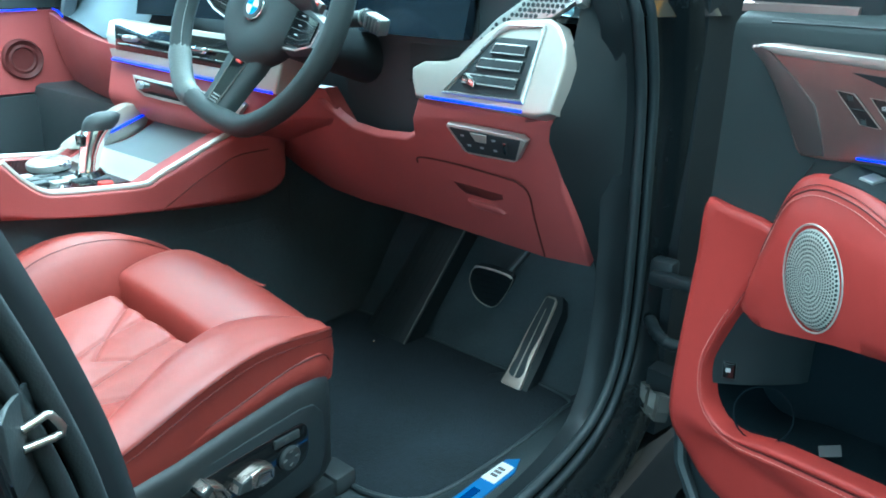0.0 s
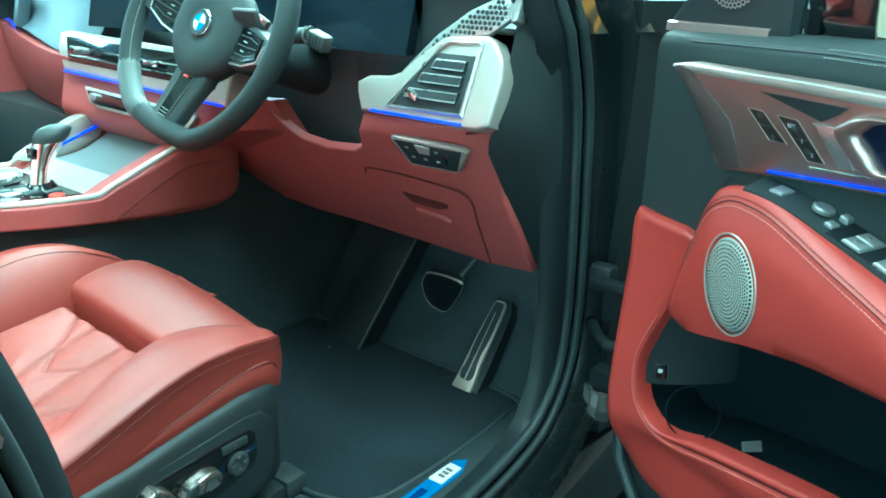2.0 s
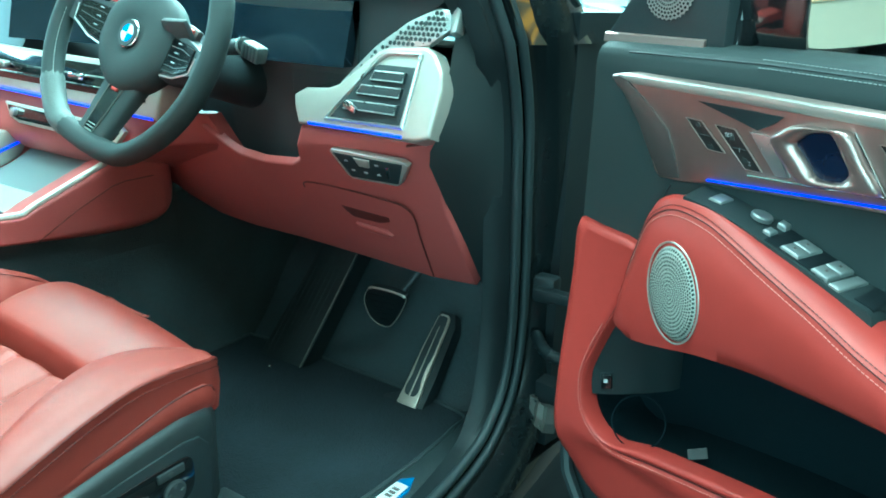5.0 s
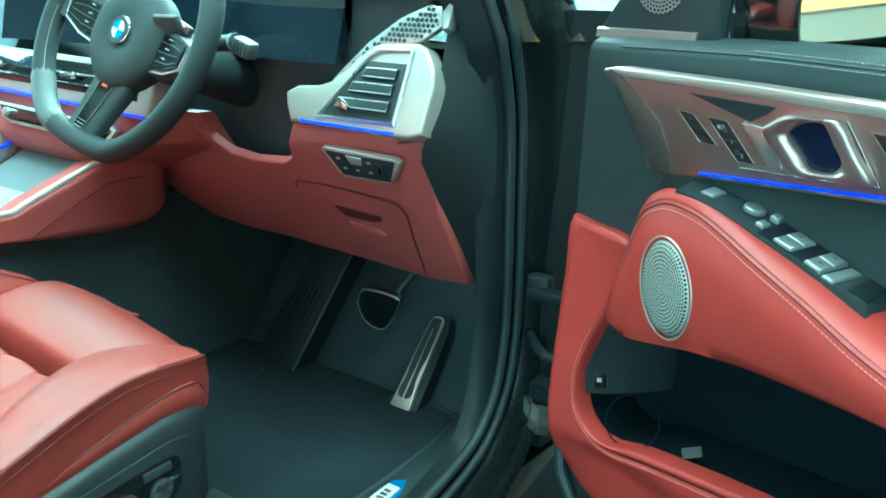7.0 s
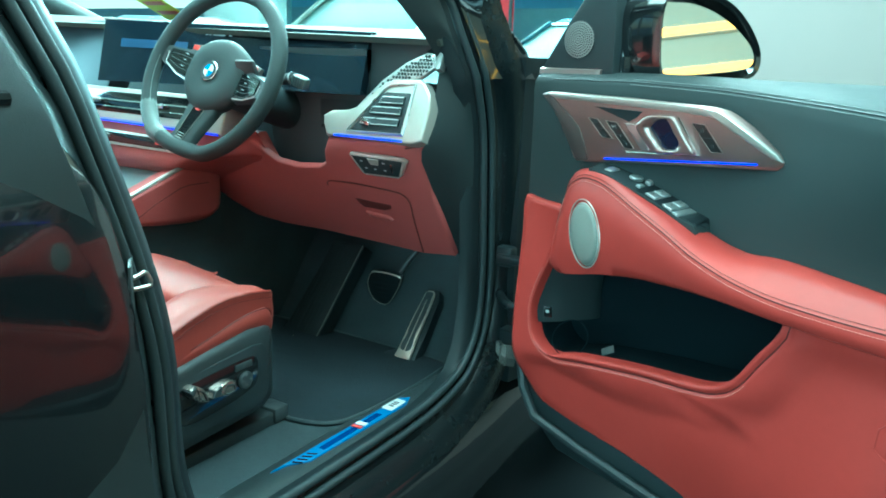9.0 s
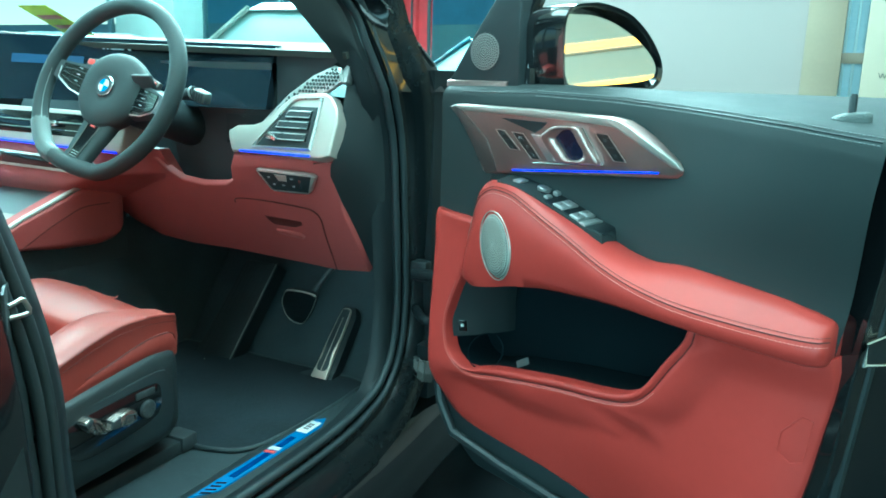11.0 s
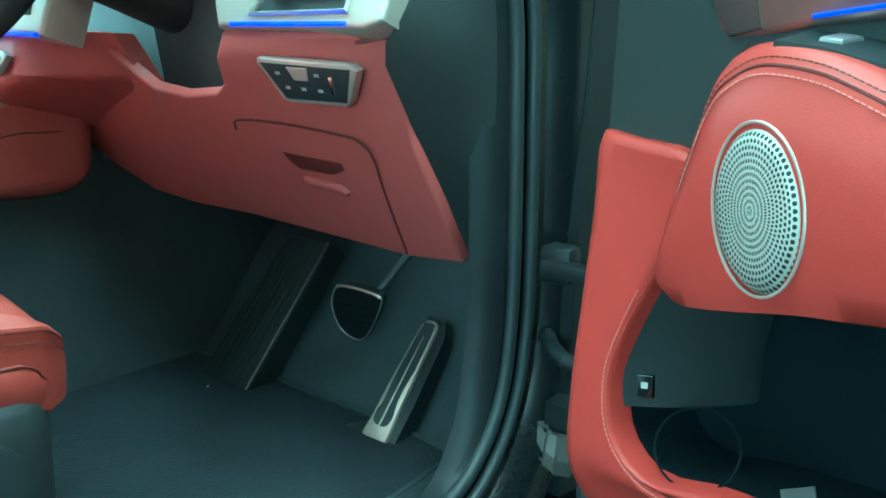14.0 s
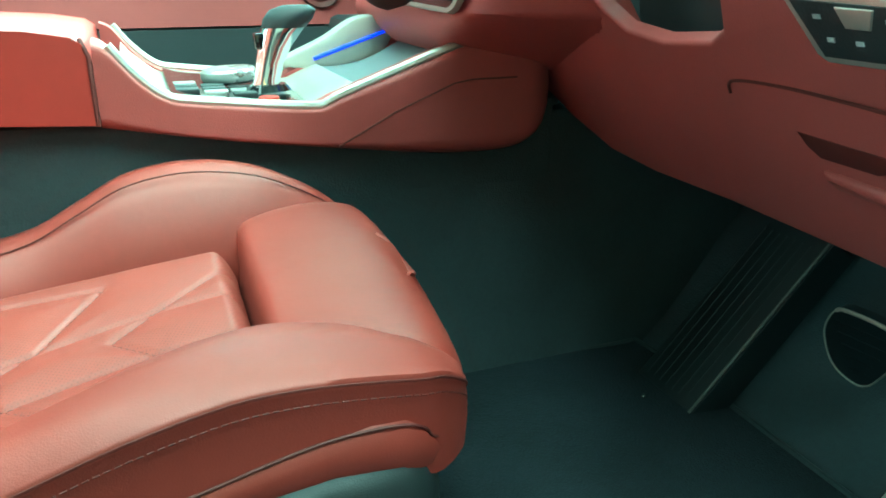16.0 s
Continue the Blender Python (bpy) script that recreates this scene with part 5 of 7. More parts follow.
SIL = [(-0.021, 1.131), (0.0, 1.135), (0.17, 1.134), (0.335, 1.130), (0.361, 1.126), (0.378, 1.118), (0.453, 1.073), (0.462, 1.063), (0.460, 1.055), (0.450, 1.049), (0.30, 1.037), (0.12, 1.021), (0.077, 1.015), (0.044, 1.012), (0.036, 1.020), (0.028, 1.045), (0.016, 1.078), (-0.002, 1.111)]
tr = part("handle_trim", prism(SIL, on_trim, -0.03, 0.0, 0.006, seg=3), SATIN_WARM, door, "satin silver door handle trim", 35)
part("trim_blade", prism([(-0.008, 1.1325), (0.0, 1.1345), (0.17, 1.1335), (0.335, 1.1295), (0.361, 1.1255), (0.378, 1.1175), (0.453, 1.0725), (0.461, 1.063), (0.444, 1.066), (0.385, 1.098), (0.352, 1.1155), (0.30, 1.1195), (0.10, 1.1235), (0.02, 1.1245)], on_trim, -0.004, 0.005, 0.0022), CONSOLE_SATIN, tr, "bright upper blade")
# same silver as the trim; its fall into shade is put into the colour
part("trim_root", prism([(-0.018, 1.1295), (0.003, 1.132), (0.041, 1.101), (0.066, 1.076), (0.074, 1.045), (0.077, 1.020), (0.047, 1.0145), (0.032, 1.045), (0.020, 1.078), (0.001, 1.110)], on_trim, -0.006, 0.0022, 0.0015), SATIN_DARK, tr, "rolled edge of the trim with its shade in a darker metal")
# the hollow's shade is a black plate standing on the trim
part("hollow_shade", prism([(0.112, 1.1165), (0.216, 1.1145), (0.205, 1.106), (0.186, 1.096), (0.176, 1.099)], on_trim, -0.004, 0.0022, 0.0006), BLACK_PLASTIC, tr, "black plate for the shade of the hollow above the keys")
# the facet's highlight is put in as a paler silver than the trim
part("highlight_facet", prism([(0.177, 1.0935), (0.204, 1.0925), (0.222, 1.053), (0.207, 1.052)], on_trim, -0.004, 0.004, 0.0012), SATIN, tr, "facet beside the door pull with its highlight in paler silver")
for o in ([(0.094, 1.096), (0.115, 1.095), (0.145, 1.064), (0.122, 1.064)], [(0.133, 1.094), (0.159, 1.093), (0.191, 1.052), (0.170, 1.051)], [(0.312, 1.1045), (0.336, 1.104), (0.364, 1.065), (0.343, 1.064)]):
    k = part("key_plate", prism(o, on_trim, -0.004, 0.002, 0.001), KEY_BROWN, tr, "dark key plate")
    part("key_rim", tube([on_trim(a, b, 0.002) for a, b in o], 0.0008, 5, True), SATIN_WARM, k)
    ca, cb = sum(q[0] for q in o) / 4, sum(q[1] for q in o) / 4
    part("key_split", tube([on_trim(ca - 0.009, cb, 0.0022), on_trim(ca + 0.009, cb, 0.0022)], 0.0006, 5), GREY_PLASTIC, k)
    for s in (-1, 1):
        part("mark", prism([(ca - 0.003 - s * 0.008, cb - 0.003 + s * 0.011), (ca + 0.003 - s * 0.008, cb - 0.003 + s * 0.011), (ca + 0.002 - s * 0.008, cb + 0.002 + s * 0.011), (ca - 0.004 - s * 0.008, cb + 0.002 + s * 0.011)], on_trim, 0.001, 0.0026), MARK_DIM, k)


def words_on_trim(text, u, w, size):
    ex, ey = (on_trim(u + 0.01, w, 0) - on_trim(u, w, 0)).normalized(), (on_trim(u, w + 0.01, 0) - on_trim(u, w, 0)).normalized()
    ez = ex.cross(ey)
    m = Matrix((ex, ey, ez)).transposed().to_4x4()
    m.translation = on_trim(u, w, 0.0018)
    return m


for text, u, w in (("SET", 0.1510, 1.0835), ("1", 0.164, 1.0695), ("2", 0.176, 1.0565)):
    letter_parts(text, 0.0065, words_on_trim(text, u, w, 0.0065), MARK_GREY, tr, "grey key marking")
def rounded(points):
    return [(p.x, p.y) for p in curve([(a, b, 0) for a, b in points], 6, True)]


hex_out = rounded([(0.203, 1.090), (0.214, 1.101), (0.232, 1.1095), (0.262, 1.111), (0.286, 1.1105), (0.302, 1.085), (0.318, 1.058), (0.300, 1.0545), (0.268, 1.0525), (0.236, 1.052), (0.217, 1.068)])
hex_in = rounded([(0.231, 1.090), (0.237, 1.097), (0.246, 1.1035), (0.257, 1.106), (0.268, 1.105), (0.278, 1.088), (0.286, 1.072), (0.279, 1.062), (0.266, 1.0595), (0.253, 1.061), (0.242, 1.075)])


def between(f):
    return [(a * (1 - f) + c * f, b * (1 - f) + e * f) for (a, b), (c, e) in zip(hex_out, hex_in)]


hd = part("handle", skin([[on_trim(a, b, d) for a, b in between(f)] for f, d in ((0.0, -0.004), (0.0, 0.004), (0.06, 0.008), (0.14, 0.010), (0.3, 0.0115), (0.6, 0.0115), (0.8, 0.010), (0.92, 0.006), (1.0, 0.004), (1.0, -0.004))], True, False), SATIN_WARM, door, "satin silver door pull", 60)
part("handle_well", prism(hex_in, on_trim, -0.006, 0.001), HANDLE_DARK, hd, "dark blue handle well")
part("handle_line", tube([on_trim(0.289, 1.1115, 0.002), on_trim(0.321, 1.0560, 0.002), on_trim(0.25, 1.0505, 0.002), on_trim(0.173, 1.0450, 0.002)], 0.0012, 6), CHROME, hd)
part("led_strip", tube([on_trim(0.118 + 0.0302 * i, 1.0268 + 0.0028 * i, 0.0012) for i in range(11)], 0.0015, 6), LED, tr, "glowing blue light line")

# red lower lining: rings from its outer edge over the face into the map pocket
OUT = curve([(0.030, 0.925, 0), (-0.028, 0.930, 0), (-0.070, 0.934, 0), (-0.074, 0.86, 0), (-0.079, 0.79, 0), (-0.086, 0.688, 0), (-0.085, 0.611, 0), (-0.066, 0.553, 0), (-0.027, 0.513, 0), (0.05, 0.489, 0), (0.20, 0.468, 0), (0.40, 0.440, 0), (0.58, 0.42, 0), (0.635, 0.455, 0), (0.668, 0.62, 0), (0.688, 0.73, 0), (0.700, 0.862, 0), (0.62, 0.856, 0), (0.50, 0.865, 0), (0.34, 0.88, 0), (0.15, 0.88, 0)], 6, True)
POCKET = curve([(0.050, 0.850, 0), (0.018, 0.792, 0), (-0.006, 0.735, 0), (-0.012, 0.705, 0), (-0.004, 0.668, 0), (0.030, 0.653, 0), (0.10, 0.666, 0), (0.215, 0.688, 0), (0.34, 0.708, 0), (0.395, 0.722, 0), (0.428, 0.744, 0), (0.460, 0.790, 0), (0.500, 0.853, 0), (0.46, 0.872, 0), (0.34, 0.878, 0), (0.20, 0.872, 0), (0.10, 0.862, 0)], 6, True)


def by_angle(points, n, c):
    """n points of a closed line, at even angles round c."""
    out = []
    for i in range(n):
        t = 6.28318 * i / n
        d = Vector((math.cos(t), math.sin(t), 0))
        best = None
        for j in range(len(points)):
            a, b = points[j] - c, points[(j + 1) % len(points)] - c
            e = b - a
            den = d.x * e.y - d.y * e.x
            if abs(den) < 1e-9:
                continue
            s, q = (a.x * e.y - a.y * e.x) / den, (a.x * d.y - a.y * d.x) / den
            if s > 0 and -1e-6 <= q <= 1 + 1e-6 and (best is None or s > best):
                best = s
        out.append(c + d * (best or 0.1))
    return out


MID = Vector((0.21, 0.775, 0))
outer, inner = by_angle(OUT, 144, MID), by_angle(POCKET, 144, MID)


shell_ring = by_angle([Vector((min(a, 0.60 + 0.13 * (b - 0.40)), b, 0)) for a, b in SHELL], 144, MID)
part("inner_skin", skin([[dr(p.x, v, p.y) for p in ring] for ring, v in ((shell_ring, -0.152), (shell_ring, -0.060), ([p + (MID - p).normalized() * 0.006 for p in shell_ring], -0.055), ([p + (MID - p).normalized() * 0.02 for p in outer], -0.055), ([p + (MID - p).normalized() * 0.02 for p in outer], -0.152))], True, False), RUBBER, door, "black inner door skin", 50)


def low_v(u):
    return base_v(u) + 0.012


def rim_v(u):
    return base_v(u) + 0.018 + 0.016 * ease((u - 0.02) / 0.35)


def ring_at(f, dv, kind):
    out = []
    for p, q in zip(outer, inner):
        r = p.lerp(q, f)
        v = low_v(r.x) * (1 - f) + rim_v(r.x) * f if kind else base_v(r.x)
        v -= 0.030 * ease((0.62 - r.y) / 0.22)
        gap = (p - q).length
        v -= 0.018 * ease((gap - 0.09) / 0.10) * ease(((1 - f) * gap - 0.050) / 0.05) * max(ease((0.69 - r.y) / 0.05), ease((r.x - 0.42) / 0.06) * ease((0.85 - r.y) / 0.04))
        v -= 0.05 * max(0.0, r.x - 0.62 - 0.12 * (r.y - 0.62)) ** 1.0 * (1 if r.y < 0.86 else 0)
        out.append(dr(r.x, v + dv, r.y))
    return out


def pocket_ring(s, dv):
    out = []
    for i, q in enumerate(inner):
        e = (inner[(i + 2) % 144] - inner[i - 2]).normalized()
        m = Vector((-e.y, e.x, 0))
        r = q + (m if m.dot(MID - q) > 0 else -m) * (s - 0.009 * ease((0.08 - q.x) / 0.07) * min(1.0, max(0.0, (s + 0.024) / 0.014)))
        out.append(dr(r.x, rim_v(r.x) + dv, r.y))
    return out


rings = [ring_at(-0.005, -0.06, 0), ring_at(-0.005, -0.004, 1), ring_at(0.012, 0.0, 1), ring_at(0.06, 0.002, 1)] + [ring_at(0.12 + 0.62 * i / 16, 0.004 - 0.007 * i / 16, 1) for i in range(17)]
rings += [pocket_ring(s, d) for s, d in ((-0.032, -0.0025), (-0.0255, -0.003), (-0.0238, -0.0052), (-0.022, -0.0052), (-0.020, -0.0025), (-0.0175, -0.0004), (-0.0145, 0.0004), (-0.0115, -0.0012), (-0.0095, -0.005), (-0.0095, -0.03))]
low = part("lower_lining", skin(rings, True, False), RED, door, "red leather lower door lining", 60)
part("seam", tube(pocket_ring(-0.0229, -0.0048), 0.0011, 5, True), RED_DARK, low)
part("stitching", stitches([p for p in pocket_ring(-0.028, -0.0024)][70:143]), THREAD_DOOR, low, "pale red stitching")
part("pocket", skin([pocket_ring(-0.0095, -0.02), pocket_ring(-0.013, -0.045), pocket_ring(-0.016, -0.085), pocket_ring(-0.01, -0.115), pocket_ring(0.03, -0.125)] + [[dr(r.x, rim_v(r.x) - 0.125, r.y) for r in [MID + (q - MID) * k for q in inner]] for k in (0.5, 0.2, 0.001)], True, False), POCKET_BLACK, door, "black map pocket", 60)


def pocket_wall(a, b, d):
    """The grey wall at the pocket's front end, which turns away from the rim into the dark."""
    u = -0.044 + 0.040 * ease((b - 0.72) / 0.16) + 0.085 * a
    return dr(u, -0.026 - 0.050 * a - 0.045 * a ** 3 + 0.25 * (b - 0.72) * a + d, b)


part("pocket_wall", sheet(lambda a, b: pocket_wall(a, 0.680 + 0.19 * b + 0.012 * a, 0), 14, 10, -0.02 * DV), POCKET_GREY, door, "grey plastic pocket end wall", 60)
btn = part("release_button", prism([(0.31, 0.692), (0.43, 0.692), (0.43, 0.714), (0.31, 0.714)], lambda a, b, d: pocket_wall(a, b + 0.003, d), -0.004, 0.0035, 0.0008), PIANO, door, "black boot release button")
part("mark", prism([(0.346, 0.701), (0.394, 0.701), (0.394, 0.707), (0.346, 0.707)], lambda a, b, d: pocket_wall(a, b + 0.003, d), 0.002, 0.0045), WHITE_MARK, btn)
part("button_rim", tube([pocket_wall(a, b + 0.003, 0.002) for a, b in ((0.295, 0.690), (0.445, 0.690), (0.445, 0.716), (0.295, 0.716))], 0.0006, 5, True), GREY_PLASTIC, btn)
part("pocket_label", prism([(0.138, 0.664), (0.162, 0.678), (0.156, 0.689), (0.132, 0.675)], lambda a, b, d: dr(a, d - 0.3 * (b - 0.68), b), -0.046, -0.045), MARK_DIM, door, "grey paper label in the pocket")
part("bottle_holder", tube([dr(0.045 + 0.042 * math.cos(t), -0.052 - 0.02 * math.sin(t), 0.668 + 0.030 * math.sin(t)) for t in [j * 6.28318 / 28 for j in range(28)]], 0.0012, 6, True), POCKET_BLACK, door, "black rim of the bottle holder")
part("rear_cover", tube([on_door(a, b, 0.0135) for a, b in ((0.690, 0.779), (0.676, 0.780), (0.652, 0.752), (0.650, 0.724), (0.668, 0.714), (0.684, 0.722))], 0.0012, 5, True), RED, low, "thin outline of a service cover")
part("fold_line", tube([on_door(a, b, 0.013) for a, b in ((0.04, 0.932), (0.052, 0.975), (0.072, 1.012))], 0.0012, 5), RUBBER, door)

# red armrest that runs from the speaker to the rear
ARM = [  # u, back edge w, seam w, low w, front v
    (0.018, 0.822, 0.822, 0.818, -0.008), (0.030, 0.875, 0.868, 0.808, -0.001), (0.048, 0.935, 0.922, 0.806, 0.004), (0.066, 0.985, 0.968, 0.809, 0.007), (0.085, 1.003, 0.986, 0.813, 0.009), (0.110, 1.008, 0.994, 0.819, 0.011),
    (0.150, 1.004, 0.990, 0.829, 0.015), (0.185, 0.994, 0.979, 0.836, 0.020), (0.235, 0.976, 0.960, 0.845, 0.028), (0.298, 0.955, 0.937, 0.851, 0.037), (0.355, 0.933, 0.914, 0.855, 0.045), (0.414, 0.923, 0.897, 0.856, 0.052), (0.468, 0.928, 0.888, 0.855, 0.058),
    (0.513, 0.928, 0.884, 0.854, 0.062), (0.570, 0.925, 0.883, 0.853, 0.066), (0.625, 0.921, 0.883, 0.852, 0.067), (0.668, 0.914, 0.884, 0.851, 0.066), (0.688, 0.909, 0.885, 0.852, 0.062), (0.696, 0.905, 0.886, 0.854, 0.055), (0.699, 0.899, 0.885, 0.858, 0.044)]
keys = [curve([(r[0], r[k], 0) for r in ARM], 5) for k in (1, 2, 3, 4)]
rings = []
for wb, ws, wl, vf in zip(*keys):
    u, b, s, lo, f = wb.x, wb.y, ws.y, wl.y, vf.y
    back = min(base_v(u) - 0.004 + 0.030 * ease((0.36 - u) / 0.12), f - 0.010)
    rings.append([dr(u, back - 0.03, b - 0.004), dr(u, back, b), dr(u, back + (f - back) * 0.35, b - (b - s) * 0.10 + 0.003), dr(u, back + (f - back) * 0.70, b - (b - s) * 0.42 + 0.003), dr(u, f - 0.004, s + 0.004), dr(u, f - 0.001, s + 0.0012), dr(u, f - 0.0028, s), dr(u, f - 0.001, s - 0.002), dr(u, f + 0.001, s - (s - lo) * 0.35), dr(u, f - 0.002, lo + (s - lo) * 0.15), dr(u, f - 0.012, lo), dr(u, back - 0.03, lo + 0.004)])
arm = part("armrest", skin(rings), RED, door, "red leather armrest and pull", 70)
seam = [dr(ws.x, vf.y - 0.0016, ws.y) for ws, vf in zip(keys[1], keys[3])][8:-2]
part("seam", tube(seam, 0.0011, 5), RED_DARK, arm)
part("stitching", stitches([p + Vector((0, 0, -0.006)) + DV * 0.0018 for p in seam]), THREAD_DOOR, arm, "pale red stitching")
part("stitching", stitches([p + Vector((0, 0, 0.0055)) - DV * 0.0008 for p in seam]), RED_DARK, arm, "dark red stitching")

spk = bmesh.new()
uv = spk.loops.layers.uv.new("UVMap")
grid = {}
for i in range(9):
    for j in range(48):
        r, t = i / 8, 6.28318 * j / 48
        cu, cw, v = 0.119 + 0.0375 * r * math.sin(t) - 0.0075 * r * math.cos(t), 0.897 + 0.058 * r * math.cos(t), 0.0
        grid[i, j] = (spk.verts.new(dr(cu, 0.0125 + 0.075 * (cu - 0.10) + 0.006 * math.sqrt(max(0, 1 - r * r)) - (0.006 if i == 8 else 0), cw)), (0.5 + 0.5 * r * math.sin(t), 0.5 + 0.5 * r * math.cos(t)))
for i in range(1, 8):
    for j in range(48):
        ks = [(i, j), (i + 1, j), (i + 1, (j + 1) % 48), (i, (j + 1) % 48)]
        f = spk.faces.new([grid[k][0] for k in ks])
        for lp, k in zip(f.loops, ks):
            lp[uv].uv = grid[k][1]
f = spk.faces.new([grid[1, j][0] for j in range(48)])
for lp, j in zip(f.loops, range(48)):
    lp[uv].uv = grid[1, j][1]
bmesh.ops.delete(spk, geom=[grid[0, j][0] for j in range(48)], context="VERTS")
sp = part("speaker_grille", spk, GRILLE, door, "perforated silver speaker grille", 80)
part("speaker_ring", tube([dr(0.119 + 0.0385 * math.sin(t) - 0.0075 * math.cos(t), 0.0115 + 0.075 * (0.019 + 0.0385 * math.sin(t)), 0.897 + 0.0595 * math.cos(t)) for t in [j * 6.28318 / 48 for j in range(48)]], 0.0012, 6, True), CONSOLE_SATIN, sp)

# switch ledge behind the armrest
LEDGE = [(0.112, 1.008), (0.15, 1.003), (0.185, 0.994), (0.25, 0.974), (0.30, 0.957), (0.342, 0.946)]


def ledge(a, b, lift=0.0):
    u = 0.110 + 0.232 * a
    return dr(u, 0.004 - 0.044 * b + 0.004 * a, plain(u, LEDGE) + 0.002 + 0.010 * b + lift - 0.03 * ease((a - 0.97) / 0.03))


lg = part("switch_ledge", sheet(lambda a, b: ledge(a, b), 40, 6, (0, 0, -0.035)), BLACK_LEATHER, door, "black window switch ledge", 60)
part("switch_well", sheet(lambda a, b: ledge(0.452 + 0.300 * a + 0.03 * b, 0.06 + 0.84 * b, 0.0012), 20, 4, (0, 0, -0.004)), JAMB_BLACK, lg, "dark switch well", 60)


def key_on_ledge(name, a0, a1, b0, b1, h, material, label, skew=0.0, parent=None):
    """A key with a gently crowned top; skew: how far its far side lies further along the ledge."""
    rings = []
    for k, e in ((0.0, 0.0), (0.6, 0.0), (0.9, 0.05), (1.0, 0.16), (1.08, 0.42)):
        rings.append([ledge(a0 + (a1 - a0) * p + skew * q, b0 + (b1 - b0) * q, h * k) for p, q in ((e, e), (0.5, e), (1 - e, e), (1 - e, 0.5), (1 - e, 1 - e), (0.5, 1 - e), (e, 1 - e), (e, 0.5))])
    return part(name, skin(rings), material, parent or lg, label, 50)


part("mirror_dial", turned([(0.0, 0.0), (0.0118, 0.0), (0.0120, 0.004), (0.0105, 0.0055), (0.0, 0.0062)], ledge(0.352, 0.66, 0), (0.3, -0.1, 1), 24), KEY_SILVER, lg, "silver mirror dial")
key_on_ledge("memory_key", 0.105, 0.175, 0.30, 0.70, 0.003, KEY_SILVER, "silver memory key", 0.015)
key_on_ledge("mirror_key", 0.432, 0.476, 0.70, 0.93, 0.006, KEY_SILVER, "small silver toggle")
key_on_ledge("mirror_key", 0.416, 0.455, 0.26, 0.50, 0.004, KEY_SILVER, "small silver key", 0.008)
for a0, a1, b0, b1 in ((0.529, 0.617, 0.10, 0.80), (0.688, 0.764, 0.06, 0.84)):
    half = (b0 + b1) / 2
    for p, q, sk in ((b0, half - 0.008, 0.0), (half + 0.008, b1, 0.018)):
        k = key_on_ledge("window_switch", a0 + sk, a1 + sk, p, q, 0.0048, KEY_SILVER, "silver grey window switch", 0.018)
        key_on_ledge("mark", a0 + sk + 0.042, a0 + sk + 0.056, (p + q) / 2 - 0.04, (p + q) / 2 + 0.04, 0.0056, SATIN_DARK, "dark window mark", 0.0, k)
key_on_ledge("lock_switch", 0.778, 0.826, 0.02, 0.80, 0.0036, KEY_SILVER, "silver grey child lock switch", 0.045)
# no hollow here: a flat dark sheet draws the cup's shade
part("pull_cup", sheet(lambda a, b: ledge(0.885 + 0.085 * a + 0.02 * b, 0.12 + 0.78 * b, 0.0010), 8, 6, (0, 0, -0.003)), JAMB_BLACK, lg, "dark sheet for the shade in the pull cup's mouth")

# sail panel with tweeter, window frame, mirror
part("sail_panel", prism([(-0.093, 1.165), (0.092, 1.165), (0.089, 1.312), (0.080, 1.36), (0.062, 1.36), (-0.02, 1.262)], lambda a, b, d: dr(a, d, b), -0.11, -0.058, 0.006), RUBBER, door, "black mirror sail panel")
part("sail_foot", skin([[dr(u, -0.053, 1.165), dr(u, -0.054, 1.175), dr(u, -0.058, 1.177), dr(u, -0.060, 1.165)] for u in (-0.085, -0.03, 0.03, 0.068)]), SATIN_WARM, door, "bright sail panel foot")
tw = bmesh.new()
uv = tw.loops.layers.uv.new("UVMap")
rows = [[(tw.verts.new(dr(0.0095 + 0.0365 * r * math.sin(t), -0.056 + 0.0025 * math.sqrt(max(0, 1 - r * r)), 1.228 + 0.033 * r * math.cos(t))), (0.5 + 0.5 * r * math.sin(t), 0.5 + 0.5 * r * math.cos(t))) for t in [j * 6.28318 / 32 for j in range(32)]] for r in (0.12, 0.3, 0.5, 0.7, 0.85, 1.0)]
for a, b in zip(rows, rows[1:]):
    for j in range(32):
        q = [a[j], b[j], b[(j + 1) % 32], a[(j + 1) % 32]]
        f = tw.faces.new([x[0] for x in q])
        for lp, x in zip(f.loops, q):
            lp[uv].uv = x[1]
f = tw.faces.new([x[0] for x in rows[0]])
for lp, x in zip(f.loops, rows[0]):
    lp[uv].uv = x[1]
part("tweeter_grille", tw, GRILLE_SMALL, door, "perforated round tweeter grille", 80)
part("frame_front", tube([dr(-0.09, -0.09, 1.16), dr(-0.005, -0.10, 1.262), dr(0.10, -0.14, 1.40), dr(0.22, -0.20, 1.53)], 0.020, 8), PIANO, door, "black window frame")
part("frame_divider", tube([dr(0.092, -0.085, 1.165), dr(0.090, -0.095, 1.30), dr(0.098, -0.14, 1.40)], 0.012, 8), PIANO, door)
part("frame_top", tube(curve([dr(0.22, -0.20, 1.53), dr(0.42, -0.235, 1.59), dr(0.66, -0.24, 1.60), dr(0.84, -0.23, 1.58)], 5), 0.020, 8), PIANO, door)
part("frame_rear", tube([dr(0.84, -0.23, 1.58), dr(0.80, -0.15, 1.36), dr(0.775, -0.10, 1.15)], 0.020, 8), PIANO, door)
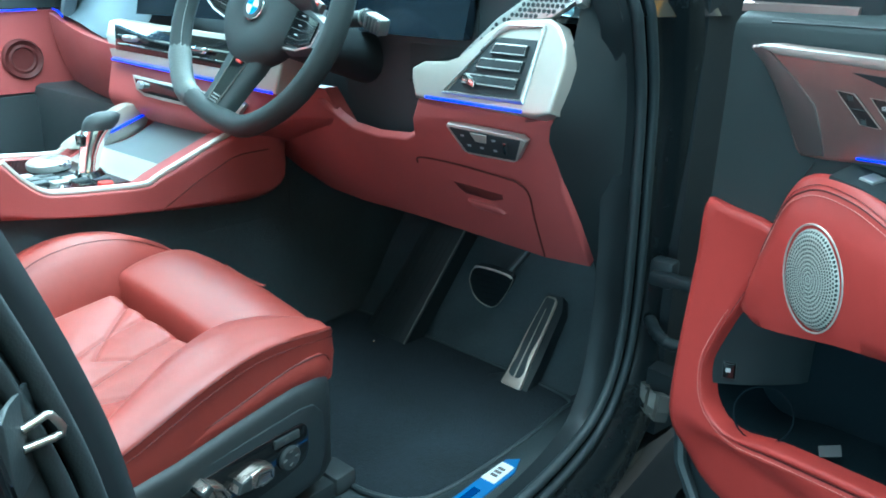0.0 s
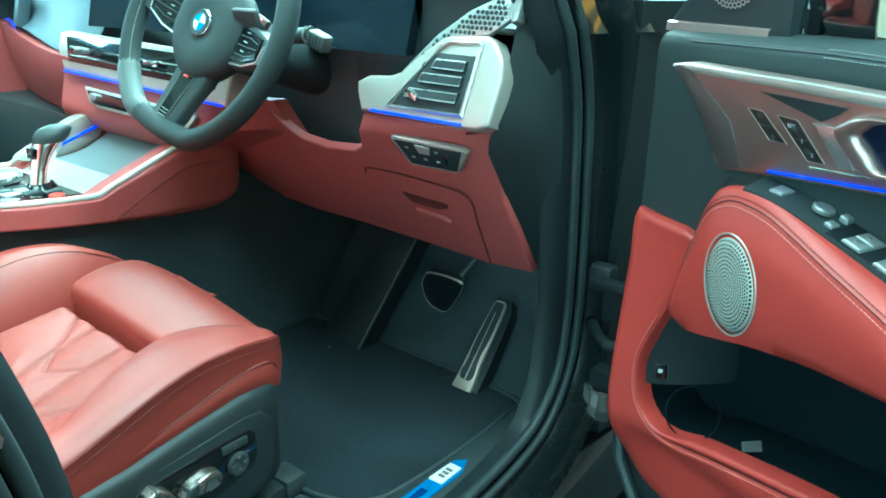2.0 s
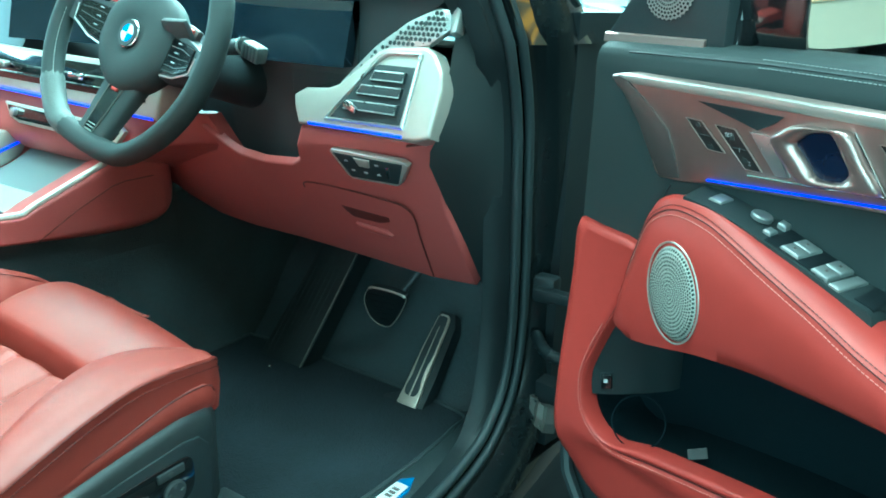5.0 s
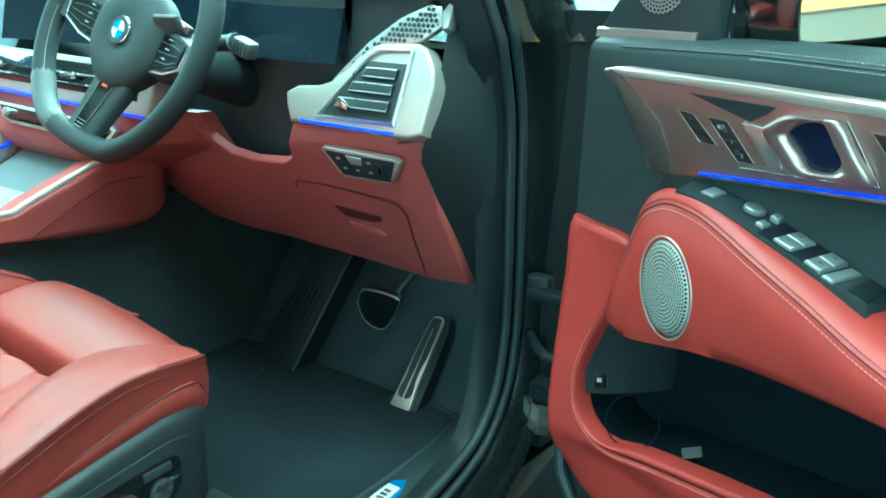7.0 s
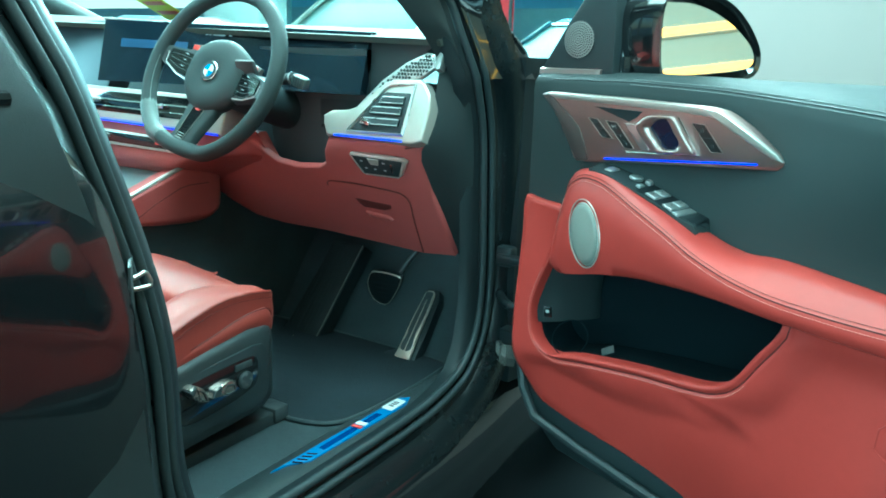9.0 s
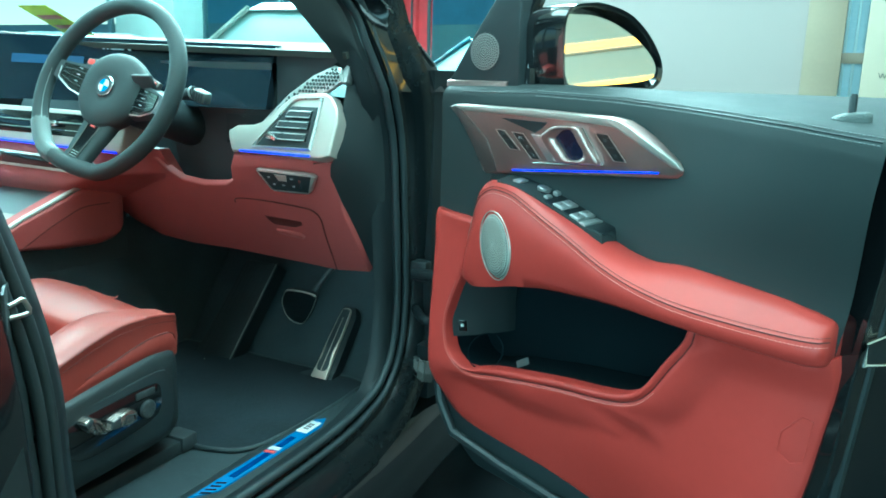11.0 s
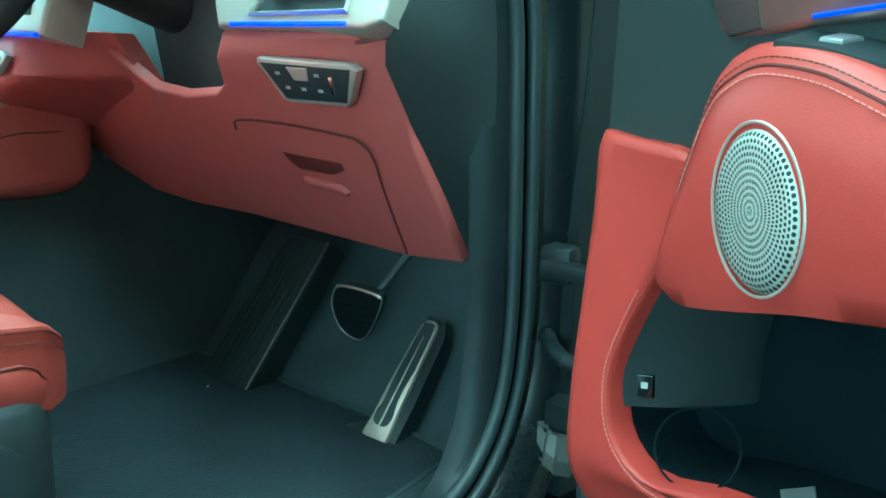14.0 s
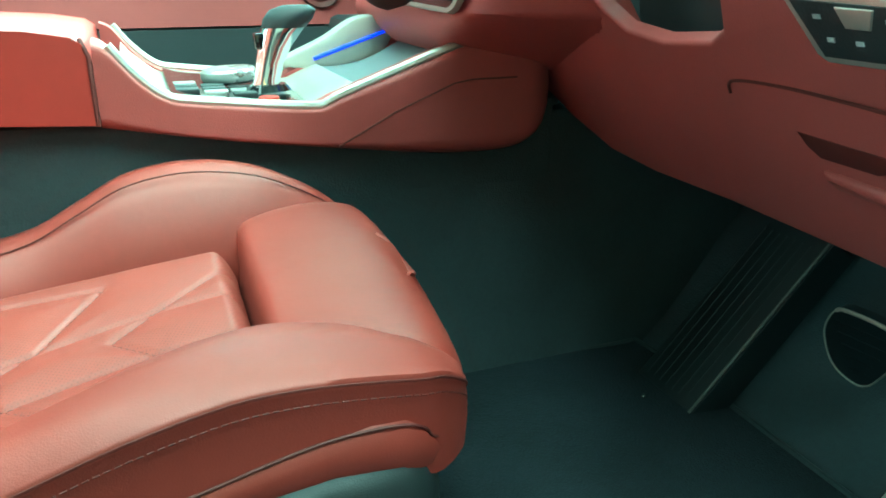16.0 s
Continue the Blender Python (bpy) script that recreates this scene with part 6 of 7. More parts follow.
GL = [(p.x, p.y) for p in curve([(-0.104, 1.290, 0), (-0.15, 1.298, 0), (-0.20, 1.297, 0), (-0.26, 1.282, 0), (-0.32, 1.250, 0), (-0.352, 1.215, 0), (-0.340, 1.188, 0), (-0.27, 1.176, 0), (-0.13, 1.169, 0), (-0.108, 1.185, 0), (-0.100, 1.240, 0)], 5, True)]
HO = [(p.x, p.y) for p in curve([(-0.080, 1.295, 0), (-0.14, 1.312, 0), (-0.20, 1.312, 0), (-0.27, 1.298, 0), (-0.335, 1.262, 0), (-0.378, 1.215, 0), (-0.366, 1.176, 0), (-0.28, 1.160, 0), (-0.13, 1.154, 0), (-0.085, 1.168, 0), (-0.072, 1.235, 0)], 5, True)]
cv0, cw = -0.22, 1.235
rings = []
for k, u in ((0.90, 0.125), (0.935, 0.172), (1.0, 0.176), (1.02, 0.160), (1.0, 0.11), (0.92, 0.06), (0.74, 0.02), (0.4, 0.0)):
    rings.append([dr(u, cv0 + (a - cv0) * k, cw + (b - cw) * k) for a, b in HO])
mh = part("mirror_housing", skin(rings, True, True), PAINT, door, "glossy black door mirror housing", 60)
part("mirror_glass", prism(GL, lambda a, b, d: dr(d - 0.15 * (b - cw) - 0.12 * (a - cv0), cv0 + (a - cv0) * 0.97, cw + (b - cw) * 0.96), 0.150, 0.160, 0.001), MIRROR, mh, "door mirror glass", 0)
part("mirror_arm", skin([[dr(0.02, v, 1.166), dr(0.115, v, 1.166), dr(0.115, v, 1.200), dr(0.02, v, 1.200)] for v in (-0.075, -0.10, -0.16)]), PAINT, door, "black mirror foot")

# ---- driver's seat ----
seat = thing("driver_seat", (0.41, -0.35, 0.47), "red quilted leather power seat on dark base", "car seat")
SX = 0.405


def groove(x, y, lines, wide):
    """How deep the quilting lies at a place, from the seams near it."""
    g = 0.0
    for (ax, ay), (bx, by) in lines:
        dx, dy = bx - ax, by - ay
        t = min(1, max(0, ((x - ax) * dx + (y - ay) * dy) / (dx * dx + dy * dy)))
        d = math.hypot(x - ax - t * dx, y - ay - t * dy)
        g = max(g, math.exp(-(d / wide) ** 2))
    return g


QUILT = [((0.318, -0.196), (0.380, -0.268)), ((0.380, -0.268), (0.418, -0.306)), ((0.372, -0.190), (0.380, -0.268)), ((0.380, -0.268), (0.398, -0.335)), ((0.398, -0.335), (0.413, -0.395)), ((0.448, -0.190), (0.454, -0.268)), ((0.454, -0.268), (0.470, -0.340)),
         ((0.470, -0.340), (0.484, -0.395)), ((0.418, -0.306), (0.454, -0.270)), ((0.545, -0.286), (0.496, -0.360)), ((0.496, -0.360), (0.452, -0.425)), ((0.310, -0.314), (0.405, -0.366)), ((0.405, -0.366), (0.452, -0.425)), ((0.413, -0.395), (0.425, -0.52)), ((0.484, -0.395), (0.50, -0.52)), ((0.310, -0.314), (0.300, -0.45)), ((0.452, -0.425), (0.40, -0.52))]


def center(a, b):
    """The quilted cushion: a crowned panel, folded in along its seams, that drops at its front and inner edges."""
    x, y = 0.258 + 0.325 * a, -0.186 - 0.48 * b
    z = 0.732 - 0.026 * a - 0.052 * b + 0.020 * ease((a - 0.8) / 0.2)
    z -= 0.0034 * groove(x, y, QUILT, 0.0028) + 0.0040 * groove(x, y, QUILT, 0.020)
    z -= 0.035 * (1 - min(1.0, b / 0.05)) ** 2 + 0.040 * (1 - min(1.0, a / 0.10)) ** 2
    return Vector((x, y, z))


part("seat_cushion", sheet(center, 150, 210, (0, 0, -0.09)), RED_PIERCED, seat, "quilted red perforated leather seat cushion", 60)
# thread along the quilt seams, darkened to draw the creases' shade
bm = bmesh.new()
for q in QUILT:
    stitches([center((p.x - 0.258) / 0.325, (-0.186 - p.y) / 0.48) + Vector((0, 0, 0.0006)) for p in even([(*q[0], 0), (*q[1], 0)], 14) if 0.258 < p.x < 0.583], 0.006, 0.0036, 0.0004, bm)
part("stitching", bm, RED_DARK, seat, "quilting thread in dark red for the shade of the creases")


# thigh support in front
def pad_ring(x, k):
    pts = [(-0.180, 0.660), (-0.181, 0.700), (-0.180, 0.730), (-0.176, 0.742), (-0.166, 0.749), (-0.135, 0.757), (-0.098, 0.761), (-0.070, 0.757), (-0.052, 0.746), (-0.043, 0.728), (-0.042, 0.700), (-0.055, 0.665), (-0.10, 0.652), (-0.16, 0.652)]
    bow = 0.014 * (1 - ((x - 0.38) / 0.19) ** 2)
    return [Vector((x, -0.115 + (y + 0.115) * (0.5 + 0.5 * k) + (bow if y > -0.09 else 0.0), 0.70 + (z - 0.70) * k - 0.026 * ease((x - 0.26) / 0.32))) for y, z in pts]


part("thigh_support", skin([[p for p in curve(pad_ring(x, k), 3, True)] for x, k in ((0.238, 0.60), (0.239, 0.76), (0.243, 0.88), (0.250, 0.95), (0.260, 0.985), (0.275, 1.0), (0.31, 1.0), (0.35, 1.0), (0.40, 1.0), (0.46, 1.0), (0.52, 1.0), (0.56, 0.98), (0.585, 0.90), (0.598, 0.70))]), SEAT_RED, seat, "smooth red leather thigh support", 70)
part("pull_tab", tube(curve([(0.358, -0.053, 0.751), (0.364, -0.046, 0.746), (0.380, -0.042, 0.739), (0.418, -0.040, 0.735), (0.445, -0.043, 0.738), (0.456, -0.051, 0.744)], 5), 0.0026, 8, flat=0.5), SEAT_RED, seat, "red pull tab")


# bolsters
def bolster(sx, rows):
    rings = []
    cols = [[p.y for p in curve([(i, r[k], 0) for i, r in enumerate(rows)], 4)] for k in range(8)]
    for y, xi, zi, xt, zt, xo, zo, zb in zip(*cols):
        pts = [(xi, zi - 0.05), (xi, zi), (xi + (xt - xi) * 0.45, zi + (zt - zi) * 0.75), (xt, zt), (xt + (xo - xt) * 0.6, zt - 0.004), (xo, zo), (xo + sx * 0.002, zo - 0.004), (xo, zo - 0.008), (xo + sx * 0.004, (zo + zb) / 2), (xo, zb), (xi, zb)]
        rings.append([Vector((x, y, z)) for x, z in pts])
    return skin(rings)


R = [(-0.058, 0.585, 0.708, 0.598, 0.72, 0.606, 0.716, 0.672), (-0.066, 0.578, 0.722, 0.604, 0.734, 0.622, 0.73, 0.67), (-0.09, 0.565, 0.73, 0.608, 0.75, 0.645, 0.75, 0.672), (-0.11, 0.556, 0.733, 0.61, 0.758, 0.653, 0.756, 0.678), (-0.14, 0.53, 0.733, 0.606, 0.765, 0.657, 0.762, 0.68), (-0.185, 0.508, 0.718, 0.604, 0.773, 0.659, 0.767, 0.68), (-0.23, 0.519, 0.713, 0.605, 0.775, 0.66, 0.766, 0.678), (-0.29, 0.545, 0.707, 0.61, 0.767, 0.662, 0.754, 0.674), (-0.35, 0.577, 0.699, 0.616, 0.75, 0.664, 0.736, 0.668), (-0.42, 0.602, 0.69, 0.627, 0.73, 0.664, 0.715, 0.66), (-0.55, 0.604, 0.676, 0.629, 0.72, 0.662, 0.7, 0.65), (-0.66, 0.605, 0.665, 0.63, 0.71, 0.66, 0.69, 0.64)]
rb = part("side_bolster", bolster(1, R), SEAT_RED, seat, "red leather side bolster", 60)
part("piping", tube(curve([(q[5] + 0.0005, q[0], q[6] - 0.004) for q in R], 4), 0.0016, 6), RED_DARK, rb)
bm = stitches([Vector((q.x + 0.003, q.y, q.z)) for q in curve([(q[5] + 0.0005, q[0], q[6] - 0.014) for q in R], 4)], 0.006, 0.004, 0.0005)
part("stitching", bm, RED_DARK, rb)
INNER = curve([(q[1] + 0.36 * (q[3] - q[1]), q[0], q[2] + 0.60 * (q[4] - q[2]) + 0.0022) for q in R[5:]], 4)
part("inner_seam", stitches(INNER, 0.0060, 0.0042, 0.0010), RED_DARK, rb, "dark red inner seam")
L = [(-0.050, 0.245, 0.722, 0.225, 0.733, 0.195, 0.72, 0.68), (-0.065, 0.250, 0.726, 0.220, 0.749, 0.175, 0.73, 0.68), (-0.09, 0.255, 0.728, 0.216, 0.767, 0.165, 0.745, 0.68), (-0.14, 0.262, 0.722, 0.214, 0.791, 0.158, 0.765, 0.68), (-0.19, 0.268, 0.712, 0.213, 0.802, 0.155, 0.772, 0.68), (-0.24, 0.270, 0.705, 0.213, 0.803, 0.154, 0.770, 0.678), (-0.29, 0.272, 0.698, 0.213, 0.792, 0.154, 0.760, 0.674), (-0.34, 0.272, 0.690, 0.214, 0.765, 0.154, 0.740, 0.67), (-0.40, 0.272, 0.680, 0.215, 0.738, 0.155, 0.715, 0.66), (-0.55, 0.272, 0.668, 0.216, 0.715, 0.156, 0.69, 0.65), (-0.66, 0.272, 0.66, 0.217, 0.71, 0.158, 0.68, 0.64)]
lb = part("side_bolster", bolster(-1, L), SEAT_RED, seat, "red leather side bolster", 60)
part("piping", tube(curve([(q[3] + 0.016, q[0], q[4] - 0.006) for q in L[1:]], 4), 0.0009, 6), RED_DARK, lb)
SKIRT = [(-0.072, 0.618, 0.676, 0.690), (-0.082, 0.638, 0.680, 0.698), (-0.10, 0.654, 0.684, 0.708), (-0.108, 0.659, 0.686, 0.719), (-0.122, 0.6635, 0.690, 0.727), (-0.145, 0.6645, 0.694, 0.729), (-0.175, 0.6645, 0.694, 0.727), (-0.21, 0.6645, 0.690, 0.720), (-0.25, 0.6645, 0.684, 0.710), (-0.31, 0.6645, 0.674, 0.698), (-0.40, 0.6645, 0.664, 0.684), (-0.5, 0.6645, 0.65, 0.676), (-0.64, 0.6645, 0.64, 0.668)]
sk = part("seat_skirt", skin([[Vector((x, y, z)) for x, z in ((0.58, zb), (xo - 0.003, zb), (xo + 0.001, zb + 0.012), (xo, zt - 0.004), (xo - 0.004, zt), (0.58, zt))] for y, xo, zb, zt in SKIRT]), SEAT_RED, seat, "red leather seat skirt", 60)
part("skirt_seam", tube(curve([(xo - 0.0005, y, zt - 0.001) for y, xo, zb, zt in SKIRT], 5), 0.0012, 6), RED_DARK, sk)
part("front_apron", skin([[Vector((x, -0.046 - 0.040 * abs((x - 0.40) / 0.22) ** 4 - dy, z)) for dy, z in ((0.0, 0.715), (-0.004, 0.69), (0.006, 0.660), (0.06, 0.658), (0.06, 0.715))] for x in (0.20, 0.23, 0.28, 0.34, 0.42, 0.50, 0.55, 0.59, 0.615, 0.625)]), SEAT_RED, seat, "red leather front apron", 60)

# dark side panel with the seat switches
bs = part("seat_base", skin([[Vector((x, y, z)) for x, z in ((0.58, zl), (xo - 0.015, zl), (xo - 0.001, zl + 0.02), (xo, zt - 0.035), (xo - 0.001, zt - 0.012), (xo - 0.008, zt - 0.002), (xo - 0.018, zt), (0.58, zt))] for y, xo, zl, zt in ((-0.088, 0.632, 0.60, 0.665), (-0.094, 0.645, 0.555, 0.678), (-0.108, 0.662, 0.535, 0.690), (-0.125, 0.670, 0.530, 0.696), (-0.17, 0.673, 0.527, 0.699), (-0.24, 0.673, 0.524, 0.690), (-0.34, 0.676, 0.522, 0.676), (-0.46, 0.676, 0.522, 0.668), (-0.64, 0.676, 0.53, 0.660))]), GREY_PLASTIC, seat, "dark plastic seat side panel", 50)


def side(a, b, d):
    return Vector((0.674 + d, a, b))


part("base_inset", prism([(-0.62, 0.548), (-0.16, 0.548), (-0.138, 0.560), (-0.130, 0.590), (-0.132, 0.650), (-0.146, 0.666), (-0.17, 0.670), (-0.25, 0.663), (-0.40, 0.650), (-0.62, 0.636)], side, -0.006, 0.001, 0.002), RUBBER, bs, "dark recessed middle of the side panel")
part("switch_panel", prism([(p.x, p.y) for p in curve([(-0.358, 0.606, 0), (-0.347, 0.638, 0), (-0.27, 0.648, 0), (-0.185, 0.651, 0), (-0.164, 0.646, 0), (-0.159, 0.628, 0), (-0.162, 0.602, 0), (-0.180, 0.588, 0), (-0.24, 0.577, 0), (-0.315, 0.573, 0), (-0.345, 0.584, 0)], 4, True)], side, -0.002, 0.003, 0.0015), PIANO, bs, "gloss black seat switch panel")
CUSH = [(-0.284, 0.613), (-0.276, 0.625), (-0.246, 0.632), (-0.231, 0.627), (-0.227, 0.618), (-0.228, 0.609), (-0.246, 0.604)]
lv = part("cushion_lever", prism(CUSH, side, 0.002, 0.020, 0.004, seg=3), LEVER, bs, "bright metal cushion switch", 50)
part("lever_frame", tube([side(a, b, 0.0205) for a, b in ((-0.257, 0.611), (-0.251, 0.625), (-0.235, 0.622), (-0.233, 0.611), (-0.244, 0.608))], 0.0011, 6, True), GREY_PLASTIC, lv)
part("lever_stem", prism([(-0.284, 0.612), (-0.277, 0.624), (-0.262, 0.628), (-0.265, 0.609)], side, 0.002, 0.0215, 0.003), BLACK_PLASTIC, lv, "dark end of the switch")
BACK = [(-0.331, 0.644), (-0.319, 0.648), (-0.303, 0.638), (-0.294, 0.622), (-0.290, 0.609), (-0.314, 0.617), (-0.327, 0.630)]
lv = part("backrest_lever", prism(BACK, side, 0.002, 0.022, 0.004, seg=3), LEVER, bs, "bright metal backrest switch", 50)
part("lever_frame", tube([side(a, b, 0.0225) for a, b in ((-0.318, 0.640), (-0.306, 0.633), (-0.299, 0.617), (-0.312, 0.622))], 0.0011, 6, True), GREY_PLASTIC, lv)
part("lever_stem", prism([(-0.332, 0.640), (-0.320, 0.648), (-0.315, 0.641), (-0.327, 0.630)], side, 0.002, 0.0235, 0.003), BLACK_PLASTIC, lv, "dark end of the switch")
part("lumbar_pad", turned([(0.0, 0.0), (0.0165, 0.0), (0.0165, 0.004), (0.014, 0.006), (0.0, 0.005)], (0.676, -0.193, 0.611), (1, 0, 0), 24), BLACK_PLASTIC, bs, "round lumbar pad")
for t in range(4):
    part("mark", turned([(0.0, 0.0), (0.0042, 0.0), (0.0032, 0.0016), (0.0, 0.0018)], (0.6812, -0.193 + 0.0098 * math.cos(t * 1.5708), 0.611 + 0.0098 * math.sin(t * 1.5708)), (1, 0, 0), 3), MARK_DIM, bs)
part("memory_key", slab((0.676, -0.216, 0.634), (0.680, -0.176, 0.646), 0.001), BLACK_PLASTIC, bs)
part("mark", turned([(0.0, 0.0), (0.0036, 0.0), (0.0036, 0.0008), (0.0, 0.0008)], (0.6800, -0.197, 0.640), (1, 0, 0), 10), MARK_DIM, bs)
part("seat_front_panel", skin([[Vector((x, -0.085 - 0.02 * abs((x - SX) / 0.22) ** 3, z)) for z in (0.54, 0.66)] + [Vector((x, -0.13, z)) for z in (0.66, 0.54)] for x in (0.20, 0.30, 0.42, 0.54, 0.60, 0.655)]), GREY_PLASTIC, seat)
for x in (0.22, 0.62):
    r = part("seat_rail", slab((x - 0.02, -0.62, 0.468), (x + 0.02, -0.075, 0.495), 0.004), GREY_PLASTIC, seat, "dark seat rail")
    part("rail_cap", slab((x - 0.026, -0.085, 0.470), (x + 0.026, -0.045, 0.502), 0.006), BLACK_PLASTIC, r)
part("backrest", skin([[Vector((SX + w * math.cos(t) , y + 0.07 * math.sin(t) , z)) for t in [j * 6.28318 / 24 for j in range(24)]] for w, y, z in ((0.20, -0.62, 0.68), (0.24, -0.66, 0.80), (0.25, -0.72, 1.0), (0.24, -0.78, 1.2), (0.17, -0.83, 1.32))]), SEAT_RED, seat, "red leather backrest", 60)
part("head_restraint", skin([[Vector((SX + w * math.cos(t), y + 0.05 * math.sin(t), z)) for t in [j * 6.28318 / 20 for j in range(20)]] for w, y, z in ((0.10, -0.84, 1.34), (0.13, -0.85, 1.40), (0.12, -0.87, 1.50), (0.08, -0.88, 1.53))]), SEAT_RED, seat)

# ---- centre console ----
con = thing("center_console", (0, -0.1, 0.75), "red leather centre console with satin silver top", "console")


def cs(y, z, x=0.165):
    return Vector((x, y, z))


TOP = [(-0.300, 0.930), (-0.285, 0.922), (-0.263, 0.893), (-0.234, 0.868), (-0.20, 0.860), (-0.075, 0.847), (-0.050, 0.851), (-0.03, 0.860), (0.115, 0.912), (0.16, 0.920)]
LOW = [(-0.300, 0.838), (-0.162, 0.813), (-0.04, 0.796), (0.083, 0.781), (0.177, 0.779), (0.226, 0.796), (0.247, 0.830)]
outline = [(p.x, p.y) for p in curve([(y, z, 0) for y, z in LOW], 5)] + [(0.25, 0.86), (0.235, 0.905), (0.20, 0.925)] + [(p.x, p.y) for p in curve([(y, z, 0) for y, z in TOP[::-1]], 5)]
TOPC, LOWC = curve([(y, z, 0) for y, z in TOP[:-1] + [(0.16, 0.922), (0.20, 0.922), (0.235, 0.900), (0.252, 0.860)]], 5), curve([(y, z, 0) for y, z in LOW + [(0.252, 0.850)]], 5)


def console_side(a, b):
    """The side from its lower edge to the silver rim, rounded at both edges and at its front end."""
    y = -0.300 + 0.552 * a
    z0, z1 = plain(y, [(p.x, p.y) for p in LOWC]), plain(y, [(p.x, p.y) for p in TOPC])
    roll = 0.012 * max(0.0, 1 - b / 0.12) ** 2 + 0.006 * max(0.0, (b - 0.92) / 0.08) ** 2 + 0.03 * max(0.0, (y - 0.20) / 0.052) ** 3
    return Vector((0.172 - roll, y, z0 + (z1 - z0) * b))


part("side_panel", sheet(console_side, 60, 20, (-0.05, 0, 0)), RED_DASH, con, "red leather console side", 60)
part("crease", tube([cs(y, z, 0.1722) for y, z in ((-0.043, 0.800), (0.03, 0.838), (0.105, 0.868), (0.13, 0.872), (0.19, 0.872))], 0.0012, 5), RED_DARK, con)
part("far_side_panel", prism(outline, lambda a, b, d: Vector((-d, a, b)), 0.12, 0.172, 0.008, seg=3), RED_DASH, con, "red leather console side", 50)
part("rim", tube([cs(p.x, p.y + 0.002, 0.163) for p in curve([(y, z, 0) for y, z in TOP[1:]], 5)], 0.006, 8), CONSOLE_SATIN, con, "satin silver console edge")
part("far_rim", tube([cs(p.x, p.y + 0.002, -0.163) for p in curve([(y, z, 0) for y, z in TOP[1:]], 5)], 0.006, 8), CONSOLE_SATIN, con, "satin silver console edge")
part("top_plate", sheet(lambda a, b: Vector((-0.160 + 0.32 * b, -0.275 + 0.27 * a, plain(-0.275 + 0.27 * a, TOP) - 0.004)), 30, 6, (0, 0, -0.03)), CONSOLE_SATIN, con, "satin silver console top")
part("control_panel", sheet(lambda a, b: Vector((-0.125 + 0.25 * b, -0.225 + 0.155 * a, plain(-0.225 + 0.155 * a, TOP) + 0.0015)), 8, 4, (0, 0, -0.006)), PIANO, con, "gloss black control panel")
for i in range(4):
    for j in range(3):
        x, y = 0.03 + 0.028 * j, -0.205 + 0.034 * i
        part("key", slab((x - 0.011, y - 0.014, -0.002), (x + 0.011, y + 0.014, 0.003), 0.001, Matrix.Translation((0, 0, plain(y, TOP) + 0.0015))), BLACK_PLASTIC if (i + j) % 3 else SATIN, con, "console key")
part("start_key", turned([(0.0, 0.0), (0.013, 0.0), (0.012, 0.004), (0.0, 0.004)], (0.128, -0.115, plain(-0.115, TOP) + 0.002), (0, 0, 1), 18), RED_MARK, con, "red start key")
dl = part("control_dial", turned([(0.0, 0.0), (0.034, 0.0), (0.036, 0.004), (0.036, 0.012), (0.033, 0.015), (0.0, 0.0155)], (-0.005, -0.145, 0.862), (0, -0.05, 1), 32), SATIN, con, "round silver control dial")
part("dial_base", turned([(0.0, 0.0), (0.034, 0.0), (0.034, 0.004), (0.0, 0.004)], (-0.005, -0.145, 0.859), (0, -0.05, 1), 32), PIANO, dl)
sh = part("gear_selector", skin([[Vector((0.055 + a * math.cos(t), y + b * math.sin(t), z)) for t in [j * 6.28318 / 16 for j in range(16)]] for a, b, y, z in ((0.017, 0.019, -0.108, 0.856), (0.0145, 0.017, -0.105, 0.868), (0.0145, 0.018, -0.100, 0.888), (0.0165, 0.021, -0.093, 0.907), (0.019, 0.026, -0.084, 0.925), (0.021, 0.030, -0.075, 0.940), (0.019, 0.028, -0.068, 0.950), (0.011, 0.016, -0.064, 0.955))]), CHROME, con, "bright metal gear selector", 60)
part("selector_cap", skin([[Vector((0.055 + a * math.cos(t), y + b * math.sin(t), z)) for t in [j * 6.28318 / 16 for j in range(16)]] for a, b, y, z in ((0.0205, 0.0280, -0.080, 0.931), (0.0222, 0.0315, -0.074, 0.941), (0.0200, 0.0295, -0.067, 0.952), (0.012, 0.017, -0.063, 0.9575))]), GREY_PLASTIC, sh, "grey leather selector cap", 60)
part("selector_key", slab((0.045, -0.118, 0.905), (0.065, -0.106, 0.925), 0.003), PIANO, sh)
part("selector_boot", turned([(0.0, 0.0), (0.026, 0.0), (0.020, 0.008), (0.0, 0.010)], (0.055, -0.105, 0.854), (0, 0, 1), 22, squash=(1, 1.4)), PIANO, con)
part("side_rail", prism([(p.x, p.y) for p in curve([(-0.06, 0.866, 0), (0.01, 0.902, 0), (0.055, 0.928, 0), (0.09, 0.933, 0), (0.118, 0.918, 0), (0.10, 0.880, 0), (0.02, 0.858, 0)], 4, True)], lambda a, b, d: Vector((d, a, b)), -0.145, -0.118, 0.004), CONSOLE_SATIN, con, "bright raised rail of the tray")
part("led_strip", tube([(-0.1165, -0.008, 0.872), (-0.1165, 0.108, 0.911)], 0.0026, 6), LED, con, "glowing blue light line")
part("tray", sheet(lambda a, b: Vector((-0.112 + 0.265 * b, -0.01 + 0.17 * a, plain(-0.01 + 0.17 * a, TOP) - 0.006 - 0.02 * math.sin(a * 3.14))), 10, 4, (0, 0, -0.02)), TRAY_GREY, con, "grey lined phone tray")
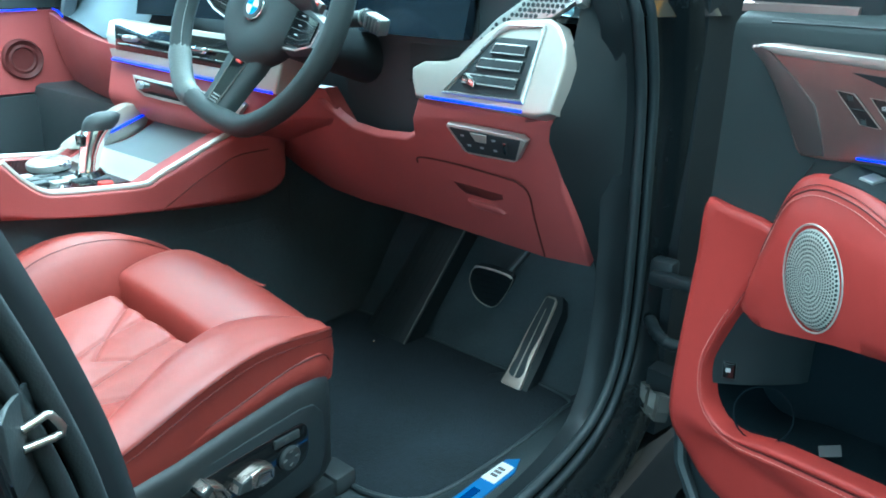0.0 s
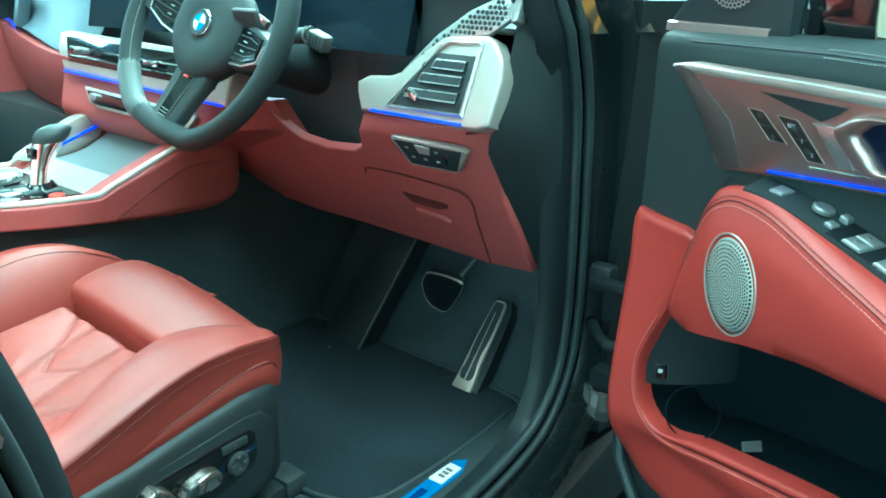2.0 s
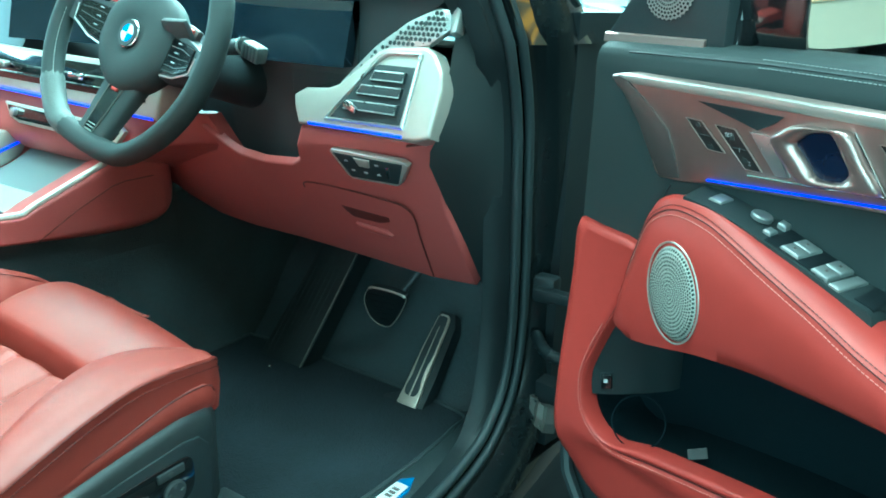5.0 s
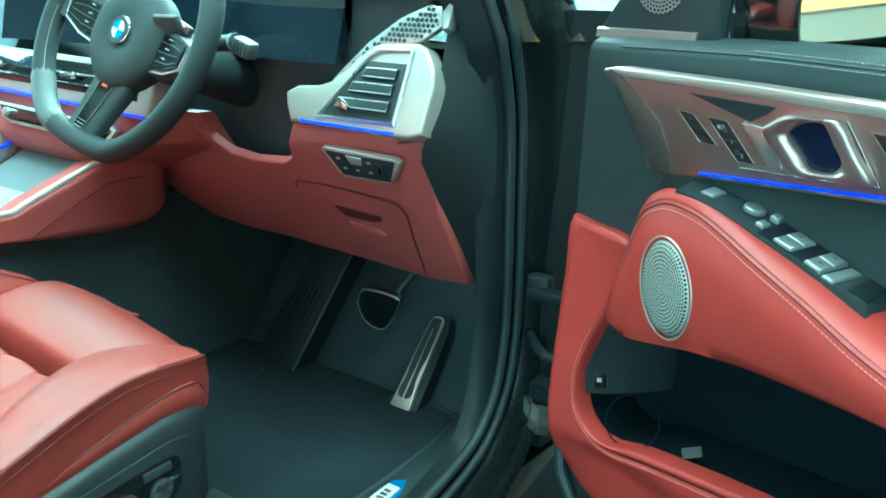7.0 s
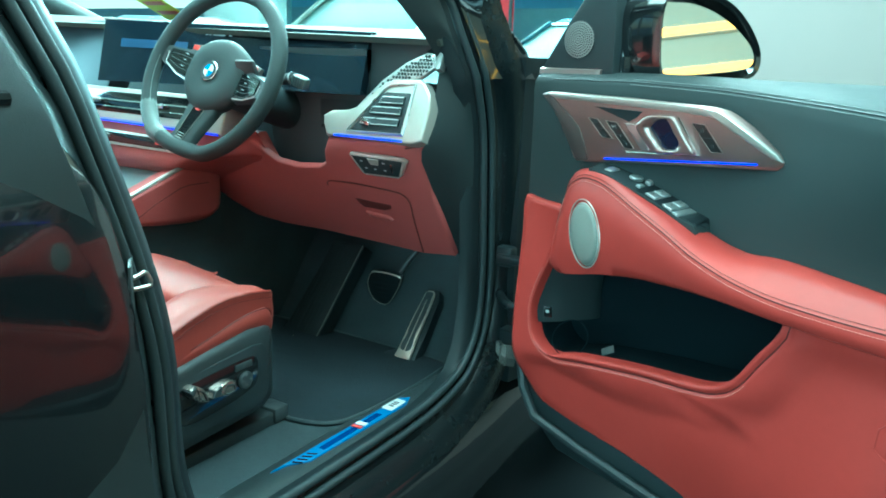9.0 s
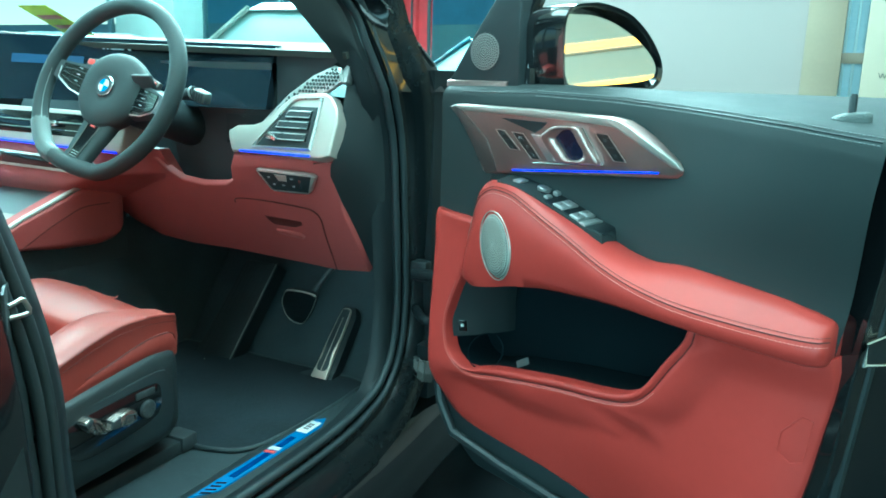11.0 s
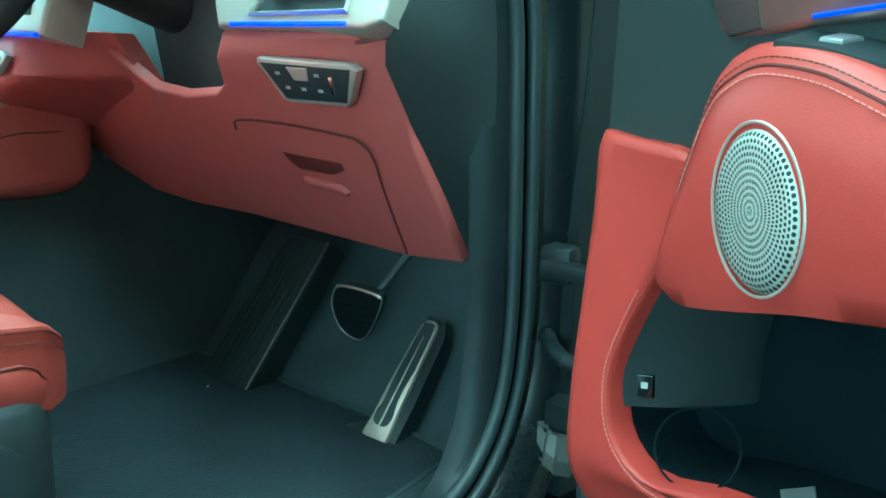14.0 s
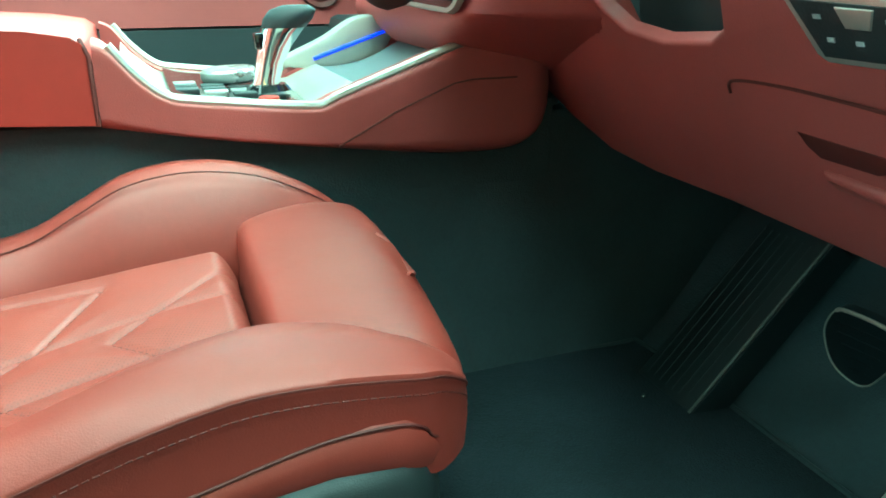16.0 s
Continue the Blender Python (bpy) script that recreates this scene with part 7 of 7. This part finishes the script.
part("lid", skin([[Vector((x, y, z)) for y, z in ((-0.305, 0.842), (-0.302, 0.900), (-0.306, 0.925), (-0.318, 0.934), (-0.36, 0.941), (-0.60, 0.955), (-0.62, 0.945), (-0.62, 0.86))] for x in (-0.165, -0.160, 0.160, 0.170)]), RED, con, "red leather armrest lid", 60)
part("seam", tube([(0.172, -0.303, 0.842), (0.172, -0.303, 0.915), (0.165, -0.310, 0.932)], 0.0025, 6), RED_DARK, con)
part("console_base", slab((-0.165, -0.62, 0.46), (0.150, 0.26, 0.842), 0.01), CARPET, con, "dark carpeted console base")

# ---- pedals, foot rest, mat ----
gas = thing("accelerator_pedal", (0.647, 0.365, 0.47), "slotted steel accelerator pedal on black base", "pedal")
G0, G1 = Vector((0.6510, 0.349, 0.474)), Vector((0.6430, 0.499, 0.626))
gx, gy = Vector((1, 0, 0)), (G1 - G0).normalized()
gn = gx.cross(gy).normalized()
if gn.y > 0:
    gn = -gn


def gp(a, b, d):
    return G0 + (G1 - G0) * b + gx * a + gn * d


part("pedal_arm", prism([(-0.060, -0.06), (0.034, -0.08), (0.036, 0.30), (0.034, 0.80), (0.022, 0.93), (-0.012, 0.93), (-0.022, 0.45), (-0.026, 0.10), (-0.055, 0.03)], gp, -0.03, 0.0, 0.003), JAMB_BLACK, gas, "black pedal base")
PLATE = [(-0.0206, 0.003), (-0.018, -0.006), (0.0195, -0.010), (0.0225, -0.002), (0.0222, 0.06), (0.0195, 0.24), (0.0196, 0.37), (0.0192, 0.51), (0.0178, 0.82), (0.0160, 0.868), (0.0110, 0.892), (-0.0020, 0.892), (-0.0075, 0.875), (-0.0095, 0.842), (-0.0155, 0.486), (-0.0172, 0.27), (-0.0178, 0.14)]
pl = part("pedal_plate", prism(PLATE, gp, 0.0, 0.007, 0.0012), PEDAL, gas, "brushed steel pedal plate")
SLOT_IN = [(p.x, p.y) for p in curve([(-0.0120, 0.105, 0), (-0.0140, 0.170, 0), (-0.0105, 0.260, 0), (-0.0120, 0.456, 0), (-0.0068, 0.838, 0), (-0.0020, 0.868, 0), (0.0105, 0.868, 0), (0.0148, 0.825, 0), (0.0158, 0.51, 0), (0.0125, 0.36, 0), (0.0130, 0.25, 0), (0.0168, 0.145, 0), (0.0110, 0.085, 0), (-0.0045, 0.083, 0)], 3, True)]
part("slot", prism(SLOT_IN, gp, 0.004, 0.0076), RUBBER, pl, "black rubber inlay")
part("middle_bar", prism([(0.0000, 0.080), (0.0030, 0.080), (0.0042, 0.755), (0.0034, 0.768), (0.0026, 0.755)], gp, 0.004, 0.0084, 0.0004), PEDAL, pl, "thin steel bar")
brake = thing("brake_pedal", (0.53, 0.47, 0.60), "black rubber brake pedal with bright frame", "pedal")


def bp(a, b, d):
    return Vector((0.529 + a, 0.446 + 0.06 * a - 0.30 * b - d * 0.92, 0.636 + b * 0.95 - d * 0.30))


BP = [(p.x, p.y) for p in curve([(-0.062, -0.035, 0), (-0.056, -0.014, 0), (-0.044, 0.005, 0), (-0.031, 0.0135, 0), (0.004, 0.0152, 0), (0.036, 0.0115, 0), (0.0455, 0.005, 0), (0.042, -0.0075, 0), (0.025, -0.038, 0), (0.002, -0.071, 0), (-0.010, -0.083, 0), (-0.024, -0.088, 0), (-0.045, -0.082, 0), (-0.058, -0.066, 0)], 4, True)]
part("pedal_pad", prism(BP, bp, -0.012, 0.0, 0.003), JAMB_BLACK, brake, "black rubber pad")
part("pad_frame", tube([bp(a, b, 0.0005) for a, b in BP], 0.0010, 6, True), PEDAL, brake, "bright steel pad frame")
part("top_bar", tube(curve([bp(-0.040, 0.0085, 0.002), bp(-0.031, 0.0130, 0.002), bp(0.004, 0.0147, 0.002), bp(0.036, 0.0110, 0.002), bp(0.044, 0.0055, 0.002)], 4), 0.0024, 8), PEDAL, brake, "bright steel top edge")
for i in range(5):
    part("pad_rib", tube([bp(-0.046 + 0.004 * i, -0.008 - 0.015 * i, 0.0), bp(0.030 - 0.010 * i, -0.006 - 0.015 * i, -0.0004)], 0.0014, 6), JAMB_BLACK, brake)
part("pedal_arm", tube([bp(0.026, 0.002, -0.012), Vector((0.60, 0.50, 0.72)), Vector((0.62, 0.54, 0.84))], 0.0075, 8), GREY_PLASTIC, brake, "dark pedal arm")
rest = thing("foot_rest", (0.34, 0.40, 0.47), "ribbed black foot rest with bright edge", "foot rest")
F0, F1 = Vector((0.388, 0.344, 0.472)), Vector((0.417, 0.500, 0.690))
fn = Vector((0, -0.82, 0.57))


def fp(a, b, d):
    return F0 + (F1 - F0) * b + Vector((a, 0, 0)) + fn * d


part("rest_body", prism([(-0.115, -0.02), (0.004, -0.02), (0.004, 1.0), (-0.10, 1.0)], fp, -0.04, 0.004, 0.003), JAMB_BLACK, rest, "black rubber foot rest")
for i in range(7):
    part("rib", tube([fp(-0.10 + 0.013 * i, 0.04, 0.0034), fp(-0.10 + 0.013 * i, 0.95, 0.0034)], 0.0016, 6), JAMB_BLACK, rest, "black rib")
part("edge_strip", tube([fp(0.0, 0.0, 0.006), fp(0.0, 1.0, 0.006)], 0.0018, 8), DULL_STEEL, rest, "thin bright edge strip")
mat = thing("floor_mat", (0.45, 0.15, 0.47), "charcoal pile floor mat with dark bound edge", "floor mat")
MO = [(p.x, p.y) for p in curve([(0.20, -0.06, 0), (0.60, -0.055, 0), (0.69, -0.045, 0), (0.735, -0.02, 0), (0.757, 0.03, 0), (0.768, 0.16, 0), (0.766, 0.33, 0), (0.74, 0.385, 0), (0.50, 0.398, 0), (0.22, 0.398, 0), (0.19, 0.34, 0)], 5, True)]
part("mat_face", prism(MO, lambda a, b, d: Vector((a, b, 0.468 + d)), 0.0, 0.007, 0.003), MAT_PILE, mat)
part("binding", tube([(a, b, 0.4735) for a, b in MO], 0.005, 8, True), RUBBER, mat, "black bound edge")
part("stud", turned([(0.0, 0.0), (0.004, 0.0), (0.003, 0.003), (0.0, 0.004)], (0.332, 0.31, 0.474), (0, 0, 1), 10), CHROME, mat, "bright mat stud")
